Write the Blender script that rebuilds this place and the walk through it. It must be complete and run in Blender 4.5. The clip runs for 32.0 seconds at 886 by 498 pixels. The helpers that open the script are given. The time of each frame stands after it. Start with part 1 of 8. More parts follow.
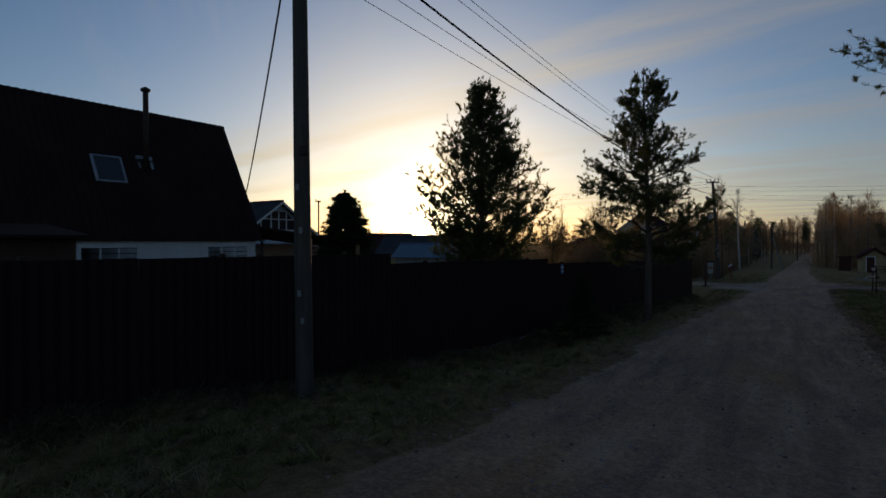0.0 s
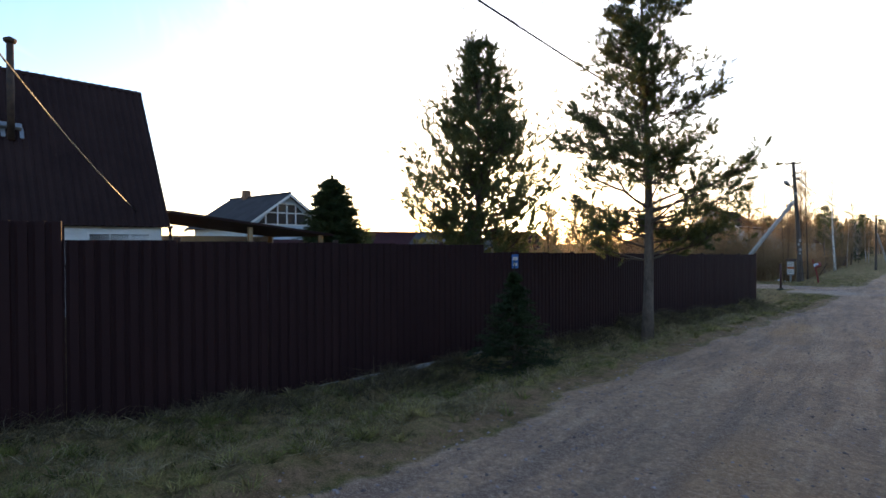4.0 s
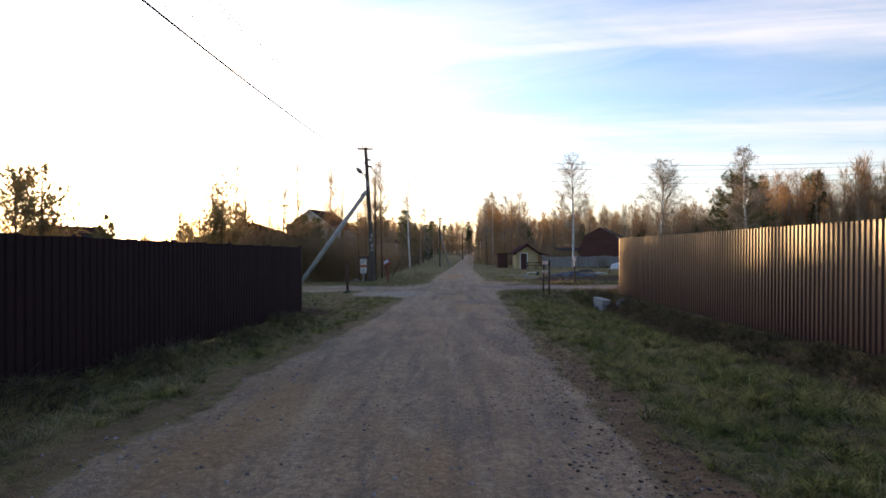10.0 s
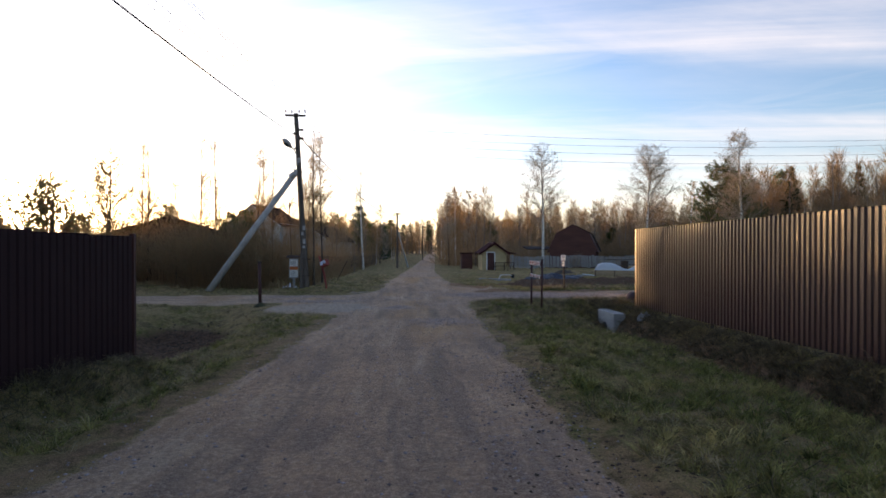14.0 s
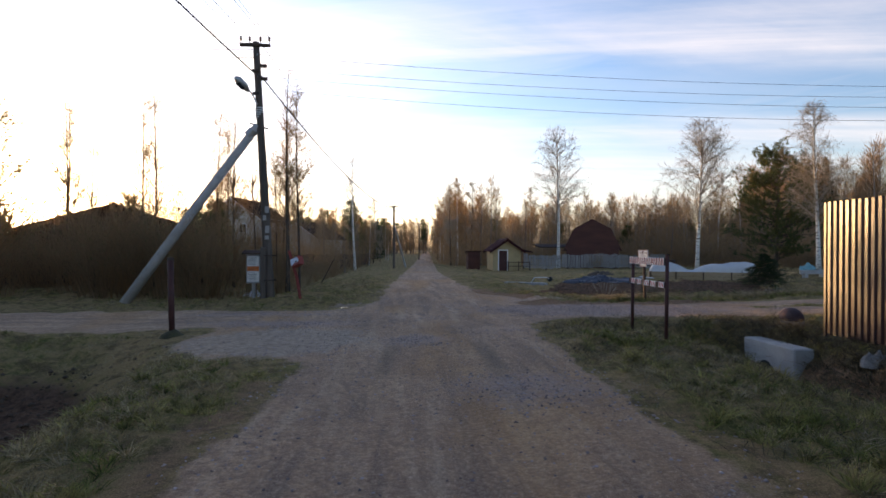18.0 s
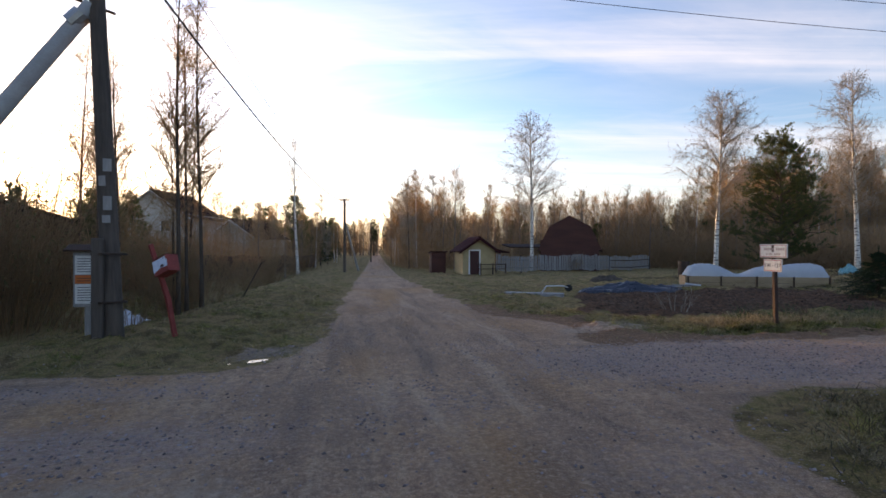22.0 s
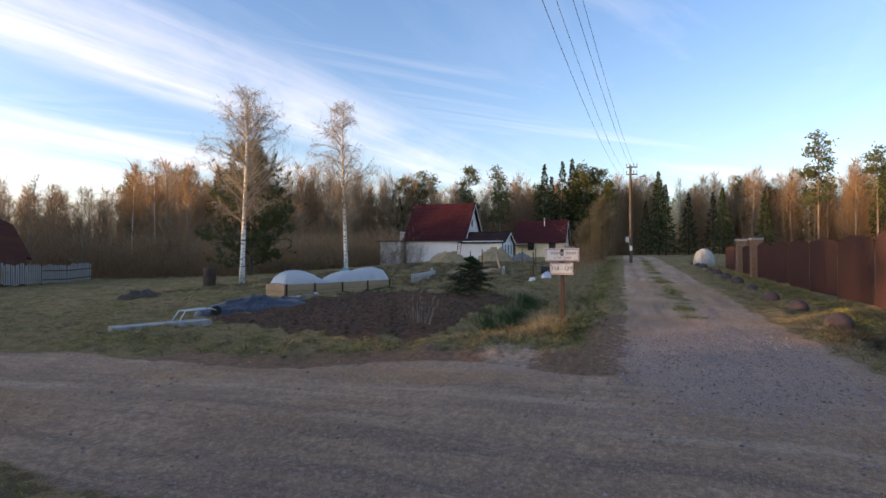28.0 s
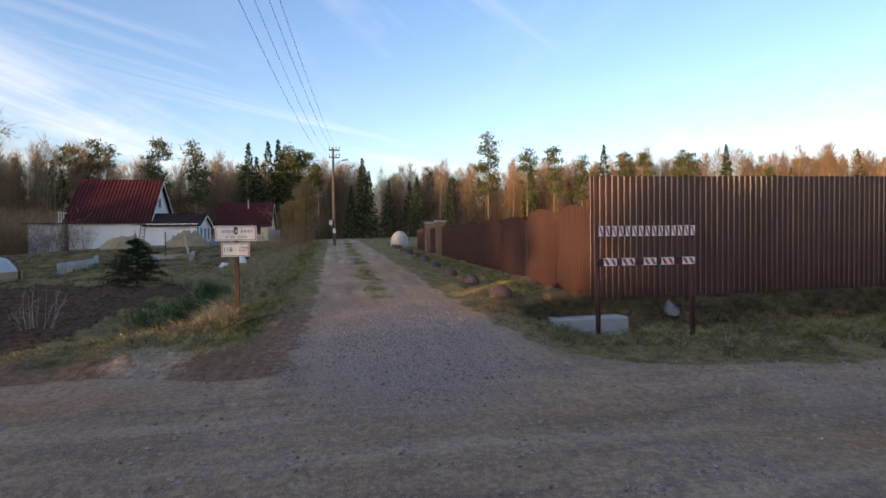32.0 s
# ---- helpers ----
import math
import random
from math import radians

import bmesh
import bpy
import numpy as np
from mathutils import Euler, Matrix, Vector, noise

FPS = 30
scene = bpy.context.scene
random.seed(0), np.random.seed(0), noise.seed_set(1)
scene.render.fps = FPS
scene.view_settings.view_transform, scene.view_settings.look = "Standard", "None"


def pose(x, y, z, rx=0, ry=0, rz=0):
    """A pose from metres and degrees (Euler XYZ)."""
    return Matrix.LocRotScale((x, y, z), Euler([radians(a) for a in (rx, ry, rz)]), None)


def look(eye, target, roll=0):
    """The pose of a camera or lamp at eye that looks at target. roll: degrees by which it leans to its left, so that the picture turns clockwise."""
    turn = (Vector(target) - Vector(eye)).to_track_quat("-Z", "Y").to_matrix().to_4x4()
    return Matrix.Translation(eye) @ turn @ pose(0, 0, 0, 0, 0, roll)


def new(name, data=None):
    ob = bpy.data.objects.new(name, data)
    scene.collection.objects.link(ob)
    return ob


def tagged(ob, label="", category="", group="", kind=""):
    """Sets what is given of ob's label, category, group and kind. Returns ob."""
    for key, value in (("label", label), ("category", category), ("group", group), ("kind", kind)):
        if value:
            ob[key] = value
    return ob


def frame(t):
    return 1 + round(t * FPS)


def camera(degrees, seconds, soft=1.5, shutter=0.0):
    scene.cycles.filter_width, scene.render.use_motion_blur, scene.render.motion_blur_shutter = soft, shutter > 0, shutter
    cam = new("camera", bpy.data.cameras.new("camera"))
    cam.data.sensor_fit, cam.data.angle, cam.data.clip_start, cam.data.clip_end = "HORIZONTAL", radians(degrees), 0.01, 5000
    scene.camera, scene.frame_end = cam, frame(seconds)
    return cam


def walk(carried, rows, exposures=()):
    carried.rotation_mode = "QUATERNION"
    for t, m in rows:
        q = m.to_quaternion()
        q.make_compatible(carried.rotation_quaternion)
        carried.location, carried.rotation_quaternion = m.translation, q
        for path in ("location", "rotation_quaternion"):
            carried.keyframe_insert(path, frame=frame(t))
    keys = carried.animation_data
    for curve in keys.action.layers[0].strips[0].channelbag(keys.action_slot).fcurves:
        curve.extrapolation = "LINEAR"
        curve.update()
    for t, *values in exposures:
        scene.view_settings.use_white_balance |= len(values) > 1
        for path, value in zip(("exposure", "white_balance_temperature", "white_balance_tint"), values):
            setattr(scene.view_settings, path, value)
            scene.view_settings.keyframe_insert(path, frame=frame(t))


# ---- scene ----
# camera and walk: seconds, eye, yaw, pitch, roll
cam = camera(78.9, 32.0, soft=1.6)
PATH = [
    (0, 0, 0, 1.5, 32, -0.74, 0.12),
    (0.5, -0.053, 0.703, 1.474, 33.86, -0.85, 0.02),
    (1, -0.048, 1.441, 1.427, 35.36, -0.78, 0.09),
    (1.5, -0.03, 2.207, 1.391, 37.56, -0.78, 0.16),
    (2, 0.064, 2.989, 1.308, 38.3, -0.54, 0.26),
    (2.5, 0.137, 3.716, 1.256, 38.83, -0.58, 0.33),
    (4.5, 0.437, 6.994, 0.98, 39.75, -0.55, 0.22),
    (5, 0.513, 7.893, 0.918, 37.34, -0.59, 0.15),
    (5.5, 0.6, 8.745, 0.871, 31.67, -0.58, 0.01),
    (6, 0.593, 9.629, 0.824, 26.07, -0.6, -0.04),
    (6.5, 0.589, 10.51, 0.777, 21.29, -0.56, -0.12),
    (7, 0.492, 11.4, 0.782, 16.27, -0.6, -0.2),
    (7.5, 0.443, 12.264, 0.772, 11.46, -0.45, -0.24),
    (8, 0.403, 13.104, 0.751, 7.65, -0.43, -0.26),
    (8.5, 0.392, 14.004, 0.72, 4.34, -0.41, -0.21),
    (9, 0.373, 14.839, 0.668, 2.82, -0.42, -0.23),
    (9.5, 0.393, 15.759, 0.632, 1.89, -0.45, -0.08),
    (10, 0.422, 16.586, 0.59, 0.75, -0.4, -0.09),
    (10.5, 0.439, 17.48, 0.548, -0.31, -0.45, -0.03),
    (11, 0.482, 18.353, 0.512, -2.29, -0.41, 0.03),
    (11.5, 0.483, 19.255, 0.502, -3.5, -0.45, -0.02),
    (12, 0.541, 20.094, 0.47, -4.01, -0.33, 0.02),
    (12.5, 0.585, 20.937, 0.46, -3.81, -0.38, -0.01),
    (13, 0.638, 21.823, 0.444, -3.61, -0.36, 0.03),
    (13.5, 0.634, 22.654, 0.413, -3.51, -0.34, -0.01),
    (14, 0.587, 23.563, 0.366, -3.51, -0.34, -0.02),
    (14.5, 0.53, 24.41, 0.309, -3.7, -0.34, 0),
    (16.5, 0.118, 28.494, 0.127, -4.38, -0.3, -0.22),
    (17, 0.021, 29.415, 0.101, -4.18, -0.35, -0.21),
    (17.5, -0.011, 30.369, 0.07, -4.09, -0.28, -0.08),
    (18, -0.055, 31.293, 0.065, -4.34, -0.32, -0.09),
    (18.5, -0.047, 32.291, 0.023, -4.77, -0.25, -0.01),
    (19, -0.08, 33.227, -0.029, -5.1, -0.27, -0.09),
    (19.5, -0.102, 34.243, -0.065, -5.45, -0.28, -0.09),
    (20, -0.125, 35.173, -0.096, -5.93, -0.21, 0),
    (20.5, -0.2, 36.156, -0.112, -6.2, -0.25, 0.02),
    (21, -0.237, 37.041, -0.133, -7.03, -0.17, 0.01),
    (21.5, -0.344, 37.937, -0.128, -8.36, -0.18, -0.07),
    (22, -0.403, 38.826, -0.133, -9.77, -0.1, -0.06),
    (22.5, -0.459, 39.662, -0.112, -13.02, -0.09, -0.03),
    (23, -0.444, 40.443, -0.112, -21.87, 0.02, 0.02),
    (23.5, -0.492, 41.186, -0.076, -35.37, 0.08, 0.02),
    (24, -0.525, 41.975, -0.107, -49.73, 0.17, 0.11),
    (24.5, -0.658, 42.738, -0.102, -61.09, 0.21, 0.08),
    (25, -0.821, 43.617, -0.133, -66.88, 0.25, 0.04),
    (25.5, -1.184, 44.316, -0.122, -68.73, 0.41, 0.02),
    (26, -1.742, 45.071, -0.169, -70.21, 0.56, -0.02),
    (26.5, -2.268, 45.668, -0.169, -70.04, 0.6, -0.02),
    (28.5, -3.634, 46.923, -0.135, -73.015, 0.364, 0.499),
    (29, -3.664, 46.985, -0.122, -78.688, -0.13, 0.925),
    (29.5, -3.688, 46.968, -0.132, -82.683, -0.445, 1.081),
    (30, -3.675, 46.865, -0.18, -84.47, -0.423, 0.799),
    (30.5, -3.435, 46.724, -0.213, -88.337, -0.739, 1.227),
    (31, -3.042, 46.534, -0.247, -93.704, -1.141, 0.996),
    (31.5, -2.589, 46.417, -0.26, -98.065, -1.183, 0.462),
    (32, -2.138, 46.301, -0.272, -101.336, -1.365, 0.698),
]
EXPOSURES = [
    (0.0, -1.0, 6050, 9), (1.0, -1.4, 6050, 9), (1.5, -1.3, 6150, 10), (2.0, -0.1, 6150, 10), (2.5, 1.15, 6300, 11), (4.5, 1.7, 6600, 13),
    (6.0, 1.8, 6700, 14), (7.5, 1.75, 6900, 15), (8.2, 1.75, 7000, 15), (9.0, 1.45, 6950, 16), (14.5, 1.25, 6950, 17), (19.0, 1.25, 6950, 18), (23.0, 1.4, 6900, 19),
    (26.0, 1.6, 6900, 18), (32.0, 1.57, 6900, 17),
]
walk(cam, [(t, pose(x, y, z, 90 + pitch, roll, yaw)) for t, x, y, z, yaw, pitch, roll in PATH], EXPOSURES)

# ---- sky and sun ----
SUN_LEFT, SUN_UP = 33.4, 2.6          # degrees left of +y, degrees above the horizon
sun_way = Vector((-math.sin(radians(SUN_LEFT)) * math.cos(radians(SUN_UP)), math.cos(radians(SUN_LEFT)) * math.cos(radians(SUN_UP)), math.sin(radians(SUN_UP))))
world = bpy.data.worlds.new("sky")
scene.world = world
world.use_nodes = True
wn, wl = world.node_tree.nodes, world.node_tree.links
wn.clear()


def wnode(kind, **props):
    n = wn.new(kind)
    for k, v in props.items():
        n.inputs[k].default_value = v
    return n


sky = wn.new("ShaderNodeTexSky")
sky.sky_type = "NISHITA"
sky.sun_disc = False
sky.sun_elevation = radians(SUN_UP + 4.0)
sky.sun_rotation = radians(-SUN_LEFT)
sky.altitude, sky.air_density, sky.dust_density, sky.ozone_density = 50, 1.0, 0.7, 2.1
coord = wn.new("ShaderNodeTexCoord")
sep = wn.new("ShaderNodeSeparateXYZ")
wl.new(coord.outputs["Generated"], sep.inputs[0])


def wmath(op, a, b=None):
    n = wn.new("ShaderNodeMath")
    n.operation = op
    for i, v in enumerate((a, b)):
        if v is None:
            continue
        if isinstance(v, (int, float)):
            n.inputs[i].default_value = v
        else:
            wl.new(v, n.inputs[i])
    return n.outputs[0]


# cirrus on a flat layer high above the ground: long bands running west to east
up = wmath("ADD", wmath("MAXIMUM", sep.outputs["Z"], 0.0), 0.03)
flat = wn.new("ShaderNodeCombineXYZ")
wl.new(wmath("DIVIDE", sep.outputs["X"], up), flat.inputs[0])
wl.new(wmath("DIVIDE", sep.outputs["Y"], up), flat.inputs[1])
swing = wn.new("ShaderNodeMapping")
swing.inputs["Rotation"].default_value = (0, 0, radians(10))
wl.new(flat.outputs[0], swing.inputs[0])
lie = wn.new("ShaderNodeSeparateXYZ")
wl.new(swing.outputs[0], lie.inputs[0])


def cloud_noise(sx, sy, detail, rough, distortion, turned=0.0):
    m = wn.new("ShaderNodeMapping")
    m.inputs["Rotation"].default_value = (0, 0, radians(turned))
    stretch = wn.new("ShaderNodeMapping")
    stretch.inputs["Scale"].default_value = (sx, sy, 1)
    wl.new(swing.outputs[0], m.inputs[0])
    wl.new(m.outputs[0], stretch.inputs[0])
    n = wnode("ShaderNodeTexNoise", Scale=1.0, Detail=detail, Roughness=rough, Distortion=distortion)
    wl.new(stretch.outputs[0], n.inputs["Vector"])
    return n.outputs["Fac"]


def wramp(v, lo, hi, a=0.0, b=1.0):
    n = wn.new("ShaderNodeMapRange")
    for key, x in (("From Min", lo), ("From Max", hi), ("To Min", a), ("To Max", b)):
        n.inputs[key].default_value = x
    wl.new(v, n.inputs["Value"])
    return n.outputs[0]


drift = wmath("MULTIPLY", wmath("SUBTRACT", cloud_noise(0.22, 0.5, 3.0, 0.6, 0.3), 0.5), 1.0)
across = wmath("ADD", lie.outputs["Y"], drift)
bands = wn.new("ShaderNodeValToRGB")
bands.color_ramp.interpolation = "EASE"
stops = bands.color_ramp.elements
stops.remove(stops[1])
for at, v in ((0.0, 0.0), (1.0, 0.05), (1.7, 0.12), (2.3, 0.44), (2.62, 0.48), (3.0, 0.12), (3.35, 0.14), (3.85, 0.42), (4.3, 0.46), (4.9, 0.28), (6.0, 0.46), (8.0, 0.5)):
    e = stops[0] if at == 0.0 else stops.new(at / 8.0)
    e.position, e.color = at / 8.0, (v, v, v, 1)
wl.new(wmath("DIVIDE", across, 8.0), bands.inputs["Fac"])
fibre = wmath("MULTIPLY", wmath("SUBTRACT", cloud_noise(0.16, 1.5, 8.0, 0.62, 0.6), 0.5), 1.9)
rags = wmath("MULTIPLY", wmath("SUBTRACT", cloud_noise(0.7, 1.6, 6.0, 0.6, 0.4, -22), 0.5), 1.2)
belt = wmath("MAXIMUM", wmath("ADD", wmath("ADD", bands.outputs["Color"], fibre), rags), 0.0)
belt = wmath("MULTIPLY", belt, wramp(bands.outputs["Color"], 0.05, 0.5, 0.12, 1.0))
belt = wmath("MULTIPLY", belt, wramp(lie.outputs["X"], 3.0, 7.0, 1.0, 0.45))
veil = wramp(cloud_noise(0.22, 0.9, 7.0, 0.6, 0.8, 34), 0.50, 0.76, 0.0, 0.45)
amount = wmath("MINIMUM", wmath("MAXIMUM", belt, veil), 1.0)
# sunlit haze: clouds shine towards the sun
away = wn.new("ShaderNodeVectorMath")
away.operation = "DOT_PRODUCT"
wl.new(coord.outputs["Generated"], away.inputs[0])
away.inputs[1].default_value = sun_way
near_sun = wmath("POWER", wmath("MAXIMUM", away.outputs["Value"], 0.0), 14.0)
halo = wmath("POWER", wmath("MAXIMUM", away.outputs["Value"], 0.0), 420.0)
glow = wmath("ADD", wmath("ADD", wmath("MULTIPLY", near_sun, 0.55), wmath("MULTIPLY", halo, 16.0)), 1.0)
cloud = wn.new("ShaderNodeMix")
cloud.data_type = "RGBA"
cloud.inputs["A"].default_value = (3.55, 3.42, 3.4, 1)
cloud.inputs["B"].default_value = (10.0, 7.6, 4.2, 1)
wl.new(wmath("POWER", wmath("MAXIMUM", away.outputs["Value"], 0.0), 8.0), cloud.inputs["Factor"])
shine = wn.new("ShaderNodeVectorMath")
shine.operation = "SCALE"
wl.new(cloud.outputs["Result"], shine.inputs[0])
wl.new(glow, shine.inputs["Scale"])
cover = wn.new("ShaderNodeMix")
cover.data_type = "RGBA"
haze = wmath("MULTIPLY", wmath("MINIMUM", wmath("MULTIPLY", near_sun, 0.9), 0.8), wmath("ADD", wmath("MULTIPLY", amount, 0.75), 0.35))
wl.new(wmath("MAXIMUM", wmath("MULTIPLY", amount, 0.85), haze), cover.inputs["Factor"])
wl.new(shine.outputs[0], cover.inputs["B"])
air = wn.new("ShaderNodeMix")
air.data_type, air.blend_type = "RGBA", "MULTIPLY"
air.inputs["Factor"].default_value = 1.0
air.inputs["B"].default_value = (0.99, 0.945, 1.03, 1)
# thin high haze brightens the half of the sky round the sun
broad_sun = wmath("POWER", wmath("MAXIMUM", away.outputs["Value"], 0.0), 3.0)
lift = wn.new("ShaderNodeVectorMath")
lift.operation = "SCALE"
wl.new(sky.outputs[0], lift.inputs[0])
wl.new(wmath("ADD", wmath("MULTIPLY", broad_sun, 0.5), 1.0), lift.inputs["Scale"])
# clear air above the haze is a deeper blue
deep = wn.new("ShaderNodeMix")
deep.data_type, deep.blend_type = "RGBA", "MULTIPLY"
deep.inputs["B"].default_value = (0.76, 0.94, 1.05, 1)
wl.new(wramp(sep.outputs["Z"], 0.08, 0.42, 0.0, 0.6), deep.inputs["Factor"])
wl.new(lift.outputs[0], deep.inputs["A"])
wl.new(deep.outputs["Result"], air.inputs["A"])
wl.new(air.outputs["Result"], cover.inputs["A"])
back = wnode("ShaderNodeBackground", Strength=0.14)
wl.new(cover.outputs["Result"], back.inputs["Color"])
wl.new(back.outputs[0], wn.new("ShaderNodeOutputWorld").inputs[0])

sun_data = bpy.data.lights.new("sun", "SUN")
sun_data.energy, sun_data.angle, sun_data.color = 2.7, radians(0.9), (1.0, 0.62, 0.27)
sun = new("sun", sun_data)
sun.matrix_world = look(sun_way * 200, (0, 0, 0))

# ---- materials ----


class Mat:
    """A node material under construction."""

    def __init__(self, name, rough=0.8, metal=0.0, spec=0.3):
        self.m = bpy.data.materials.new(name)
        self.m.use_nodes = True
        self.n, self.l = self.m.node_tree.nodes, self.m.node_tree.links
        self.b = self.n["Principled BSDF"]
        self.b.inputs["Roughness"].default_value = rough
        self.b.inputs["Metallic"].default_value = metal
        self.b.inputs["Specular IOR Level"].default_value = spec
        self.tc = self.n.new("ShaderNodeTexCoord")

    def put(self, socket, v):
        if isinstance(v, (int, float, tuple)):
            socket.default_value = v if not isinstance(v, tuple) or len(v) == 4 else (*v, 1)
        else:
            self.l.new(v, socket)

    def noise(self, scale, detail=4.0, rough=0.55, stretch=None, space="Object", distort=0.0):
        n = self.n.new("ShaderNodeTexNoise")
        n.inputs["Scale"].default_value, n.inputs["Detail"].default_value = scale, detail
        n.inputs["Roughness"].default_value, n.inputs["Distortion"].default_value = rough, distort
        v = self.tc.outputs[space]
        if stretch:
            mp = self.n.new("ShaderNodeMapping")
            mp.inputs["Scale"].default_value = stretch
            self.l.new(v, mp.inputs[0])
            v = mp.outputs[0]
        self.l.new(v, n.inputs["Vector"])
        return n.outputs["Fac"]

    def vor(self, scale, feature="F1", stretch=None):
        n = self.n.new("ShaderNodeTexVoronoi")
        n.feature = feature
        n.inputs["Scale"].default_value = scale
        v = self.tc.outputs["Object"]
        if stretch:
            mp = self.n.new("ShaderNodeMapping")
            mp.inputs["Scale"].default_value = stretch
            self.l.new(v, mp.inputs[0])
            v = mp.outputs[0]
        self.l.new(v, n.inputs["Vector"])
        return n

    def ramp(self, v, lo, hi, a=0.0, b=1.0):
        n = self.n.new("ShaderNodeMapRange")
        for k, x in (("From Min", lo), ("From Max", hi), ("To Min", a), ("To Max", b)):
            n.inputs[k].default_value = x
        self.put(n.inputs["Value"], v)
        return n.outputs[0]

    def mix(self, f, a, b):
        n = self.n.new("ShaderNodeMix")
        n.data_type = "RGBA"
        self.put(n.inputs["Factor"], f)
        self.put(n.inputs["A"], a)
        self.put(n.inputs["B"], b)
        return n.outputs["Result"]

    def math(self, op, a, b=0.0):
        n = self.n.new("ShaderNodeMath")
        n.operation = op
        self.put(n.inputs[0], a)
        self.put(n.inputs[1], b)
        return n.outputs[0]

    def attr(self, name):
        n = self.n.new("ShaderNodeAttribute")
        n.attribute_name = name
        return n.outputs["Fac"]

    def rnd(self):
        return self.n.new("ShaderNodeObjectInfo").outputs["Random"]

    def island(self):
        return self.n.new("ShaderNodeNewGeometry").outputs["Random Per Island"]

    def color(self, v):
        self.put(self.b.inputs["Base Color"], v)
        return self

    def rough(self, v):
        self.put(self.b.inputs["Roughness"], v)
        return self

    def bump(self, h, strength=0.3, dist=0.02):
        n = self.n.new("ShaderNodeBump")
        n.inputs["Strength"].default_value, n.inputs["Distance"].default_value = strength, dist
        self.put(n.inputs["Height"], h)
        self.l.new(n.outputs[0], self.b.inputs["Normal"])
        return self

    def thin(self, amount, tint):
        """Thin leaves and films let light through."""
        t = self.n.new("ShaderNodeBsdfTranslucent")
        self.put(t.inputs["Color"], tint)
        mx = self.n.new("ShaderNodeMixShader")
        mx.inputs[0].default_value = amount
        out = [n for n in self.n if n.type == "OUTPUT_MATERIAL"][0]
        self.l.new(self.b.outputs[0], mx.inputs[1])
        self.l.new(t.outputs[0], mx.inputs[2])
        self.l.new(mx.outputs[0], out.inputs[0])
        return self


def simple(name, a, b, scale=3.0, rough=0.75, metal=0.0, bump=0.2, fine=40.0, stretch=None, spec=0.3, dist=0.01):
    """Two tones mixed by broad stains, with fine grain and relief."""
    k = Mat(name, rough, metal, spec)
    big, small = k.noise(scale, 5, 0.6, stretch), k.noise(fine, 3, 0.6, stretch)
    v = k.math("ADD", k.math("MULTIPLY", big, 0.7), k.math("MULTIPLY", small, 0.3))
    k.color(k.mix(k.ramp(v, 0.36, 0.64), a, b))
    k.rough(k.ramp(big, 0.3, 0.7, max(0.05, rough - 0.1), min(1.0, rough + 0.1)))
    k.bump(small, bump, dist)
    return k.m


# ground: masks laid on the terrain say which earth lies where
g = Mat("earth_and_turf", 0.95, 0, 0.15)
n1, n2, n3 = g.noise(0.9, 6, 0.6), g.noise(9, 5, 0.65), g.noise(70, 4, 0.7)
turf = g.mix(g.ramp(n2, 0.38, 0.62), (0.042, 0.055, 0.017), (0.11, 0.115, 0.034))
straw = g.mix(n3, (0.10, 0.080, 0.045), (0.27, 0.215, 0.125))
turf = g.mix(g.ramp(g.math("ADD", g.math("MULTIPLY", n1, 0.6), g.math("MULTIPLY", n2, 0.4)), 0.38, 0.55), turf, straw)
n4 = g.noise(160, 3, 0.7)
lanes = g.noise(2.6, 5, 0.62, (1.0, 0.10, 1), distort=0.4)
lanes = g.math("ADD", g.math("MULTIPLY", lanes, g.math("SUBTRACT", 1.0, g.attr("branch"))), g.math("MULTIPLY", g.noise(2.6, 5, 0.62, (0.10, 1.0, 1), distort=0.4), g.attr("branch")))
patches = g.noise(3.1, 6, 0.68)
turf = g.mix(g.ramp(patches, 0.50, 0.60, 0, 0.8), turf, (0.052, 0.042, 0.025))
turf = g.mix(g.ramp(n3, 0.54, 0.68, 0, 0.7), turf, (0.33, 0.27, 0.165))
turf = g.mix(g.ramp(n3, 0.34, 0.46, 0.6, 0), turf, (0.035, 0.036, 0.016))
turf = g.mix(0.22, turf, (0.060, 0.045, 0.026))
sand = g.mix(g.ramp(n1, 0.35, 0.65), (0.192, 0.144, 0.108), (0.305, 0.230, 0.166))
sand = g.mix(g.ramp(n2, 0.44, 0.60, 0, 0.7), sand, (0.148, 0.112, 0.092))
sand = g.mix(g.ramp(lanes, 0.52, 0.62, 0, 0.75), sand, (0.115, 0.092, 0.080))
sand = g.mix(g.ramp(lanes, 0.33, 0.46, 0.55, 0), sand, (0.34, 0.285, 0.225))
sand = g.mix(g.ramp(n3, 0.55, 0.70, 0, 0.8), sand, (0.38, 0.33, 0.28))
sand = g.mix(g.ramp(n3, 0.30, 0.45, 0.7, 0), sand, (0.075, 0.060, 0.05))
sand = g.mix(g.ramp(n4, 0.56, 0.66, 0, 0.7), sand, (0.40, 0.35, 0.30))
sand = g.mix(g.ramp(n4, 0.34, 0.44, 0.6, 0), sand, (0.085, 0.068, 0.056))
clay = g.noise(0.5, 3, 0.5, (1.0, 0.35, 1))
sand = g.mix(g.ramp(clay, 0.52, 0.68, 0, 0.55), sand, (0.255, 0.165, 0.085))
grain = g.noise(24, 4, 0.7)
sand = g.mix(g.ramp(grain, 0.50, 0.62, 0, 0.42), sand, (0.115, 0.084, 0.072))
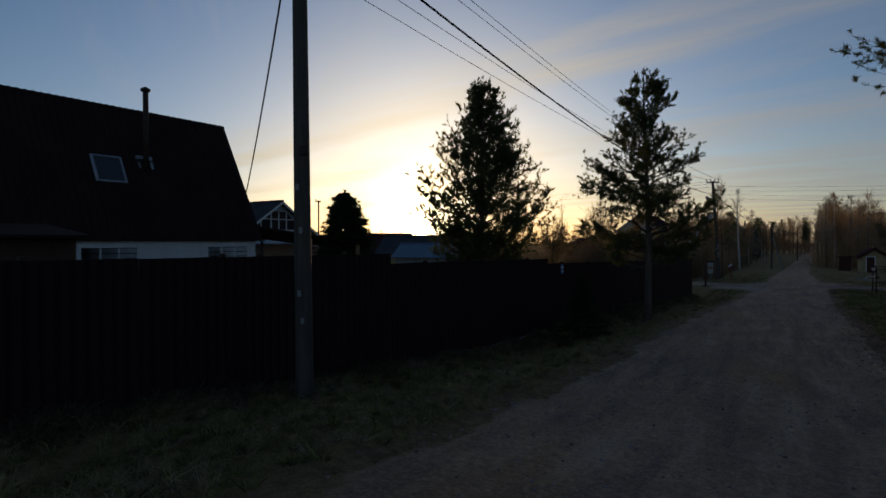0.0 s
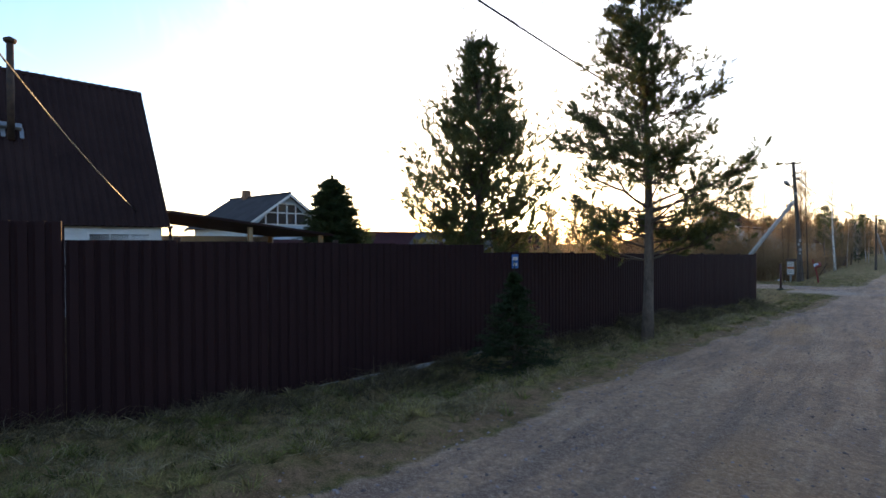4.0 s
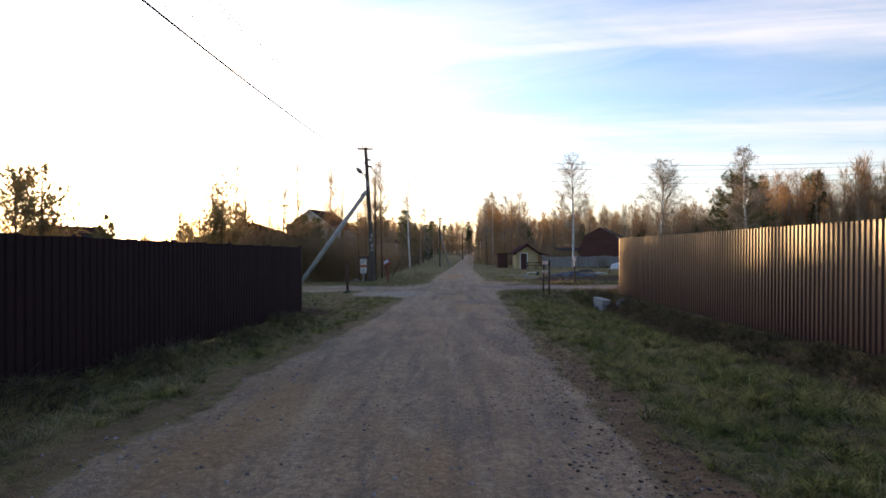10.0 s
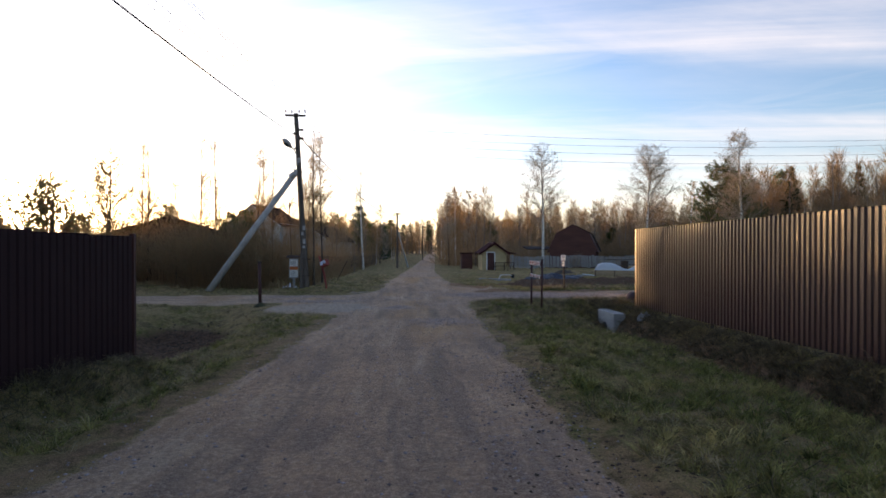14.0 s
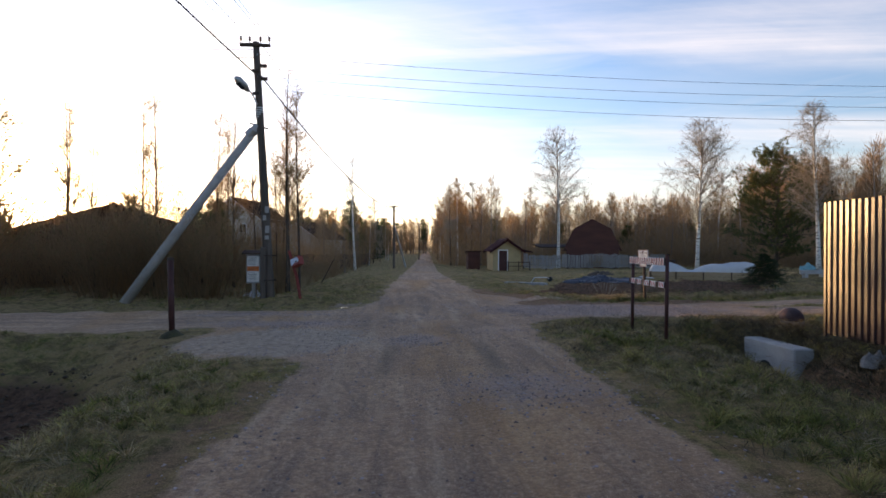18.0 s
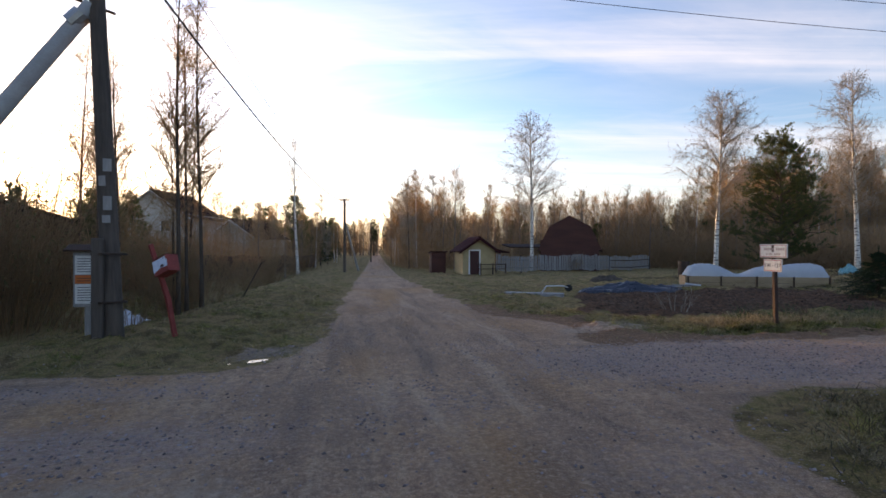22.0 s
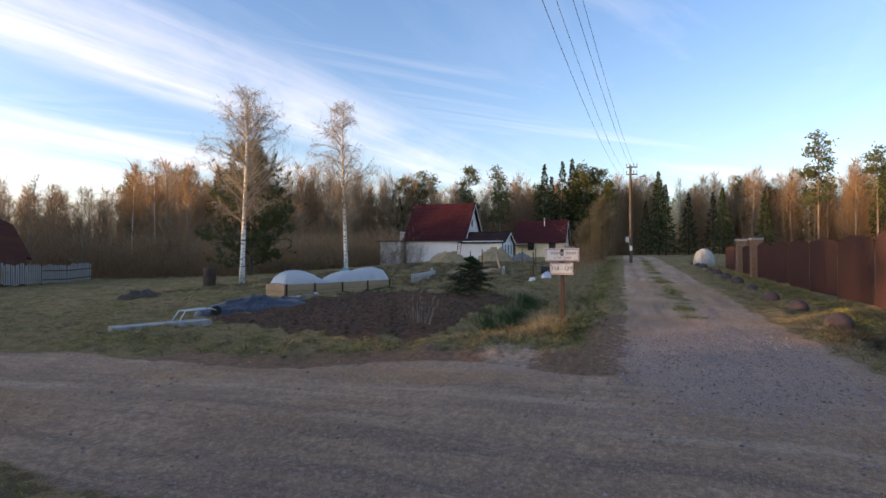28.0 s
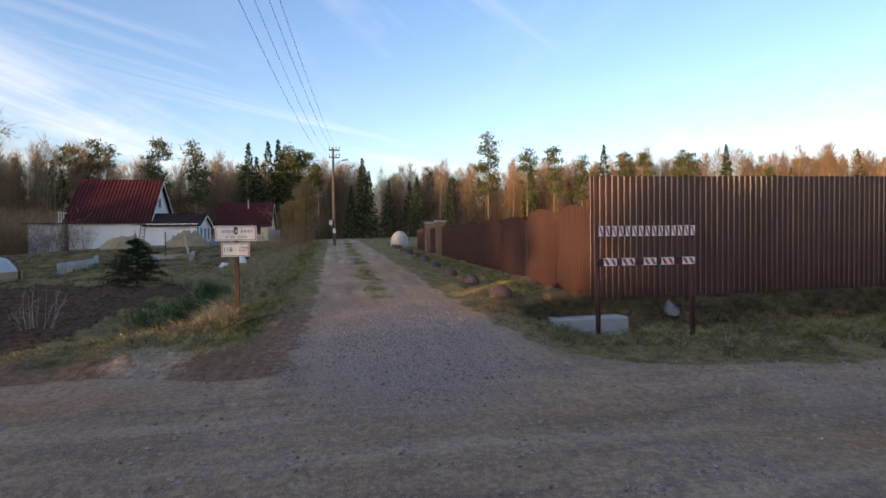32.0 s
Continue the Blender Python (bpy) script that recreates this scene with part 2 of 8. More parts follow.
sand = g.mix(g.ramp(grain, 0.36, 0.46, 0.45, 0), sand, (0.36, 0.30, 0.245))
vo = g.vor(34)
chips = g.mix(g.ramp(vo.outputs["Distance"], 0.02, 0.5), (0.30, 0.285, 0.29), (0.075, 0.068, 0.066))
chips = g.mix(0.45, chips, vo.outputs["Color"])
hue = g.n.new("ShaderNodeHueSaturation")
hue.inputs["Saturation"].default_value, hue.inputs["Value"].default_value = 0.12, 0.62
g.l.new(chips, hue.inputs["Color"])
chips = g.mix(0.5, hue.outputs[0], (0.24, 0.18, 0.165))
loam = g.mix(g.ramp(n2, 0.35, 0.65), (0.030, 0.020, 0.015), (0.085, 0.058, 0.041))
packed = g.mix(g.ramp(n2, 0.35, 0.65), (0.15, 0.135, 0.12), (0.29, 0.26, 0.225))
cracks = g.vor(1.6, "DISTANCE_TO_EDGE")
packed = g.mix(g.ramp(cracks.outputs["Distance"], 0.0, 0.02, 0.22, 0), packed, (0.07, 0.062, 0.056))


def zone(name, lo=0.4, hi=0.6, amp=0.55):
    s = g.math("ADD", g.attr(name), g.math("MULTIPLY", g.math("SUBTRACT", g.math("ADD", g.math("MULTIPLY", n2, 0.65), g.math("MULTIPLY", n3, 0.35)), 0.5), amp))
    return g.ramp(s, lo, hi)


col = g.mix(zone("soil"), turf, loam)
col = g.mix(zone("mud", 0.35, 0.75), col, g.mix(g.ramp(g.math("ADD", g.math("MULTIPLY", n3, 0.6), g.math("MULTIPLY", n2, 0.4)), 0.36, 0.64), (0.055, 0.036, 0.026), (0.21, 0.15, 0.105)))
col = g.mix(zone("road", 0.38, 0.62, 0.4), col, sand)
col = g.mix(zone("rut", 0.45, 1.25, 1.0), col, g.mix(n3, (0.085, 0.072, 0.06), (0.15, 0.128, 0.105)))
col = g.mix(g.math("MULTIPLY", zone("slab", 0.3, 0.8, 1.3), 0.8), col, packed)
col = g.mix(g.math("MULTIPLY", zone("gravel", 0.30, 0.80, 1.6), 0.6), col, chips)
dry = g.n.new("ShaderNodeHueSaturation")
dry.inputs["Value"].default_value, dry.inputs["Saturation"].default_value = 1.86, 1.12
g.l.new(col, dry.inputs["Color"])
warm = g.n.new("ShaderNodeMix")
warm.data_type, warm.blend_type = "RGBA", "MULTIPLY"
warm.inputs["Factor"].default_value = 1.0
warm.inputs["B"].default_value = (1.13, 1.0, 0.90, 1)
g.l.new(dry.outputs[0], warm.inputs["A"])
g.color(warm.outputs["Result"])
grit = g.vor(26)
hgt = g.math("ADD", g.math("MULTIPLY", n3, 0.55), g.math("MULTIPLY", g.math("SUBTRACT", 1.0, grit.outputs["Distance"]), g.ramp(g.attr("gravel"), 0.2, 0.8, 0.12, 0.9)))
hgt = g.math("ADD", hgt, g.math("MULTIPLY", n2, 0.8))
# tyre tread pressed across the muddy edge
tread = g.n.new("ShaderNodeTexWave")
tread.bands_direction = "Y"
tread.inputs["Scale"].default_value, tread.inputs["Distortion"].default_value = 2.3, 6.5
tread.inputs["Detail"].default_value, tread.inputs["Detail Scale"].default_value = 3.0, 1.2
g.l.new(g.tc.outputs["Object"], tread.inputs["Vector"])
hgt = g.math("ADD", hgt, g.math("MULTIPLY", g.math("MULTIPLY", tread.outputs["Fac"], g.ramp(g.attr("mud"), 0.6, 0.95)), 0.5))
g.bump(hgt, 1.0, 0.07)
M_GROUND = g.m


def leafy(name, a, b, c, leak=0.35, rough=0.6, clump=0.0):
    k = Mat(name, rough, 0, 0.25)
    v = k.mix(k.island(), a, b)
    v = k.mix(k.ramp(k.noise(1.1, 3), 0.42, 0.66), v, c)
    if clump:
        # neighbouring tufts differ in freshness
        fresh = k.n.new("ShaderNodeHueSaturation")
        k.l.new(v, fresh.inputs["Color"])
        k.l.new(k.ramp(k.noise(6.5, 3, 0.6), 0.34, 0.66, 1.0 - clump, 1.0 + clump), fresh.inputs["Value"])
        v = fresh.outputs[0]
    k.color(v)
    k.thin(leak, v)
    return k.m


M_GRASS = leafy("grass_blades", (0.082, 0.092, 0.024), (0.225, 0.222, 0.062), (0.33, 0.27, 0.105), clump=0.75)
M_STRAW = leafy("dead_grass", (0.19, 0.145, 0.08), (0.42, 0.335, 0.20), (0.30, 0.24, 0.13), clump=0.5)
M_DEADBROWN = leafy("brown_dead_sedge", (0.07, 0.052, 0.034), (0.19, 0.145, 0.085), (0.12, 0.095, 0.05), clump=0.6)
M_REED = leafy("ditch_sedge", (0.03, 0.06, 0.018), (0.075, 0.12, 0.035), (0.05, 0.08, 0.025))
M_PINE = leafy("pine_needles", (0.055, 0.078, 0.034), (0.12, 0.145, 0.058), (0.15, 0.145, 0.052), 0.5)
M_SPRUCE = leafy("spruce_needles", (0.014, 0.030, 0.012), (0.036, 0.058, 0.020), (0.045, 0.060, 0.018), 0.25)
M_BUD = leafy("birch_buds", (0.16, 0.17, 0.07), (0.28, 0.25, 0.12), (0.22, 0.19, 0.10), 0.5)
M_TWIG = leafy("bare_twigs", (0.22, 0.15, 0.09), (0.42, 0.29, 0.175), (0.38, 0.24, 0.12), 0.55, 0.85)
M_WOOD_FAR = simple("pale_forest_trunks", (0.13, 0.105, 0.085), (0.33, 0.28, 0.235), 0.15, 0.9, 0, 0.4, 8)
M_TWIG_PALE = leafy("pale_birch_twigs", (0.28, 0.235, 0.19), (0.46, 0.40, 0.33), (0.36, 0.29, 0.215), 0.25, 0.85)
M_BARK = simple("rough_bark", (0.055, 0.04, 0.03), (0.13, 0.098, 0.075), 4, 0.9, 0, 0.9, 30, (1, 1, 0.25), dist=0.03)
M_BARK_PINE = simple("grey_brown_pine_bark", (0.075, 0.058, 0.048), (0.19, 0.145, 0.115), 3, 0.9, 0, 0.9, 24, (1, 1, 0.4), dist=0.03)
k = Mat("birch_bark", 0.7, 0, 0.3)
k.color(k.mix(k.ramp(k.noise(3.2, 4, 0.6, (1, 1, 5.5)), 0.54, 0.62), k.mix(k.noise(2), (0.62, 0.58, 0.52), (0.80, 0.77, 0.72)), (0.045, 0.04, 0.036)))
k.bump(k.noise(18, 3, 0.6, (1, 1, 5)), 0.4, 0.01)
M_BIRCH = k.m


def sheet(name, a, b, dirt, rough=0.42, spec=0.18):
    """Painted profiled steel with dust and rain streaks."""
    k = Mat(name, rough, 0.0, spec)
    big = k.noise(0.8, 5, 0.6)
    streaks = k.noise(6, 4, 0.6, (1, 1, 0.06))
    v = k.mix(k.ramp(big, 0.35, 0.7), a, b)
    v = k.mix(k.ramp(streaks, 0.55, 0.8, 0, 0.5), v, dirt)
    v = k.mix(k.math("MULTIPLY", k.rnd(), 0.25), v, b)
    k.color(v)
    k.rough(k.ramp(streaks, 0.3, 0.7, rough - 0.06, rough + 0.10))
    k.bump(k.noise(3.5, 3), 0.12, 0.01)
    return k.m


M_FENCE = sheet("chocolate_profiled_steel", (0.024, 0.009, 0.010), (0.034, 0.013, 0.013), (0.045, 0.021, 0.018), 0.62)
M_FENCE_EAST = sheet("warm_brown_profiled_steel", (0.038, 0.013, 0.013), (0.048, 0.017, 0.016), (0.060, 0.028, 0.023), 0.36, 0.6)
M_PICKET = sheet("reddish_brown_steel_pickets", (0.038, 0.014, 0.013), (0.050, 0.019, 0.016), (0.06, 0.029, 0.024), 0.6)
M_ROOF_RED = sheet("dark_red_metal_tile", (0.042, 0.011, 0.014), (0.060, 0.016, 0.018), (0.064, 0.028, 0.028), 0.7, 0.1)
M_ROOF_BROWN = sheet("brown_corrugated_roofing", (0.026, 0.014, 0.014), (0.042, 0.023, 0.021), (0.055, 0.038, 0.034), 0.75, 0.1)
M_ROOF_GREY = sheet("dark_grey_roofing", (0.045, 0.042, 0.044), (0.075, 0.070, 0.072), (0.10, 0.09, 0.085), 0.65)
M_ROOF_BLUE = sheet("blue_grey_roofing", (0.12, 0.17, 0.23), (0.18, 0.24, 0.31), (0.2, 0.22, 0.25), 0.5)
M_SIDING = simple("white_siding", (0.66, 0.65, 0.63), (0.80, 0.79, 0.77), 1.5, 0.6, 0, 0.08)
M_SIDING_BLUE = simple("pale_blue_siding", (0.42, 0.50, 0.58), (0.52, 0.60, 0.68), 1.5, 0.6, 0, 0.08)
M_PLASTER_CREAM = simple("cream_plaster", (0.62, 0.52, 0.34), (0.74, 0.64, 0.44), 2, 0.85, 0, 0.15)
M_PLASTER_YELLOW = simple("ochre_board_walls", (0.36, 0.27, 0.14), (0.48, 0.37, 0.20), 2, 0.8, 0, 0.2)
M_BEIGE = simple("beige_block_walls", (0.42, 0.39, 0.34), (0.54, 0.50, 0.45), 2, 0.85, 0, 0.2)
M_TRIM = simple("white_painted_trim", (0.70, 0.69, 0.67), (0.80, 0.79, 0.77), 4, 0.5, 0, 0.05)
M_DARKWOOD = simple("dark_stained_wood", (0.05, 0.028, 0.02), (0.10, 0.06, 0.042), 2, 0.8, 0, 0.4, 30, (1, 1, 0.15))
M_REDWOOD = simple("oxblood_log_walls", (0.075, 0.030, 0.025), (0.12, 0.052, 0.040), 2, 0.8, 0, 0.4, 30, (0.2, 1, 1))
M_GREYWOOD = simple("weathered_grey_planks", (0.22, 0.21, 0.20), (0.40, 0.385, 0.37), 2.5, 0.9, 0, 0.5, 40, (1, 1, 0.12))
M_PLANK = simple("raw_pine_planks", (0.30, 0.20, 0.11), (0.46, 0.33, 0.20), 2, 0.8, 0, 0.3, 30, (0.15, 1, 1))
M_POLE = simple("weathered_pole_timber", (0.065, 0.052, 0.043), (0.15, 0.118, 0.095), 3, 0.9, 0, 0.7, 26, (1, 1, 0.08), dist=0.02)
M_CONCRETE = simple("grey_concrete", (0.30, 0.29, 0.275), (0.44, 0.43, 0.41), 2.2, 0.9, 0, 0.35, 50)
M_STONEBALL = simple("lichened_concrete_ball", (0.050, 0.034, 0.036), (0.115, 0.078, 0.078), 5, 0.9, 0, 0.5, 45)
M_ROCK = simple("fieldstone", (0.13, 0.12, 0.11), (0.30, 0.28, 0.26), 6, 0.9, 0, 0.6, 40)
M_BRICK = simple("brown_brick", (0.15, 0.085, 0.055), (0.26, 0.15, 0.095), 6, 0.85, 0, 0.5, 60)
M_MORTAR = simple("grey_mortar", (0.30, 0.29, 0.27), (0.40, 0.385, 0.36), 8, 0.95, 0, 0.4, 80)
M_RED = simple("faded_red_paint", (0.20, 0.035, 0.03), (0.34, 0.075, 0.06), 6, 0.7, 0, 0.25, 30)
M_MAROON = simple("dark_maroon_paint", (0.045, 0.016, 0.014), (0.085, 0.030, 0.025), 5, 0.6, 0, 0.2, 40)
M_TAPE_RED = simple("red_tape", (0.42, 0.03, 0.035), (0.52, 0.05, 0.05), 8, 0.45, 0, 0.1)
M_TAPE_WHITE = simple("white_tape", (0.68, 0.66, 0.64), (0.80, 0.78, 0.76), 8, 0.45, 0, 0.1)
M_PAPER = simple("weathered_white_paper", (0.60, 0.58, 0.53), (0.78, 0.76, 0.72), 7, 0.8, 0, 0.1)
# white paper with the sky's blue light put into its colour
M_POSTER = simple("white_poster_sky_tint", (0.52, 0.58, 0.70), (0.68, 0.74, 0.84), 9, 0.6, 0, 0.5, 22)
M_ORANGE = simple("orange_print", (0.52, 0.13, 0.03), (0.62, 0.18, 0.05), 9, 0.7, 0, 0.05)
M_INK = simple("black_print", (0.02, 0.02, 0.022), (0.05, 0.05, 0.055), 9, 0.7, 0, 0.05)
M_FADED = simple("faded_brown_print", (0.36, 0.28, 0.25), (0.48, 0.40, 0.36), 9, 0.8, 0, 0.05)
M_REDINK = simple("red_print", (0.35, 0.05, 0.04), (0.42, 0.07, 0.06), 9, 0.7, 0, 0.05)
M_BLUE = simple("blue_enamel", (0.03, 0.13, 0.42), (0.05, 0.19, 0.52), 8, 0.4, 0, 0.05)
M_STEEL = simple("galvanised_steel", (0.32, 0.32, 0.32), (0.46, 0.46, 0.46), 6, 0.45, 0.8, 0.1)
M_DARKSTEEL = simple("rusty_dark_steel", (0.045, 0.035, 0.03), (0.11, 0.07, 0.05), 7, 0.7, 0.4, 0.3)
M_CABLE = simple("black_cable", (0.014, 0.014, 0.015), (0.03, 0.03, 0.032), 9, 0.6, 0, 0.1)
M_CERAMIC = simple("brown_porcelain", (0.11, 0.06, 0.045), (0.17, 0.10, 0.075), 9, 0.25, 0, 0.05)
M_TARP = simple("black_tarpaulin", (0.018, 0.020, 0.030), (0.045, 0.048, 0.066), 3, 0.32, 0, 0.7, 14, None, 0.6, 0.04)
M_BLUEBAG = simple("teal_plastic_bag", (0.10, 0.30, 0.34), (0.22, 0.44, 0.46), 5, 0.4, 0, 0.6, 18)
M_TANK = simple("grey_stained_plastic", (0.24, 0.245, 0.23), (0.38, 0.385, 0.37), 4, 0.6, 0, 0.3)
M_WHITEBAG = simple("white_plastic_sack", (0.55, 0.56, 0.58), (0.75, 0.76, 0.78), 5, 0.5, 0, 0.6, 18)
M_SANDPILE = simple("yellow_sand", (0.30, 0.21, 0.11), (0.42, 0.31, 0.18), 2, 0.95, 0, 0.6, 40)
M_CURTAIN = simple("pale_curtain", (0.5, 0.5, 0.48), (0.66, 0.66, 0.63), 3, 0.9, 0, 0.2)
k = Mat("white_garden_fleece", 0.55, 0, 0.4)
k.color(k.mix(k.noise(5), (0.66, 0.68, 0.70), (0.82, 0.83, 0.84)))
k.bump(k.noise(7, 5, 0.7), 0.6, 0.03).thin(0.4, (0.75, 0.76, 0.76))
M_FLEECE = k.m
k = Mat("window_glass", 0.06, 0, 0.6)
k.color((0.03, 0.035, 0.04))
M_GLASS = k.m
k = Mat("puddle_water", 0.03, 0, 0.5)
k.color((0.03, 0.027, 0.022)).bump(k.noise(5), 0.05, 0.005)
M_WATER = k.m

# ---- making meshes ----


def np_mesh(name, verts, groups, smooth=False):
    """A mesh from an array of points and arrays of faces with 3, 4 or more corners each."""
    me = bpy.data.meshes.new(name)
    verts = np.asarray(verts, dtype=np.float32)
    me.vertices.add(len(verts))
    me.vertices.foreach_set("co", verts.ravel())
    loops = np.concatenate([np.asarray(f, dtype=np.int32).ravel() for f in groups])
    sizes = np.concatenate([np.full(len(f), np.asarray(f).shape[1], dtype=np.int32) for f in groups])
    me.loops.add(len(loops))
    me.loops.foreach_set("vertex_index", loops)
    me.polygons.add(len(sizes))
    me.polygons.foreach_set("loop_start", np.concatenate([[0], np.cumsum(sizes)[:-1]]).astype(np.int32))
    me.polygons.foreach_set("loop_total", sizes)
    if smooth:
        me.polygons.foreach_set("use_smooth", np.ones(len(sizes), dtype=bool))
    me.update(calc_edges=True)
    me.validate()
    return me


class Geo:
    """Points and faces gathered for one part."""

    def __init__(self):
        self.v, self.f = [], []

    def add(self, verts, faces, m=None):
        o = len(self.v)
        for p in verts:
            p = Vector(p)
            self.v.append(tuple(m @ p if m else p))
        self.f += [tuple(o + i for i in f) for f in faces]
        return self

    def box(self, x0, x1, y0, y1, z0, z1, bev=0.0, m=None):
        """A box, its edges cut back by bev."""
        if not bev:
            v = [(x, y, z) for z in (z0, z1) for y in (y0, y1) for x in (x0, x1)]
            return self.add(v, [(0, 2, 3, 1), (4, 5, 7, 6), (0, 1, 5, 4), (2, 6, 7, 3), (0, 4, 6, 2), (1, 3, 7, 5)], m)
        bev = min(bev, 0.45 * min(x1 - x0, y1 - y0, z1 - z0))
        b = bmesh.new()
        bmesh.ops.create_cube(b, size=1)
        for p in b.verts:
            p.co = Vector(((x0 + x1) / 2 + p.co.x * (x1 - x0), (y0 + y1) / 2 + p.co.y * (y1 - y0), (z0 + z1) / 2 + p.co.z * (z1 - z0)))
        bmesh.ops.bevel(b, geom=list(b.edges), offset=bev, segments=1, affect="EDGES")
        b.verts.index_update()
        self.add([p.co.copy() for p in b.verts], [[q.index for q in f.verts] for f in b.faces], m)
        b.free()
        return self

    def tube(self, pts, radii, n=8, cap=True):
        """A round bar along points."""
        pts = [Vector(p) for p in pts]
        if isinstance(radii, (int, float)):
            radii = [radii] * len(pts)
        o = len(self.v)
        for i, (p, r) in enumerate(zip(pts, radii)):
            d = (pts[min(i + 1, len(pts) - 1)] - pts[max(i - 1, 0)]).normalized()
            a = d.orthogonal().normalized() if abs(d.z) > 0.9 else Vector((0, 0, 1)).cross(d).normalized()
            if abs(d.z) > 0.9:
                a = (Vector((1, 0, 0)) - d * d.x).normalized()
            c = d.cross(a)
            for j in range(n):
                t = 2 * math.pi * j / n
                self.v.append(tuple(p + a * (r * math.cos(t)) + c * (r * math.sin(t))))
        for i in range(len(pts) - 1):
            for j in range(n):
                k0, k1 = o + i * n + j, o + i * n + (j + 1) % n
                self.f.append((k0, k1, k1 + n, k0 + n))
        if cap:
            self.f.append(tuple(o + j for j in range(n))[::-1])
            self.f.append(tuple(o + (len(pts) - 1) * n + j for j in range(n)))
        return self

    def slab(self, corners, thick):
        """A plate under a flat polygon."""
        c = [Vector(p) for p in corners]
        nrm = (c[1] - c[0]).cross(c[2] - c[0]).normalized() * thick
        n = len(c)
        faces = [tuple(range(n)), tuple(range(2 * n - 1, n - 1, -1))] + [(i + n, (i + 1) % n + n, (i + 1) % n, i) for i in range(n)]
        return self.add(c + [p - nrm for p in c], faces)

    def mesh(self, name, smooth=False):
        me = bpy.data.meshes.new(name)
        me.from_pydata(self.v, [], self.f)
        if smooth:
            me.polygons.foreach_set("use_smooth", np.ones(len(me.polygons), dtype=bool))
        me.update()
        return me


def part(name, geo, material, parent=None, label="", smooth=False, m=None):
    """One mesh object under a thing or under a part."""
    me = geo if isinstance(geo, bpy.types.Mesh) else geo.mesh(name, smooth)
    if material and not me.materials:
        me.materials.append(material)
    ob = new(name, me)
    if parent:
        ob.parent = parent
    if m:
        ob.matrix_basis = m
    if label:
        tagged(ob, label)
    return ob


def thing(name, x, y, z, label, category, group="", turn=0.0, kind=""):
    ob = new(name)
    ob.empty_display_size = 0.2
    ob.matrix_basis = pose(x, y, z, 0, 0, turn)
    return tagged(ob, label, category, group, kind)


# ---- the lie of the land ----
ROAD_Y = [-400, -20, 0, 3.7, 7, 9.6, 14.8, 21.8, 29.4, 37, 45, 60, 80, 120, 200, 600]
ROAD_Z = [1.6, 1.2, 0, -0.24, -0.52, -0.68, -0.83, -1.06, -1.40, -1.62, -1.64, -1.80, -2.2, -2.6, -2.8, -3.0]


def smooth01(v):
    v = np.clip(v, 0, 1)
    return v * v * (3 - 2 * v)


def wobble(x, y, s, seed):
    """Soft random waves, about -1 to 1, s metres long."""
    r = np.random.default_rng(seed)
    out = 0.0
    for i in range(7):
        a, ph, f = r.uniform(0, 6.283), r.uniform(0, 6.283), r.uniform(0.6, 1.7) * 6.283 / s
        out = out + np.sin((x * math.cos(a) + y * math.sin(a)) * f + ph)
    return out / 3.2


def road_mid(y):
    return np.interp(y, [-100, 14, 30, 38, 50, 75, 150, 600], [-0.5, -0.4, 0.15, 0.5, 0.95, 1.5, 5.0, 26.0])


def road_half(y):
    return np.interp(y, [-100, 14, 30, 38, 50, 75, 600], [2.15, 2.1, 1.95, 2.0, 1.75, 1.4, 1.4])


def road_gap(x, y):
    """Distance to the edge of the roads; below zero on them."""
    main = np.abs(x - road_mid(y)) - road_half(y)
    east = np.maximum(np.abs(y - (45.3 + 0.004 * (x - 8))) - 1.45, 0.5 - x)
    west = np.maximum(np.abs(y - 44.2) - 1.55, x + 0.5)
    out = main
    # worn corners where wheels cut across
    south_west, north_east = np.hypot(x + 2.2, y - 41.3) - 1.75, np.hypot(x - 2.0, y - 49.0) - 1.8
    for d, k in ((east, 2.2), (west, 1.6), (south_west, 0.8), (north_east, 1.0)):
        h = np.clip(0.5 + 0.5 * (d - out) / k, 0, 1)
        out = d * (1 - h) + out * h - k * h * (1 - h)
    return out + 0.10 * wobble(x, y, 1.7, 3) + 0.05 * wobble(x, y, 0.6, 4)


def bump_at(x, y, cx, cy, rx, ry, turn=0.0):
    c, s = math.cos(turn), math.sin(turn)
    u, v = ((x - cx) * c + (y - cy) * s) / rx, (-(x - cx) * s + (y - cy) * c) / ry
    return np.exp(-(u * u + v * v))


def fence_x(y):
    return -5.5 + 0.072 * (y - 15.2)


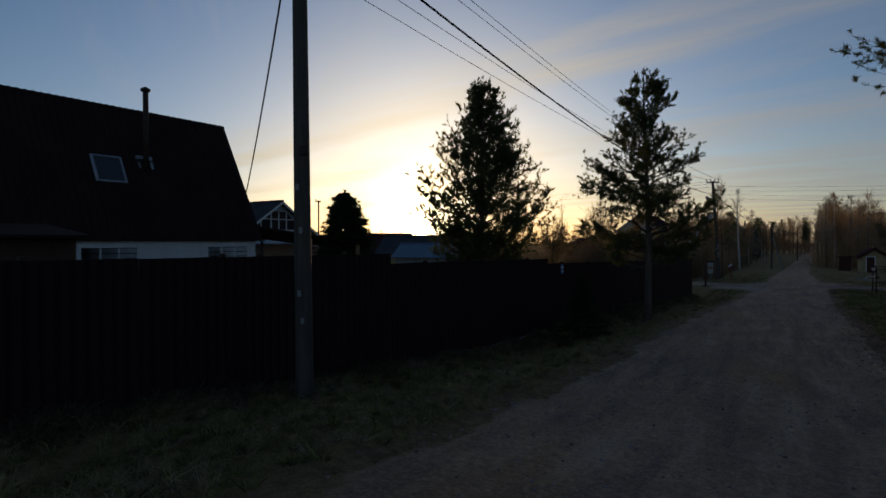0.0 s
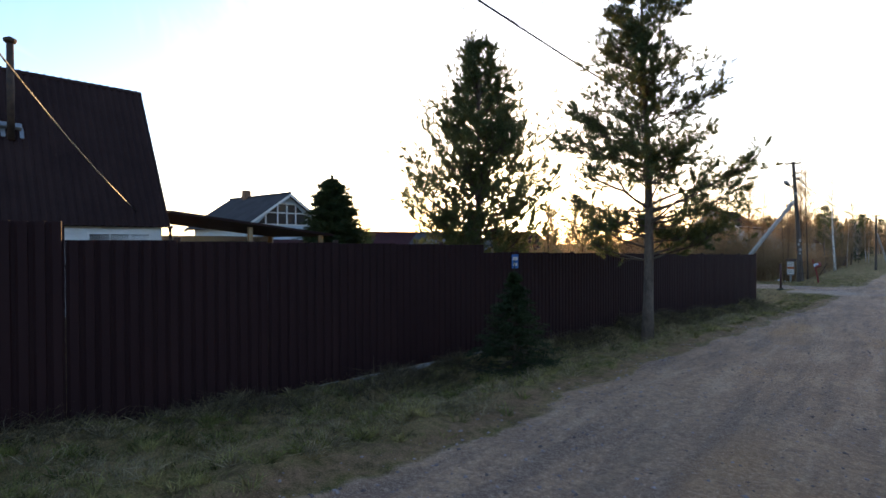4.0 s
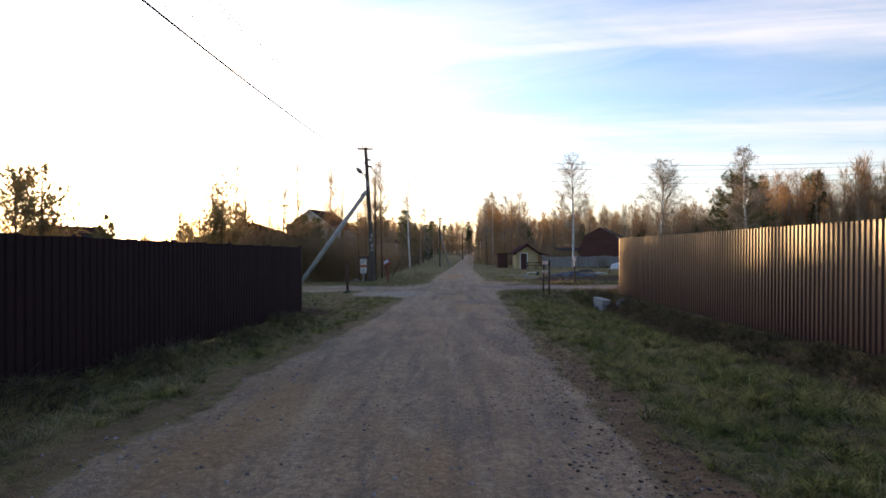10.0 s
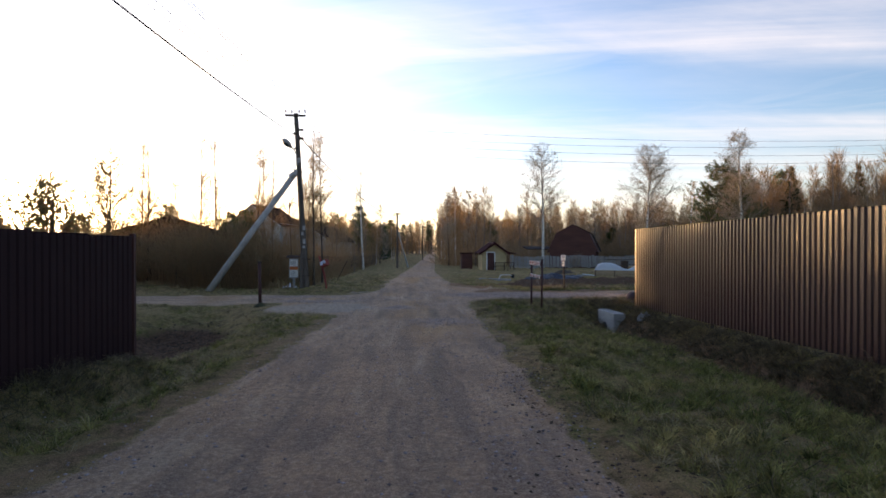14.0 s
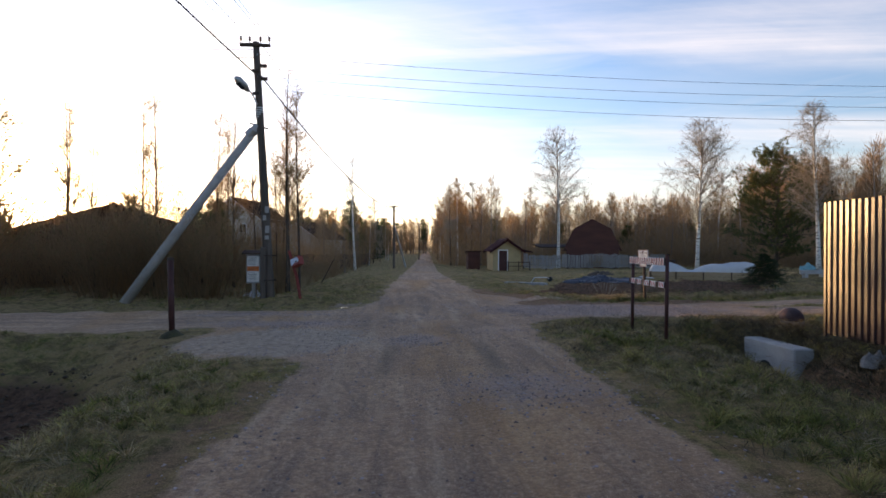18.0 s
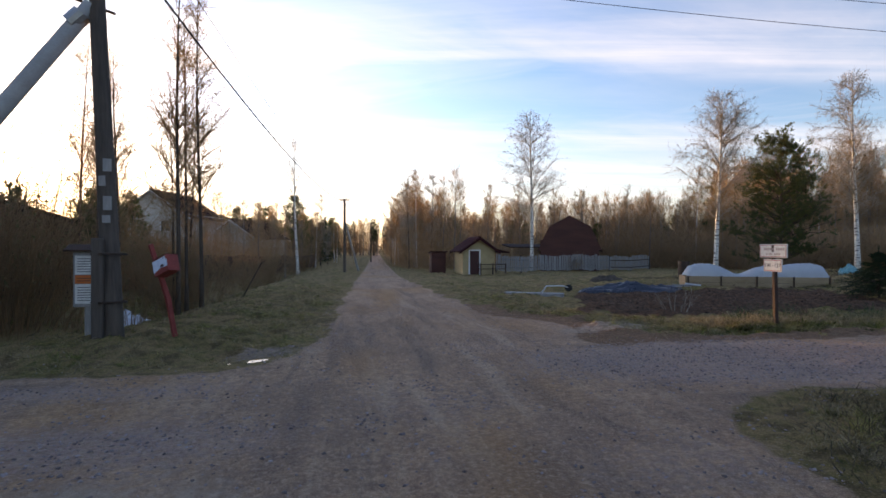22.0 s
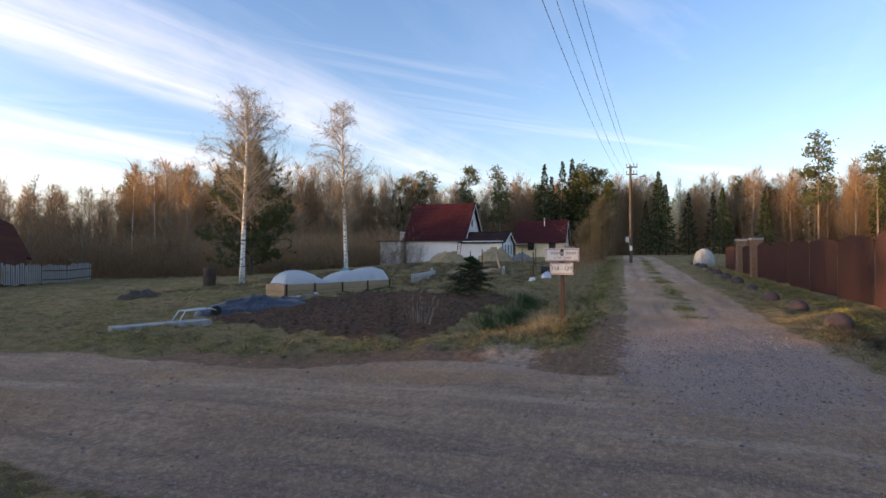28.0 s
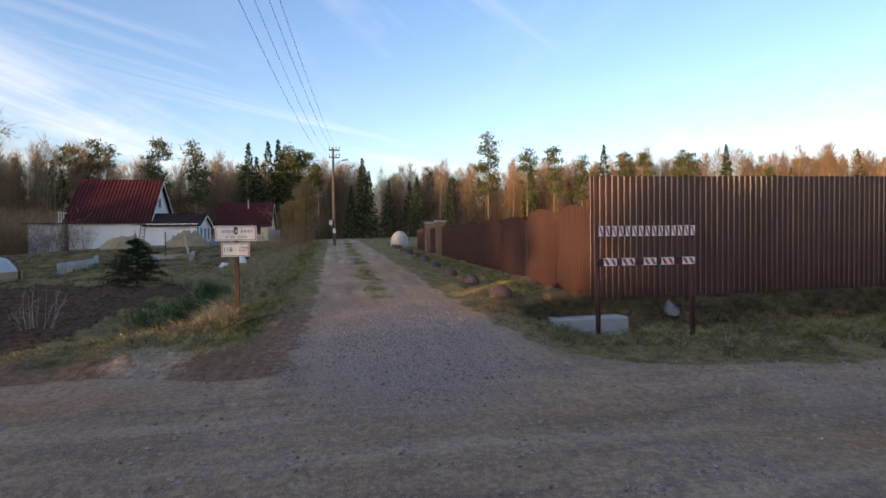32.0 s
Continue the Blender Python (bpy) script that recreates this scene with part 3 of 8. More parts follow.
def masks(x, y):
    gap = road_gap(x, y)
    road = smooth01(0.5 - gap / 0.5)
    gravel = smooth01(1.25 * bump_at(x, y, 5.2, 45.4, 3.4, 1.5, -0.05)) * 1.0
    for cx, cy, rx, ry, a in ((0.2, 41.0, 0.7, 0.7, 1.0), (1.5, 37.6, 1.1, 0.9, 0.85), (-2.6, 43.3, 1.9, 0.7, 0.9), (-3.4, 44.9, 2.6, 0.5, 0.7), (0.3, 43.9, 1.3, 1.4, 0.4),
                              (9.6, 45.0, 3.0, 0.5, 0.6), (-1.7, 47.0, 0.8, 0.7, 0.75), (1.7, 46.8, 1.0, 0.8, 0.45), (1.9, 42.2, 1.0, 0.9, 0.5), (1.6, 28.5, 0.9, 3.5, 0.35)):
        gravel = np.maximum(gravel, a * bump_at(x, y, cx, cy, rx, ry))
    slab = smooth01(1.7 * bump_at(x, y, -2.35, 41.1, 1.5, 1.3, 0.3) + 0.15 * wobble(x, y, 0.8, 23))
    soil = smooth01((1.0 - np.maximum(np.abs(x - 10.4 - 0.3 * (y - 53)) / 4.9, np.abs(y - 53.4) / 3.5)) * 5 + 0.4 * wobble(x, y, 1.5, 8))
    mud = smooth01(1 - np.abs(gap - 0.25) / 0.5) * np.where((y < 38) & (y > -8), np.where(x > 0, 0.95 - 0.45 * smooth01((y - 20) / 9), 0.62), 0.35)
    mud = np.where((x > 0.5) & (x < 10) & (y > 46.2) & (y < 54), 0.85 * smooth01(1.25 - np.abs(gap - 0.35) / 0.7), mud)
    soil = np.maximum(soil, 0.9 * smooth01(1.5 * bump_at(x, y, -5.9, 37.4, 1.75, 3.3, 0.12)))
    mud = np.maximum(mud, 1.0 * smooth01(1.3 - np.abs(x - 7.0) / 0.8) * smooth01((y - 20) / 5) * smooth01((43.2 - y) / 1.5))
    lane = x - road_mid(y)
    rut = (np.exp(-((lane + 0.85) / 0.20) ** 2) + np.exp(-((lane - 0.75) / 0.22) ** 2) + 0.7 * np.exp(-((lane - 1.5) / 0.16) ** 2)) * road
    rut = rut * (0.55 + 0.35 * wobble(x * 0.3, y * 0.22, 2.2, 21)) * np.where(y < 40, 1, np.exp(-(y - 40) / 3))
    rut = np.maximum(rut, 0)
    tufts = smooth01((0.34 + 0.22 * wobble(x, y, 1.6, 5) - np.abs(y - 45.3)) / 0.3) * smooth01((x - 9) / 4) * 0.95 * (0.75 + 0.4 * wobble(x, y, 0.7, 6))
    road = np.clip(road - np.clip(tufts, 0, 1), 0, 1)
    branch = np.maximum(smooth01((x - 2.0) / 2.0), smooth01((-2.5 - x) / 2.0)) * smooth01(1.5 - np.abs(y - 45) / 4)
    return gap, road, gravel * (gap < 0.6), np.maximum(slab * (gap < 0.4), 0.75 * smooth01(1.5 * bump_at(x, y, 4.5, 48.4, 1.1, 0.45, 0.25))), soil * (gap > 0.3), mud * (gap > -0.4), np.clip(rut, 0, 1), branch


def land(x, y):
    """Height of the ground."""
    x, y = np.asarray(x, dtype=float), np.asarray(y, dtype=float)
    z = np.interp(y, ROAD_Y, ROAD_Z)
    z = z + 0.024 * np.clip(x - 8, 0, 45) * (1 - smooth01((y - 62) / 24))
    gap = road_gap(x, y)
    off = smooth01(gap / 0.8)
    lane = x - road_mid(y)
    # the left verge falls towards the fence, then a pit by the crossing
    left = (x < 0) & (y < 42)
    z = z - np.where(left, 0.20 * smooth01((-x - 2.8) / 2.0) * smooth01((y + 6) / 8) * smooth01((36 - y) / 6), 0)
    z = z - 0.85 * smooth01(1.6 * bump_at(x, y, -5.9, 37.4, 1.9, 3.5, 0.12))
    # the right-hand ditch under the fence and its bank
    along = smooth01((y - 17) / 8) * smooth01((43.3 - y) / 0.9)
    z = z - 1.05 * along * np.exp(-((x - 6.8 - 0.15 * wobble(x, y, 5, 30)) / 0.68) ** 2) * (0.85 + 0.2 * wobble(x, y, 2.6, 31))
    z = z - 0.22 * smooth01((x - 3) / 3.5) * along * (x < 9)
    z = z + 0.12 * along * np.exp(-((x - 8.1) / 0.5) ** 2)
    z = z + 0.16 * np.exp(-((x - fence_x(y) - 0.12) / 0.35) ** 2) * smooth01((y - 17) / 4) * smooth01((33.4 - y) / 1.0)
    z = z - (0.22 + 0.30 * smooth01((y - 14) / 7)) * np.exp(-((x - fence_x(y) - 1.05) / 0.5) ** 2) * smooth01((y - 8) / 6) * smooth01((36 - y) / 3)
    # ditches by the north-east plot and the bushes
    z = z - 0.45 * np.exp(-((y - 49.2 - 0.04 * (x - 8)) / 0.55) ** 2) * smooth01((x - 6.2) / 1.5) * smooth01((19 - x) / 4)
    z = z - 0.5 * np.exp(-((x + 5.6) / 0.8) ** 2) * smooth01((y - 50) / 3) * smooth01((90 - y) / 10)
    z = z + 0.10 * bump_at(x, y, -3.6, 48.4, 1.3, 1.3)
    # soft unevenness
    rough_land = off * (0.05 * wobble(x, y, 1.3, 11) + 0.034 * wobble(x, y, 0.5, 12)) + off * 0.05 * wobble(x, y, 6, 13)
    z = z + np.where(np.abs(x) + np.abs(y - 25) * 0.5 < 120, rough_land, 0)
    z = z + (1 - off) * (0.018 * wobble(x, y, 2.4, 15) + 0.007 * wobble(x, y, 0.4, 16) - 0.02 * (np.exp(-((lane + 0.85) / 0.3) ** 2) + np.exp(-((lane - 0.75) / 0.3) ** 2)))
    z = z + 0.03 * np.exp(-((gap - 0.5) / 0.3) ** 2)
    soil = masks(x, y)[4] * (x > 0)
    z = z + soil * (0.008 * wobble(x, y, 0.45, 17) + 0.02 * wobble(x, y, 1.9, 18))
    return z


def height(x, y):
    return float(land(np.array([x]), np.array([y]))[0])


def lines(parts):
    out = []
    for a, b, n in parts:
        out.append(np.linspace(a, b, n, endpoint=False))
    return np.concatenate(out + [[parts[-1][1]]])


xs = lines([(-1500, -300, 8), (-300, -60, 16), (-60, -14, 46), (-14, -7.2, 32), (-7.2, 10.0, 172), (10, 22, 60), (22, 60, 48), (60, 300, 24), (300, 1500, 8)])
ys = lines([(-1200, -200, 6), (-200, -20, 18), (-20, -2, 40), (-2, 52, 480), (52, 62, 50), (62, 110, 80), (110, 300, 30), (300, 2000, 10)])
GX, GY = np.meshgrid(xs, ys)
gz = land(GX.ravel(), GY.ravel())
gv = np.stack([GX.ravel(), GY.ravel(), gz], 1)
nx, ny = len(xs), len(ys)
cell = (np.arange(ny - 1)[:, None] * nx + np.arange(nx - 1)[None, :]).ravel()
quads = np.stack([cell, cell + 1, cell + nx + 1, cell + nx], 1)
gm = masks(gv[:, 0], gv[:, 1])
on_road = (gm[0][quads].mean(1) < -0.05) & (np.abs(gv[quads[:, 0], 0]) < 70) & (gv[quads[:, 0], 1] > -60) & (gv[quads[:, 0], 1] < 300)


def earth(name, pick, label):
    used, idx = np.unique(quads[pick], return_inverse=True)
    me = np_mesh(name, gv[used], [idx.reshape(-1, 4)], smooth=True)
    for key, i in (("road", 1), ("gravel", 2), ("slab", 3), ("soil", 4), ("mud", 5), ("rut", 6), ("branch", 7)):
        me.attributes.new(key, "FLOAT", "POINT").data.foreach_set("value", gm[i][used].astype(np.float32))
    me.materials.append(M_GROUND)
    return tagged(new(name, me), label, name, kind="structure")


earth("ground", ~on_road, "grassy verges, ditches and bare garden earth beside the lanes")
earth("road", on_road, "packed sandy dirt road with ruts, loose gravel and a crossing")

# ---- plants, built from many small pieces ----


def tubes(p0, p1, r0, r1, n=3):
    """Bars from p0 to p1 as one set of points and faces."""
    p0, p1 = np.asarray(p0, float), np.asarray(p1, float)
    r0, r1 = np.broadcast_to(r0, len(p0)), np.broadcast_to(r1, len(p0))
    d = p1 - p0
    d = d / (np.linalg.norm(d, axis=1, keepdims=True) + 1e-9)
    ref = np.where(np.abs(d[:, 2:3]) > 0.9, [[1.0, 0, 0]], [[0, 0, 1.0]])
    a = np.cross(d, ref)
    a /= np.linalg.norm(a, axis=1, keepdims=True) + 1e-9
    b = np.cross(d, a)
    t = np.arange(n) * 2 * math.pi / n
    ring = a[:, None, :] * np.cos(t)[None, :, None] + b[:, None, :] * np.sin(t)[None, :, None]
    v = np.concatenate([p0[:, None, :] + ring * r0[:, None, None], p1[:, None, :] + ring * r1[:, None, None]], 1)
    base = (np.arange(len(p0)) * 2 * n)[:, None]
    j = np.arange(n)
    f = np.stack([base + j, base + (j + 1) % n, base + n + (j + 1) % n, base + n + j], 2).reshape(-1, 4)
    return v.reshape(-1, 3), f


def blades(p, d, length, width, rng, bend=0.0):
    """Thin pointed leaves from p along d; with a bend they have a joint halfway."""
    p, d = np.asarray(p, float), np.asarray(d, float)
    n = len(p)
    d = d / (np.linalg.norm(d, axis=1, keepdims=True) + 1e-9)
    side = np.cross(d, rng.normal(size=(n, 3)))
    side /= np.linalg.norm(side, axis=1, keepdims=True) + 1e-9
    length, width = np.broadcast_to(length, n)[:, None], np.broadcast_to(width, n)[:, None]
    if not bend:
        v = np.stack([p - side * width * 0.5, p + side * width * 0.5, p + d * length], 1)
        return v.reshape(-1, 3), np.arange(3 * n).reshape(-1, 3)
    out = rng.normal(size=(n, 3)) * [1, 1, 0]
    out /= np.linalg.norm(out, axis=1, keepdims=True) + 1e-9
    mid = p + d * length * 0.6 + out * length * bend * 0.25
    tip = p + d * length * (1 - 0.25 * bend) + out * length * bend
    v = np.stack([p - side * width * 0.5, p + side * width * 0.5, mid + side * width * 0.4, mid - side * width * 0.4, tip], 1)
    i = (np.arange(n) * 5)[:, None]
    return v.reshape(-1, 3), [np.concatenate([i, i + 1, i + 2, i + 3], 1), np.concatenate([i + 3, i + 2, i + 4], 1)]


def unit(v):
    return v / (np.linalg.norm(v, axis=-1, keepdims=True) + 1e-9)


def limbs(rng, starts, ways, lengths, r, steps=4, curve=0.0, jitter=0.12):
    """Bent limbs: returns segments and, for each limb, its joints."""
    n = len(starts)
    p, d = np.array(starts, float), unit(np.array(ways, float))
    joints, a0, a1, ra, rb = [p.copy()], [], [], [], []
    for i in range(steps):
        d = unit(d + rng.normal(size=(n, 3)) * jitter + [0, 0, curve])
        q = p + d * (lengths / steps)[:, None]
        a0.append(p), a1.append(q)
        ra.append(r * (1 - i / steps * 0.85)), rb.append(r * (1 - (i + 1) / steps * 0.85))
        p = q
        joints.append(p.copy())
    return np.concatenate(a0), np.concatenate(a1), np.concatenate(ra), np.concatenate(rb), np.stack(joints, 1)


def join(bits):
    """Several (points, faces) into one list of points and face arrays."""
    vs, fs, o = [], [], 0
    for v, f in bits:
        for part_f in (f if isinstance(f, list) else [f]):
            fs.append(np.asarray(part_f) + o)
        vs.append(v)
        o += len(v)
    return np.concatenate(vs), fs


def along_limbs(rng, joints, count, lo=0.3, hi=1.0, weight=None):
    """Random places on limbs with the limb's way there; long limbs get more where a weight is given."""
    n, k = joints.shape[0], joints.shape[1] - 1
    who = rng.integers(0, n, count) if weight is None else rng.choice(n, count, p=weight / weight.sum())
    t = rng.uniform(lo, hi, count) * k
    i = np.minimum(t.astype(int), k - 1)
    a, b = joints[who, i], joints[who, i + 1]
    return a + (b - a) * (t - i)[:, None], unit(b - a), who


def trunk_mesh(name, rng, h, r, lean=0.03, n=10, steps=9, top=0.12, wiggle=0.03):
    pts, rad = [], []
    ox = rng.uniform(-1, 1, 2)
    for i in range(steps + 1):
        t = i / steps
        pts.append((lean * h * t * ox[0] + wiggle * h * 0.2 * math.sin(t * 5 + ox[1] * 3), lean * h * t * ox[1] + wiggle * h * 0.2 * math.cos(t * 4 + ox[0] * 3) - wiggle * h * 0.2 * math.cos(ox[0] * 3), h * t - (0.15 if i == 0 else 0)))
        rad.append(r * ((1 - t) ** 0.8 * (1 - top) + top) * (1.35 if i == 0 else 1))
    geo = Geo().tube(pts, rad, n)
    return geo.mesh(name, True), np.array(pts)


def trunk_at(pts, t):
    t = np.clip(t, 0, 1) * (len(pts) - 1)
    i = np.minimum(t.astype(int), len(pts) - 2)
    return pts[i] + (pts[i + 1] - pts[i]) * (t - i)[:, None]


def pine_parts(seed, h, r, crown0, spread, whorl=0.42, per=5, tufts=1300, needles=26, nl=0.10, rise=0.15, shape=1.0, curve=0.05, twig=0.6, side=7, lift=0.6):
    """A pine: trunk, limbs that fork into twigs, and round tufts of needles on the twigs."""
    rng = np.random.default_rng(seed)
    trunk, pts = trunk_mesh("trunk", rng, h, r, 0.015)
    zs = np.arange(crown0, h * 0.985, whorl)
    z = np.repeat(zs, per) + rng.normal(size=len(zs) * per) * whorl * 0.22
    z = np.clip(z, crown0 * 0.9, h * 0.99)
    u = (z - crown0) / (h - crown0)
    ang = rng.uniform(0, 6.283, len(z))
    ln = spread * np.clip(np.clip(1 - u, 0, 1) ** shape * (0.6 + 0.4 * smooth01(u * 4)) + 0.06, 0.08, 1) * rng.uniform(0.6, 1.12, len(z))
    ways = np.stack([np.cos(ang), np.sin(ang), np.full(len(z), rise) + lift * np.abs(u) ** 1.5 + rng.normal(size=len(z)) * 0.10], 1)
    a0, a1, ra, rb, jt = limbs(rng, trunk_at(pts, z / h), ways, ln, np.clip(0.012 * ln + 0.006, 0.006, 0.06), 5, curve, 0.09)
    n2 = len(z) * side
    p, d, who = along_limbs(rng, jt, n2, 0.28, 1.0, ln + 0.12)
    across = np.cross(d, [[0, 0, 1.0]]) * rng.choice([-1, 1], (n2, 1))
    w2 = unit(d * 0.75 + across * rng.uniform(0.2, 1.0, (n2, 1)) + rng.normal(size=d.shape) * 0.25 + [0, 0, 0.12])
    b0, b1, rc, rd, jt2 = limbs(rng, p, w2, (0.12 + ln[who] * rng.uniform(0.16, 0.40, n2)) * twig / 0.6, np.full(n2, 0.007), 3, curve, 0.12)
    n3 = n2 * 4
    p3, d3, _ = along_limbs(rng, jt2, n3, 0.3, 1.0)
    w3 = unit(d3 * 0.8 + rng.normal(size=d3.shape) * 0.5 + [0, 0, 0.25])
    c0, c1, re, rf, jt3 = limbs(rng, p3, w3, nl * rng.uniform(0.8, 2.6, n3), np.full(n3, 0.0035), 2, 0.05, 0.1)
    wood = join([tubes(a0, a1, ra, rb, 5), tubes(b0, b1, rc, rd, 3), tubes(c0, c1, re, rf, 3)])
    q, dq, _ = along_limbs(rng, jt3, int(tufts * 0.8), 0.45, 1.0)
    q1, d1, _ = along_limbs(rng, jt2, tufts - int(tufts * 0.8), 0.6, 1.0)
    tip, tipd = np.concatenate([q, q1, pts[-1:]]), np.concatenate([dq, d1, [[0, 0, 1.0]]])
    rep = np.repeat(np.arange(len(tip)), needles)
    dn = unit(tipd[rep] * 0.45 + rng.normal(size=(len(rep), 3)) * 0.6 + [0, 0, 0.06])
    base = tip[rep] + tipd[rep] * rng.uniform(-0.5, 0.5, (len(rep), 1)) * nl
    crown = blades(base, dn, nl * rng.uniform(0.6, 1.1, len(rep)), nl * 0.12, rng)
    return trunk, np_mesh("branchwork", *wood), np_mesh("crown", crown[0], [crown[1]])


def spruce_parts(seed, h, r, spread, whorl=0.3, per=8, twigs=5, needles=9, nl=0.07, droop=-0.12, crown0=0.25, fat=1.0):
    """A spruce: whorls of limbs that hang, set with flat sprays."""
    rng = np.random.default_rng(seed)
    trunk, pts = trunk_mesh("trunk", rng, h, r, 0.01, 7)
    zs = np.arange(crown0, h * 0.99, whorl)
    z = np.clip(np.repeat(zs, per) + rng.normal(size=len(zs) * per) * whorl * 0.3, crown0, h * 0.99)
    u = (z - crown0) / (h - crown0)
    ang = rng.uniform(0, 6.283, len(z))
    ln = spread * ((1 - u) ** fat + 0.05) * rng.uniform(0.7, 1.12, len(z))
    ways = np.stack([np.cos(ang), np.sin(ang), 0.25 * u + 0.05 + rng.normal(size=len(z)) * 0.1], 1)
    a0, a1, ra, rb, jt = limbs(rng, trunk_at(pts, z / h), ways, ln, np.clip(0.012 * ln + 0.004, 0.004, 0.05), 4, droop * 0.35, 0.06)
    count = len(z) * twigs
    p, d, who = along_limbs(rng, jt, count, 0.15, 1.0)
    side = unit(np.cross(d, [[0, 0, 1.0]]) * rng.choice([-1, 1], (count, 1)) + d * 1.0 + rng.normal(size=d.shape) * 0.2 + [0, 0, droop])
    b0, b1, rc, rd, jt2 = limbs(rng, p, side, ln[who] * rng.uniform(0.15, 0.4, count), np.full(count, 0.004), 2, droop * 0.3, 0.08)
    wood = join([tubes(a0, a1, ra, rb, 4), tubes(b0, b1, rc, rd, 3)])
    q, dq, _ = along_limbs(rng, jt2, count * needles, 0.0, 1.0)
    q1, d1, _ = along_limbs(rng, jt, len(z) * needles * 2, 0.2, 1.0)
    tip, tipd = np.concatenate([q, q1]), np.concatenate([dq, d1])
    dn = unit(tipd * 0.8 + rng.normal(size=tip.shape) * 0.6 + [0, 0, 0.1])
    crown = blades(tip, dn, nl * rng.uniform(0.7, 1.3, len(tip)), nl * 0.24, rng)
    lead = blades(np.repeat(pts[-1:], 40, 0) + rng.uniform(0, 1, (40, 1)) * [0, 0, 0.2], unit(rng.normal(size=(40, 3)) * 0.5 + [0, 0, 0.8]), nl * 1.2, nl * 0.24, rng)
    crown = join([crown, lead])
    return trunk, np_mesh("branchwork", *wood), np_mesh("crown", *crown)


def bare_parts(seed, h, r, crown0, spread, n_limbs=46, twigs=22, fine=0, rise=1.1, buds=0, twig_r=0.006, droop=0.0, bud=0.035, top=0.06, shape=0.75):
    """A leafless tree: trunk, limbs, a haze of twigs, and some first buds."""
    rng = np.random.default_rng(seed)
    trunk, pts = trunk_mesh("trunk", rng, h, r, 0.03, 8, 9, top)
    u = np.sort(rng.uniform(0, 1, n_limbs)) ** 0.9
    z = crown0 + (h * 0.97 - crown0) * u
    ang = rng.uniform(0, 6.283, n_limbs)
    ln = spread * (np.clip(1 - u, 0.0, 1) ** shape * (0.6 + 0.4 * smooth01(u * 5)) + 0.10) * rng.uniform(0.65, 1.2, n_limbs) * 1.25
    ways = np.stack([np.cos(ang), np.sin(ang), np.full(n_limbs, rise) + rng.normal(size=n_limbs) * 0.2], 1)
    a0, a1, ra, rb, jt = limbs(rng, trunk_at(pts, z / h), ways, ln, np.clip(0.010 * ln + 0.006, 0.006, 0.06), 5, 0.02 + droop * 0.4, 0.10)
    count = n_limbs * twigs
    p, d, who = along_limbs(rng, jt, count, 0.2, 1.0, ln + 0.1)
    w2 = unit(d * 0.8 + rng.normal(size=d.shape) * 0.6 + [0, 0, 0.1 + droop])
    b0, b1, rc, rd, jt2 = limbs(rng, p, w2, (0.25 + ln[who] * 0.28) * rng.uniform(0.5, 1.2, count), np.full(count, twig_r), 3, 0.03 + droop, 0.14)
    bits = [tubes(a0, a1, ra, rb, 4), tubes(b0, b1, rc, rd, 3)]
    if fine:
        q, dq, wq = along_limbs(rng, jt2, count * fine, 0.2, 1.0)
        w3 = unit(dq * 0.8 + rng.normal(size=dq.shape) * 0.6 + [0, 0, droop * 1.4])
        bits.append(blades(q, w3, rng.uniform(0.12, 0.42, len(q)), twig_r * 2.2, rng))
    twig_me = np_mesh("branchwork", *join(bits))
    bud_me = None
    if buds:
        q, dq, _ = along_limbs(rng, jt2, buds, 0.2, 1.0)
        v, f = blades(q, unit(rng.normal(size=q.shape)), bud * rng.uniform(0.6, 1.4, buds), bud * 0.6, rng)
        bud_me = np_mesh("bud_haze", v, [f])
    return trunk, twig_me, bud_me


def plant(name, parts, mats, x, y, label, category, group="", turn=0.0, scale=1.0, sink=0.0, z=None):
    ob = thing(name, x, y, (height(x, y) if z is None else z) - sink, label, category, group, turn)
    ob.scale = (scale, scale, scale)
    for (nm, me), mat in zip(parts, mats):
        if me:
            bit = part(nm, me, mat, ob)
            if nm in ("branchwork", "bud_haze", "crown"):
                tagged(bit, kind="stuff")
    return ob


PINE_NAMES = ("trunk", "branchwork", "crown")


def pine(seed, x, y, label, group="", z=None, **kw):
    a, b, c = pine_parts(seed, **kw)
    return plant("pine_tree", list(zip(PINE_NAMES, (a, b, c))), (M_BARK_PINE, M_BARK, M_PINE), x, y, label, "tree", group, z=z)


def spruce(seed, x, y, label, group="", z=None, **kw):
    a, b, c = spruce_parts(seed, **kw)
    return plant("spruce_tree", list(zip(PINE_NAMES, (a, b, c))), (M_BARK, M_BARK, M_SPRUCE), x, y, label, "tree", group, z=z)


def birch(seed, x, y, label, group="", z=None, twig=None, bark=None, **kw):
    a, b, c = bare_parts(seed, **kw)
    return plant("birch_tree", [("trunk", a), ("branchwork", b), ("bud_haze", c)], (bark or M_BIRCH, twig or M_TWIG_PALE, M_BUD), x, y, label, "tree", group, z=z)

# ---- fences ----


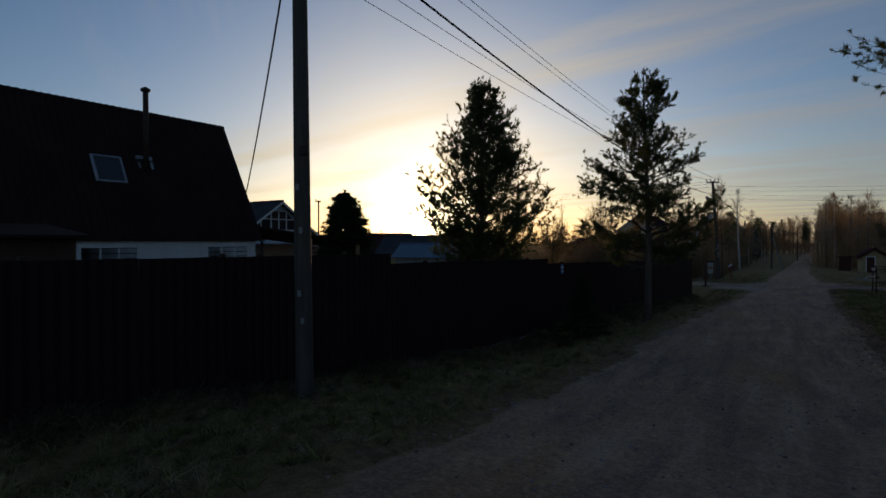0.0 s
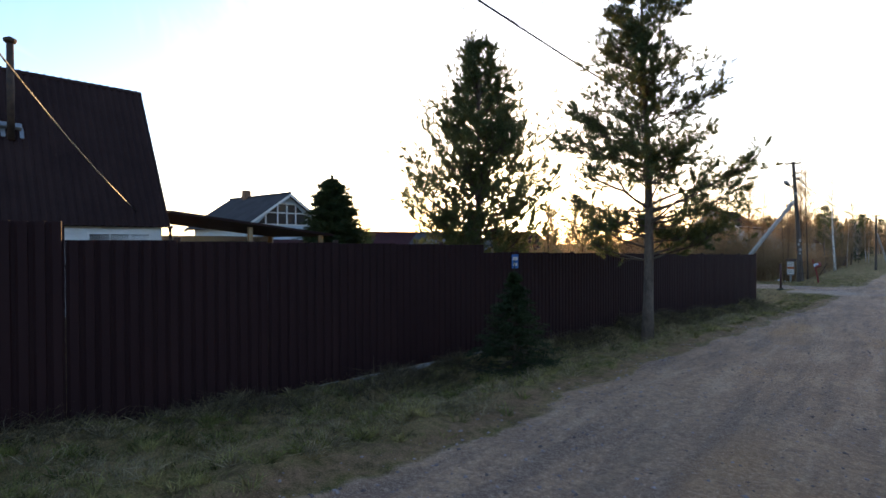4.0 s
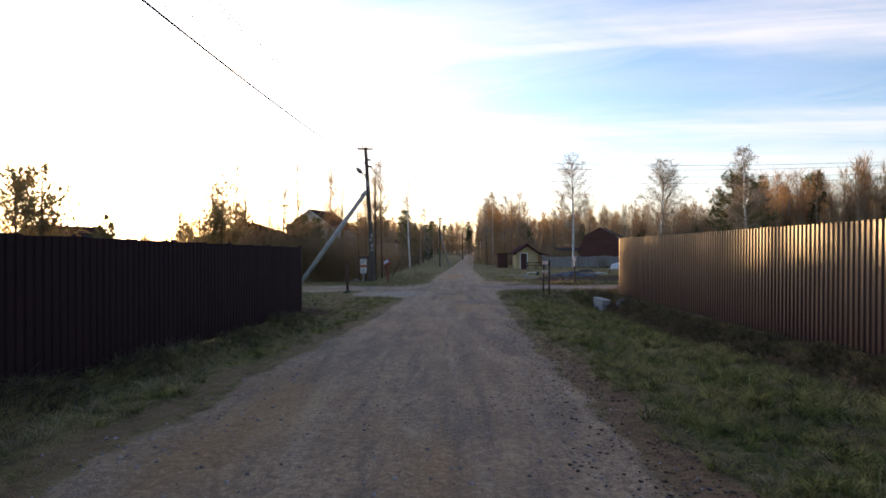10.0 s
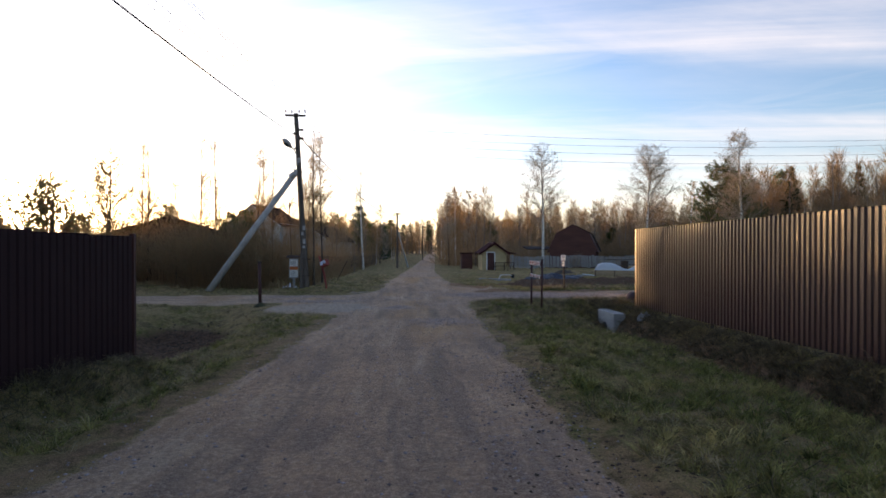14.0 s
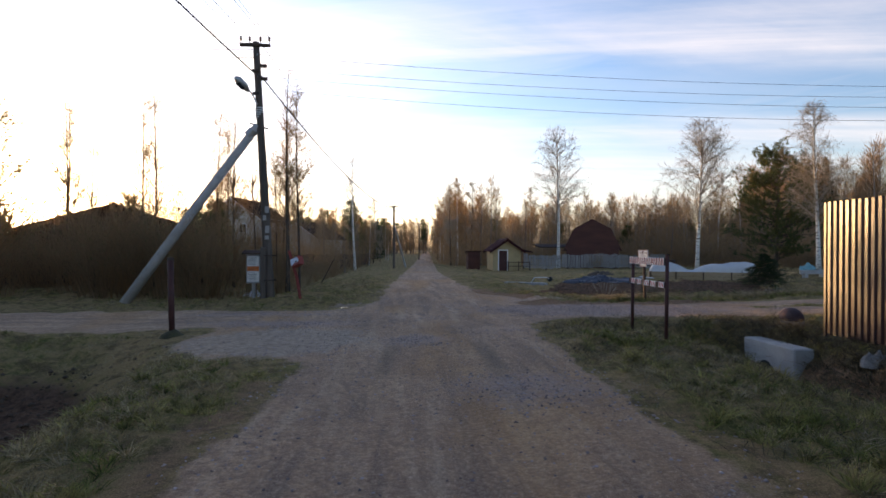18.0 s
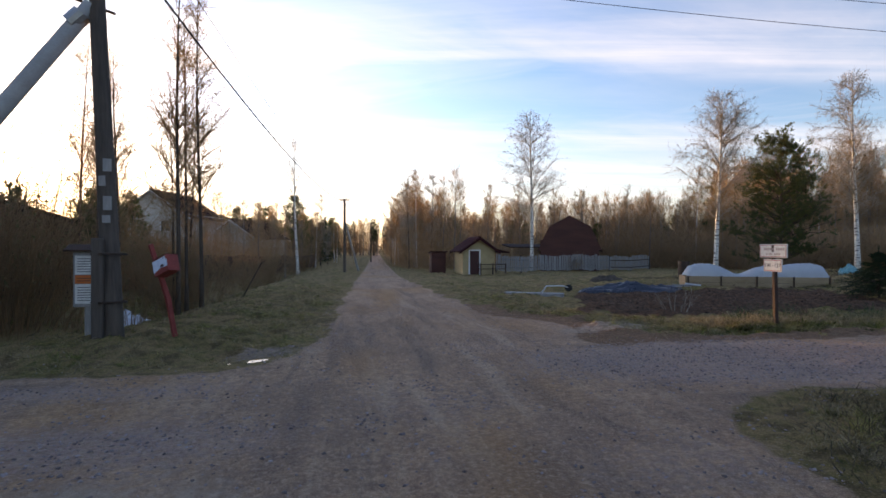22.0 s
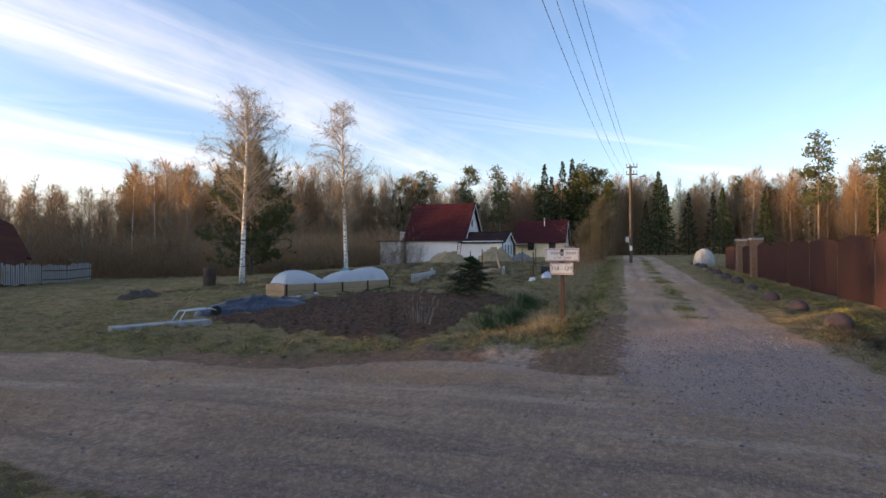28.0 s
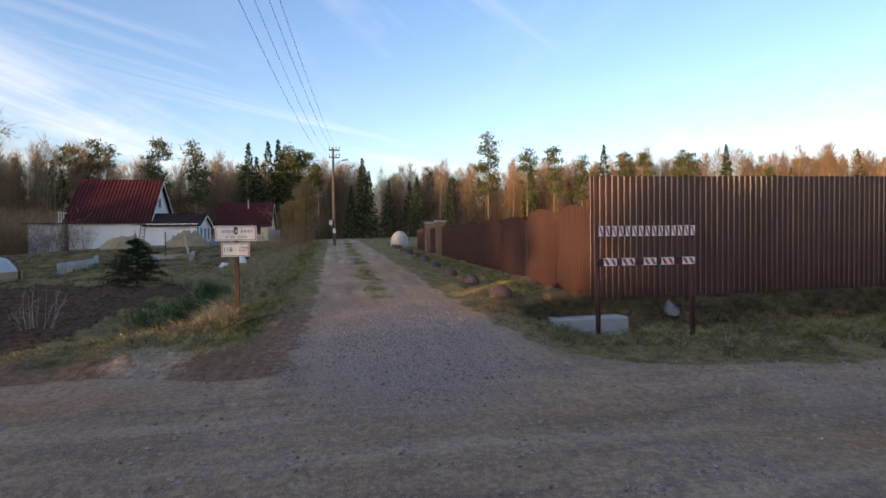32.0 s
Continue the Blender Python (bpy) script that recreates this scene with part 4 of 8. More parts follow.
def profile_sheet(width, high, rib=0.1375, deep=0.022, top=0.096, thick=0.004):
    """Profiled steel sheet: trapezoid ribs, facing +x, standing on z = 0, running along y."""
    line = []
    n = round(width / rib)
    for i in range(n):
        y = i * rib
        # rib tops get an added wedge tilt that moves the low sun's glint
        line += [(0, y), (0, y + (rib - top) / 2 - 0.006), (deep, y + (rib - top) / 2 + 0.012), (deep + 0.0075, y + (rib + top) / 2 - 0.012), (0, y + (rib + top) / 2 + 0.006)]
    line.append((0, n * rib))
    k = len(line)
    v = [(x, y, z) for z in (0, high) for x, y in line] + [(x - thick, y, z) for z in (0, high) for x, y in line]
    f = []
    for i in range(k - 1):
        f += [(i, i + 1, k + i + 1, k + i), (2 * k + i + 1, 2 * k + i, 3 * k + i, 3 * k + i + 1), (k + i, k + i + 1, 3 * k + i + 1, 3 * k + i), (i + 1, i, 2 * k + i, 2 * k + i + 1)]
    return Geo().add(v, f).mesh("panel")


def steel_fence(name, place, y0, y1, z_low, z_top, facing, label, step=1.1, high=2.0, kick=False, steel=None):
    """A run of profiled sheets on posts and rails; place(y) gives x. Facing +1 looks to +x."""
    root = tagged(new(name), label, "fence", kind="structure")
    me = profile_sheet(step, high)
    post = Geo().box(-0.03, 0.03, -0.03, 0.03, 0, high + 0.35, 0.004).mesh("post")
    y = y0
    i = 0
    while y < y1 - 0.2:
        x, x2 = place(y), place(y + step)
        a = math.degrees(math.atan2(-(x2 - x), step))
        top = z_top(y + step / 2)
        m = pose(x, y, top - high, 0, 0, a)
        if facing < 0:
            m = pose(x2, y + step, top - high, 0, 0, a + 180)
        part("panel", me, steel or M_FENCE, root, m=m)
        if i % 2 == 0:
            part("post", post, M_DARKSTEEL, root, m=pose(x - facing * 0.06, y, top - high - 0.3, 0, 0, a))
            ry = min(2 * step, y1 - y)
            for h in (0.35, high - 0.35):
                x3 = place(y + ry)
                part("rail", Geo().tube([(x - facing * 0.022, y, top - high + h), (x3 - facing * 0.022, y + ry, z_top(y + ry + step / 2) - high + h)], 0.016, 4), M_DARKSTEEL, root)
        if kick and 8.5 < y < 21.5:
            zb = top - high
            part("kickboard", Geo().box(-0.015, 0.015, 0.0, step - 0.01, zb - 0.16, zb - 0.015, 0.004), M_GREYWOOD, root, m=pose(x - facing * 0.006, y, 0, 0, 0, a))
        y += step
        i += 1
    return root


def left_top(y):
    return float(np.interp(y, [-14, 7.35, 7.36, 14.8, 14.9, 33.2], [1.42, 1.29, 1.12, 1.02, 0.88, 0.52]))


steel_fence("fence_west", lambda y: float(fence_x(y)), -13.05, 33.1, None, left_top, 1, "dark chocolate brown profiled steel fence on a grey kickboard", kick=True)
steel_fence("fence_east", lambda y: 8.14, -2.9, 41.1, None, lambda y: float(np.interp(y, [-5, 25, 41], [1.7, 1.08, 0.92])), -1, "tall chocolate brown profiled steel fence above a grassy ditch", high=2.55, steel=M_FENCE_EAST)
root = bpy.data.objects["fence_west"]
tagged(part("plate", Geo().box(0.026, 0.032, -0.11, 0.11, -0.14, 0.14, 0.002), M_BLUE, root, "small blue enamel house number plate", m=pose(float(fence_x(15.4)), 15.4, 0.69, 0, 0, -4)))
plate = bpy.data.objects["plate"]
part("lettering", Geo().box(0.0325, 0.0335, -0.085, 0.085, 0.02, 0.09).box(0.0325, 0.0335, -0.07, 0.07, -0.09, -0.03), M_TAPE_WHITE, plate)
# end post of the west fence
part("post", Geo().box(-0.04, 0.04, -0.04, 0.04, -0.3, 2.05, 0.005), M_MAROON, root, m=pose(float(fence_x(33.15)), 33.2, -1.48))
part("corner_trim", Geo().box(-0.03, 0.03, -0.03, 0.03, 0, 2.6, 0.005), M_FENCE_EAST, bpy.data.objects["fence_east"], m=pose(8.14, 41.13, -1.68))

# picket fence and double gate along the branch lane
pickets = tagged(new("picket_fence"), "reddish brown steel picket fence with arched gate leaves", "fence", kind="structure")


def picket_mesh(w=0.115, deep=0.018):
    """One pressed steel picket, one metre tall with a rounded head, facing +y."""
    prof = [(-w / 2, 0), (-w / 2 + 0.012, deep), (-0.02, deep), (-0.012, deep * 0.4), (0.012, deep * 0.4), (0.02, deep), (w / 2 - 0.012, deep), (w / 2, 0)]
    v = [(x, y, 0) for x, y in prof] + [(x, y, 1.0 - 0.035 * (2 * abs(x) / w) ** 2) for x, y in prof]
    v += [(x, y - 0.003, z) for x, y, z in v]
    k = len(prof)
    f = []
    for i in range(k - 1):
        f += [(i + 1, i, k + i, k + i + 1), (2 * k + i, 2 * k + i + 1, 3 * k + i + 1, 3 * k + i), (k + i + 1, k + i, 3 * k + i, 3 * k + i + 1)]
    return Geo().add(v, f).mesh("picket")


PICKET = picket_mesh()


def picket_run(parent, x0, x1, y, top, low, arch=0.12, gap=0.135, yaw=0.0):
    n = max(2, int((x1 - x0) / gap))
    for i in range(n):
        t = (i + 0.5) / n
        x = x0 + (x1 - x0) * t
        h = top + arch * (math.sin(math.pi * t) - 1.0) - low
        ob = part("picket", PICKET, M_PICKET, parent, m=pose(x, y, low))
        ob.scale = (1, 1, h)
    for h in (0.3, 1.25):
        part("rail", Geo().box(x0, x1, y - 0.03, y - 0.006, low + h, low + h + 0.04, 0.003), M_DARKSTEEL, parent)


gate_low = -1.55
for gx0, gx1, nm in ((8.22, 9.98, "gate_leaf"), (10.02, 12.0, "gate_leaf")):
    leaf = part(nm, Geo().box(gx0, gx1, 41.06, 41.085, gate_low + 0.06, gate_low + 0.11, 0.003).box(gx0, gx0 + 0.05, 41.06, 41.085, gate_low, 0.1, 0.003), M_DARKSTEEL, pickets)
    picket_run(leaf, gx0, gx1, 41.1, 0.42, gate_low, 0.16)
for i in range(5):
    px0 = 12.06 + i * 2.42
    part("post", Geo().box(px0 - 0.04, px0 + 0.03, 41.0, 41.07, -1.75, 0.2, 0.004), M_DARKSTEEL, pickets)
    picket_run(pickets, px0, px0 + 2.36, 41.1, 0.30, -1.42 + 0.03 * i, 0.14)
picket_run(pickets, 24.75, 27.35, 41.1, 0.20, -1.25, 0.10)
picket_run(pickets, 28.2, 32.2, 41.1, 0.24, -1.22, 0.08)


def brick_pillar(x, y, z, h=1.75, w=0.44):
    root = thing("brick_pillar", x, y, z, "square brown brick gate pillar with a pale stone cap", "pillar", "gate pillars")
    part("core", Geo().box(-w / 2 + 0.015, w / 2 - 0.015, -w / 2 + 0.015, w / 2 - 0.015, -0.2, h), M_MORTAR, root)
    part("cap", Geo().box(-w / 2 - 0.05, w / 2 + 0.05, -w / 2 - 0.05, w / 2 + 0.05, h, h + 0.07, 0.015), M_CONCRETE, root)
    return root


pillars = [brick_pillar(24.4, 41.1, -1.3), brick_pillar(27.75, 41.1, -1.28)]

# ---- houses ----


def ribbed(length, s0, s1, lift, pitch, amp, thick=0.04):
    """One course of a corrugated roof slope: along x, from s0 to s1 down the slope, which lies along -y."""
    n = int(length / pitch) * 4
    xs_ = np.linspace(0, length, n + 1)
    zs_ = amp * np.sin(np.arange(n + 1) * math.pi / 2) + lift
    k = n + 1
    v = [(x, -s, z + (0.012 if s == s1 else 0)) for s in (s0, s1) for x, z in zip(xs_, zs_)]
    v += [(x, -s, lift - thick) for s in (s0, s1) for x in (0, length)]
    f = [(i + 1, i, k + i, k + i + 1) for i in range(n)]
    e = 2 * k
    f.append((e, e + 1, e + 3, e + 2))
    f.append(tuple([e] + [i for i in range(k)] + [e + 1])[::-1])
    f.append(tuple([e + 2] + [k + i for i in range(k)] + [e + 3]))
    return Geo().add(v, f)


def ring(w, h, t, y0, y1):
    """A rectangular frame of one piece, facing -y."""
    o = [(-w / 2 - t, -t), (w / 2 + t, -t), (w / 2 + t, h + t), (-w / 2 - t, h + t)]
    i = [(-w / 2, 0), (w / 2, 0), (w / 2, h), (-w / 2, h)]
    v = [(x, y, z) for y in (y0, y1) for x, z in o + i]
    f = []
    for k in range(4):
        j = (k + 1) % 4
        f += [(k, j, 4 + j, 4 + k), (8 + j, 8 + k, 12 + k, 12 + j), (k, 8 + k, 8 + j, j), (4 + j, 12 + j, 12 + k, 4 + k)]
    return Geo().add(v, f)


def window(parent, m, w, h, bars=1, frame_mat=None, curtain=False):
    """Frame, sill and panes; local x across, z up, facing -y."""
    fm = frame_mat or M_TRIM
    t = 0.07
    win = part("window", ring(w, h, t, -0.05, 0.03), fm, parent, m=m)
    for i in range(bars):
        x = -w / 2 + w * (i + 1) / (bars + 1)
        part("mullion", Geo().box(x - 0.025, x + 0.025, -0.035, 0.02, 0, h, 0.006), fm, win)
    part("pane", Geo().box(-w / 2, w / 2, -0.012, -0.006, 0, h), M_GLASS, win)
    part("sill", Geo().box(-w / 2 - t - 0.03, w / 2 + t + 0.03, -0.12, -0.052, -t - 0.03, -t, 0.006), fm, win)
    if curtain:
        part("curtain", Geo().box(-w / 2 + 0.02, -w / 2 + w * 0.28, -0.005, -0.002, 0.02, h - 0.02), M_CURTAIN, win)
        part("curtain", Geo().box(w / 2 - w * 0.28, w / 2 - 0.02, -0.005, -0.002, 0.02, h - 0.02), M_CURTAIN, win)
    return win


def house(name, x, y, z, turn, length, width, wall_h, roof_h, wall, roof, label, category="house", over=0.4, pitch=0.18, amp=0.018, courses=1, siding=0.0, trim=None, gable=None):
    """Gabled house: ridge along local x, eaves at +-y."""
    root = thing(name, x, y, z, label, category, turn=turn)
    hl, hw = length / 2, width / 2
    body = Geo().box(-hl, hl, -hw, hw, -0.4, wall_h)
    part("wall", body, wall, root)
    for s in (-1, 1):
        part("gable", Geo().slab([(s * hl, -hw, wall_h), (s * hl, hw, wall_h), (s * hl, 0, wall_h + roof_h)][:: 1 if s > 0 else -1], 0.15), gable or wall, root)
    if siding:
        zz = 0.1
        board = Geo().box(-hl, hl, -0.012, 0.012, 0, siding * 0.9, 0.004).mesh("board")
        while zz < wall_h - 0.05:
            for s in (-1, 1):
                part("board", board, wall, root, m=pose(0, s * hw, zz))
            zz += siding
    run = math.hypot(hw + over, roof_h * (hw + over) / hw)
    a = math.degrees(math.atan2(roof_h, hw))
    for s in (1, -1):
        m = pose(-hl - over if s > 0 else hl + over, 0, wall_h + roof_h + 0.03 + (0.12 if amp > 0.026 and roof_h > 4 else 0), 0, 0, 0 if s > 0 else 180) @ pose(0, 0, 0, a, 0, 0)
        per = run / courses
        for c in range(courses):
            part("roof_slope" if courses == 1 else "roof_course", ribbed(length + 2 * over, c * per, (c + 1) * per + (0.05 if c < courses - 1 else 0), 0.012 * (courses - c), pitch, amp), roof, root, m=m)
    part("ridge_cap", Geo().tube([(-hl - over, 0, wall_h + roof_h + 0.06), (hl + over, 0, wall_h + roof_h + 0.06)], 0.09, 6), roof, root)
    for sx in (-1, 1):
        for sy in (-1, 1):
            e = hw + over
            part("bargeboard", Geo().slab([(sx * (hl + over), 0, wall_h + roof_h + 0.02), (sx * (hl + over), 0, wall_h + roof_h - 0.16), (sx * (hl + over), sy * e, wall_h + roof_h * (1 - e / hw) - 0.16), (sx * (hl + over), sy * e, wall_h + roof_h * (1 - e / hw) + 0.02)], 0.03), trim or M_TRIM, root)
    return root


def face(side, at, z, hl, hw):
    """Pose for a window on a wall: side n, s, e, w of the house's own axes."""
    return {"s": pose(at, -hw, z), "n": pose(at, hw, z, 0, 0, 180), "e": pose(hl, at, z, 0, 0, 90), "w": pose(-hl, at, z, 0, 0, -90)}[side]


# big dark-roofed house behind the west fence: ridge along y
dark = house("house", -19.15, 4.75, -1.15, 86, 17.0, 4.6, 2.9, 4.15, M_SIDING, M_ROOF_BROWN, "house with white siding under a steep dark brown corrugated roof", over=0.18, pitch=0.2, amp=0.028, courses=1, siding=0.16, trim=M_ROOF_BROWN)
for wy in (7.4, 3.6, 0.2, -4.0):
    window(dark, face("s", wy, 1.35, 8.5, 2.3), 1.5, 1.15, 2, curtain=True)
roof_m = pose(0, 0, 2.9 + 4.15, 0, 0, 0) @ pose(0, 0, 0, math.degrees(math.atan2(4.15, 2.3)), 0, 0)
sk = part("skylight", Geo().box(3.55, 4.45, -3.0, -2.0, 0.05, 0.17, 0.02), M_STEEL, dark, "roof window in a grey metal frame", m=roof_m)
part("pane", Geo().box(3.63, 4.37, -2.93, -2.07, 0.172, 0.178), M_GLASS, sk)
part("sill_flashing", Geo().box(3.4, 4.75, -3.35, -3.02, 0.05, 0.085, 0.008), M_ROOF_BROWN, dark, m=roof_m)
pipe = part("stove_pipe", Geo().tube([(5.15, -1.25, 5.0), (5.15, -1.25, 7.55)], 0.085, 12), M_DARKSTEEL, dark, "black metal stove pipe with a cap", True)
part("cap", Geo().tube([(5.15, -1.25, 7.56), (5.15, -1.25, 7.60), (5.15, -1.25, 7.66), (5.15, -1.25, 7.72)], [0.12, 0.15, 0.15, 0.03], 12), M_DARKSTEEL, pipe)
part("flashing", Geo().box(4.85, 5.45, -2.3, -1.95, 0.05, 0.09, 0.01).box(4.9, 5.4, -2.05, -1.9, 0.09, 0.22, 0.01), M_STEEL, pipe, m=roof_m)
part("downpipe", Geo().tube([(8.7, -2.55, 2.75), (8.7, -2.42, 2.5), (8.7, -2.42, 0.0)], 0.045, 8), M_DARKSTEEL, dark)
part("wall_lamp", Geo().box(8.52, 8.62, -2.47, -2.32, 2.0, 2.22, 0.02), M_DARKSTEEL, dark)
# lean-to carport at its north end
lean = thing("carport", -18.0, 16.6, -1.0, "open lean-to with a dark sloping roof on timber posts", "carport")
part("roof", Geo().slab([(1.6, -3.2, 3.1), (1.6, 3.0, 2.45), (-2.6, 3.0, 2.45), (-2.6, -3.2, 3.1)], 0.08), M_ROOF_BROWN, lean)
for px, py, ph in ((1.3, -0.4, 2.65), (1.3, 2.6, 2.4), (-2.2, 2.6, 2.4)):
    part("post", Geo().box(px - 0.07, px + 0.07, py - 0.07, py + 0.07, -0.2, ph, 0.01), M_PLANK, lean)
part("back_wall", Geo().box(-2.5, -2.4, -3.0, 2.9, 0, 2.4, 0.01), M_SIDING, lean)
part("low_wall", Geo().box(1.2, 1.28, -3.0, 2.6, 0, 1.9, 0.01), M_SIDING, lean)

# blue and white house with a glazed gable
gl = house("house", -36.6, 28.7, -1.0, 0, 7.2, 6.4, 3.5, 2.15, M_SIDING_BLUE, M_ROOF_GREY, "pale blue house with a white glazed gable and a grey roof", over=0.55, siding=0.2)
win_m = pose(3.62, 0, 0, 0, 0, 90)
frame_g = Geo()
for bx, b0, b1 in ((-1.7, 3.45, 4.3), (-0.75, 3.45, 5.0), (0.75, 3.45, 5.0), (1.7, 3.45, 4.3), (0.0, 3.45, 4.85)):
    frame_g.box(bx - 0.05, bx + 0.05, -0.06, 0.02, b0, b1, 0.01)
for bz, w in ((3.42, 2.6), (4.25, 1.75), (4.9, 0.8)):
    frame_g.box(-w, w, -0.065, 0.02, bz, bz + 0.08, 0.01)
gw = part("window", frame_g, M_TRIM, gl, "white framed glazed gable", m=win_m)
part("pane", Geo().slab([(-2.3, -0.012, 3.5), (2.3, -0.012, 3.5), (0.75, -0.012, 4.92), (-0.75, -0.012, 4.92)], 0.006), M_GLASS, gw)
part("curtain", Geo().box(-0.6, 0.6, -0.011, -0.009, 3.55, 4.2), M_CURTAIN, gw)
part("chimney", Geo().box(-1.9, -1.4, -0.3, 0.2, 4.6, 6.25, 0.02), M_BRICK, gl)
part("porch_roof", Geo().slab([(3.6, -3.4, 2.4), (5.2, -3.4, 2.1), (5.2, 3.4, 2.1), (3.6, 3.4, 2.4)], 0.08), M_ROOF_RED, gl)

# white house and its annex in the east
wh = house("house", 55.9, 66.6, -1.1, 90, 6.6, 7.4, 2.75, 3.85, M_SIDING, M_ROOF_RED, "white two-storey house with a steep dark red metal tile roof", over=0.4, pitch=0.3, amp=0.03, courses=9, siding=0.22)
window(wh, face("w", 0.2, 4.0, 3.3, 3.7), 0.8, 0.9, 1)
window(wh, face("w", 0.4, 3.0, 3.3, 3.7), 0.5, 0.4, 0)
an = house("annex", 53.7, 60.9, -1.1, 90, 4.4, 5.2, 2.15, 1.05, M_SIDING, M_ROOF_BROWN, "low white annex with a dark brown roof", over=0.3, pitch=0.3, amp=0.025, courses=4, siding=0.22)
for wy in (-1.5, 0.0, 1.5):
    window(an, face("w", wy, 0.85, 2.2, 2.6), 0.55, 1.0, 0, frame_mat=M_SIDING_BLUE)
part("corner_trim", Geo().box(-2.24, -2.12, 2.56, 2.66, -0.1, 2.1, 0.01), M_ROOF_BLUE, an)
part("base", Geo().box(-2.18, 2.2, 2.6, 2.66, -0.4, 0.12, 0.01), M_CONCRETE, an)
por = thing("porch", 53.0, 71.6, -1.1, "small white lean-to porch with a balcony rail", "porch")
part("body", Geo().box(-1.5, 1.5, -1.2, 1.2, -0.3, 2.3, 0.02), M_SIDING, por)
part("roof", Geo().box(-1.9, 1.7, -1.5, 1.5, 2.3, 2.42, 0.02), M_ROOF_GREY, por)
for i in range(8):
    part("baluster", Geo().box(-1.75 + i * 0.45, -1.69 + i * 0.45, -1.4, -1.34, 2.42, 3.3, 0.005), M_TRIM, por)
part("rail", Geo().box(-1.8, 1.5, -1.42, -1.32, 3.3, 3.38, 0.008), M_TRIM, por)
ladder = thing("ladder", 51.55, 63.55, -1.1, "wooden ladder leaning on a white wall", "ladder")
for s in (-0.2, 0.2):
    part("stile", Geo().tube([(-0.7, s, 0), (0.35, s, 2.5)], 0.03, 6), M_DARKWOOD, ladder)
for i in range(8):
    part("rung", Geo().tube([(-0.62 + i * 0.13, -0.2, 0.2 + i * 0.31), (-0.62 + i * 0.13, 0.2, 0.2 + i * 0.31)], 0.02, 5), M_DARKWOOD, ladder)

# cream house further back
ch = house("house", 76.6, 58.3, -0.35, 90, 6.8, 6.6, 1.95, 3.0, M_PLASTER_CREAM, M_ROOF_RED, "cream house under a red metal roof at the forest edge", over=0.35, pitch=0.3, amp=0.025, courses=6)
window(ch, face("n", -1.8, 0.75, 3.4, 3.3), 0.8, 0.9, 1, frame_mat=M_DARKWOOD)
window(ch, face("n", 1.2, 0.75, 3.4, 3.3), 0.8, 0.9, 1, frame_mat=M_DARKWOOD)
part("stove_pipe", Geo().tube([(-0.4, 0.9, 3.6), (-0.4, 0.9, 5.4)], 0.09, 10), M_STEEL, ch)
part("terrace_roof", Geo().box(0.6, 3.4, 3.3, 4.6, 1.3, 1.4, 0.02), M_ROOF_GREY, ch)

# ochre shed by the lane, ridge along y
sh = house("shed", 9.3, 80.6, -2.2, 90, 3.3, 2.5, 2.0, 0.85, M_PLASTER_YELLOW, M_ROOF_RED, "small ochre garden shed with a maroon roof and a dark door", "shed", over=0.35, pitch=0.25, amp=0.02, courses=4, trim=M_ROOF_RED, siding=0.14)
dr = part("door", Geo().box(-0.36, 0.36, -0.03, 0.0, 0.05, 1.85, 0.008), M_MAROON, sh, "dark brown door in a white frame", m=face("w", 0.35, 0, 1.66, 1.25))
part("frame", Geo().box(-0.46, -0.37, -0.045, 0.01, 0, 1.95, 0.008).box(0.37, 0.46, -0.045, 0.01, 0, 1.95, 0.008).box(-0.37, 0.37, -0.045, 0.01, 1.86, 1.95, 0.008), M_TRIM, dr)
part("door_handle", Geo().tube([(0.26, -0.03, 0.95), (0.26, -0.07, 0.95), (0.17, -0.07, 0.95)], 0.012, 6), M_STEEL, dr)
part("side_awning", Geo().slab([(-1.9, -1.2, 2.05), (1.9, -1.2, 2.05), (1.9, -2.35, 1.75), (-1.9, -2.35, 1.75)][::-1], 0.06), M_ROOF_RED, sh)
for zz in (0.45, 0.8):
    part("rail", Geo().box(-2.05, -2.0, -2.0, 0.1, zz, zz + 0.06, 0.008), M_DARKWOOD, sh)
for yy in (-2.0, -1.0, -0.05):
    part("rail_post", Geo().box(-2.06, -1.98, yy - 0.04, yy + 0.04, -0.2, 0.9, 0.008), M_DARKWOOD, sh)
ou = thing("lean_to", 7.0, 84.6, -2.25, "rust-red plank store standing beside the shed", "shed")
part("wall", Geo().box(-0.6, 0.6, -0.7, 0.7, -0.2, 1.75, 0.02), M_REDWOOD, ou)
part("roof", Geo().slab([(-0.75, -0.85, 1.85), (0.75, -0.85, 1.85), (0.75, 0.85, 1.7), (-0.75, 0.85, 1.7)], 0.05), M_ROOF_RED, ou)

# dark red gambrel house behind the plank fence
gb = thing("house", 23.3, 95.5, -2.2, "dark oxblood log house with a broken gambrel roof", "house", turn=-21)
gb.scale = (0.76, 0.9, 0.97)
sec = [(-3.5, 0.0), (-3.5, 2.3), (-3.95, 2.1), (-2.5, 4.55), (0.0, 5.6), (2.5, 4.55), (3.95, 2.1), (3.5, 2.3), (3.5, 0.0)]
part("wall", Geo().slab([(px, -3.5, pz - 0.3) for px, pz in sec][::-1], 7.0), M_REDWOOD, gb)
for (ax, az), (bx, bz) in zip(sec[2:-3], sec[3:-2]):
    part("roof_slope", Geo().slab([(ax * 1.04, -3.9, az - 0.22), (bx * 1.04, -3.9, bz - 0.22), (bx * 1.04, 3.9, bz - 0.22), (ax * 1.04, 3.9, az - 0.22)], 0.08), M_ROOF_BROWN, gb)
window(gb, pose(0, -3.52, 3.5), 0.9, 0.9, 1, frame_mat=M_DARKWOOD)
lg = Geo()
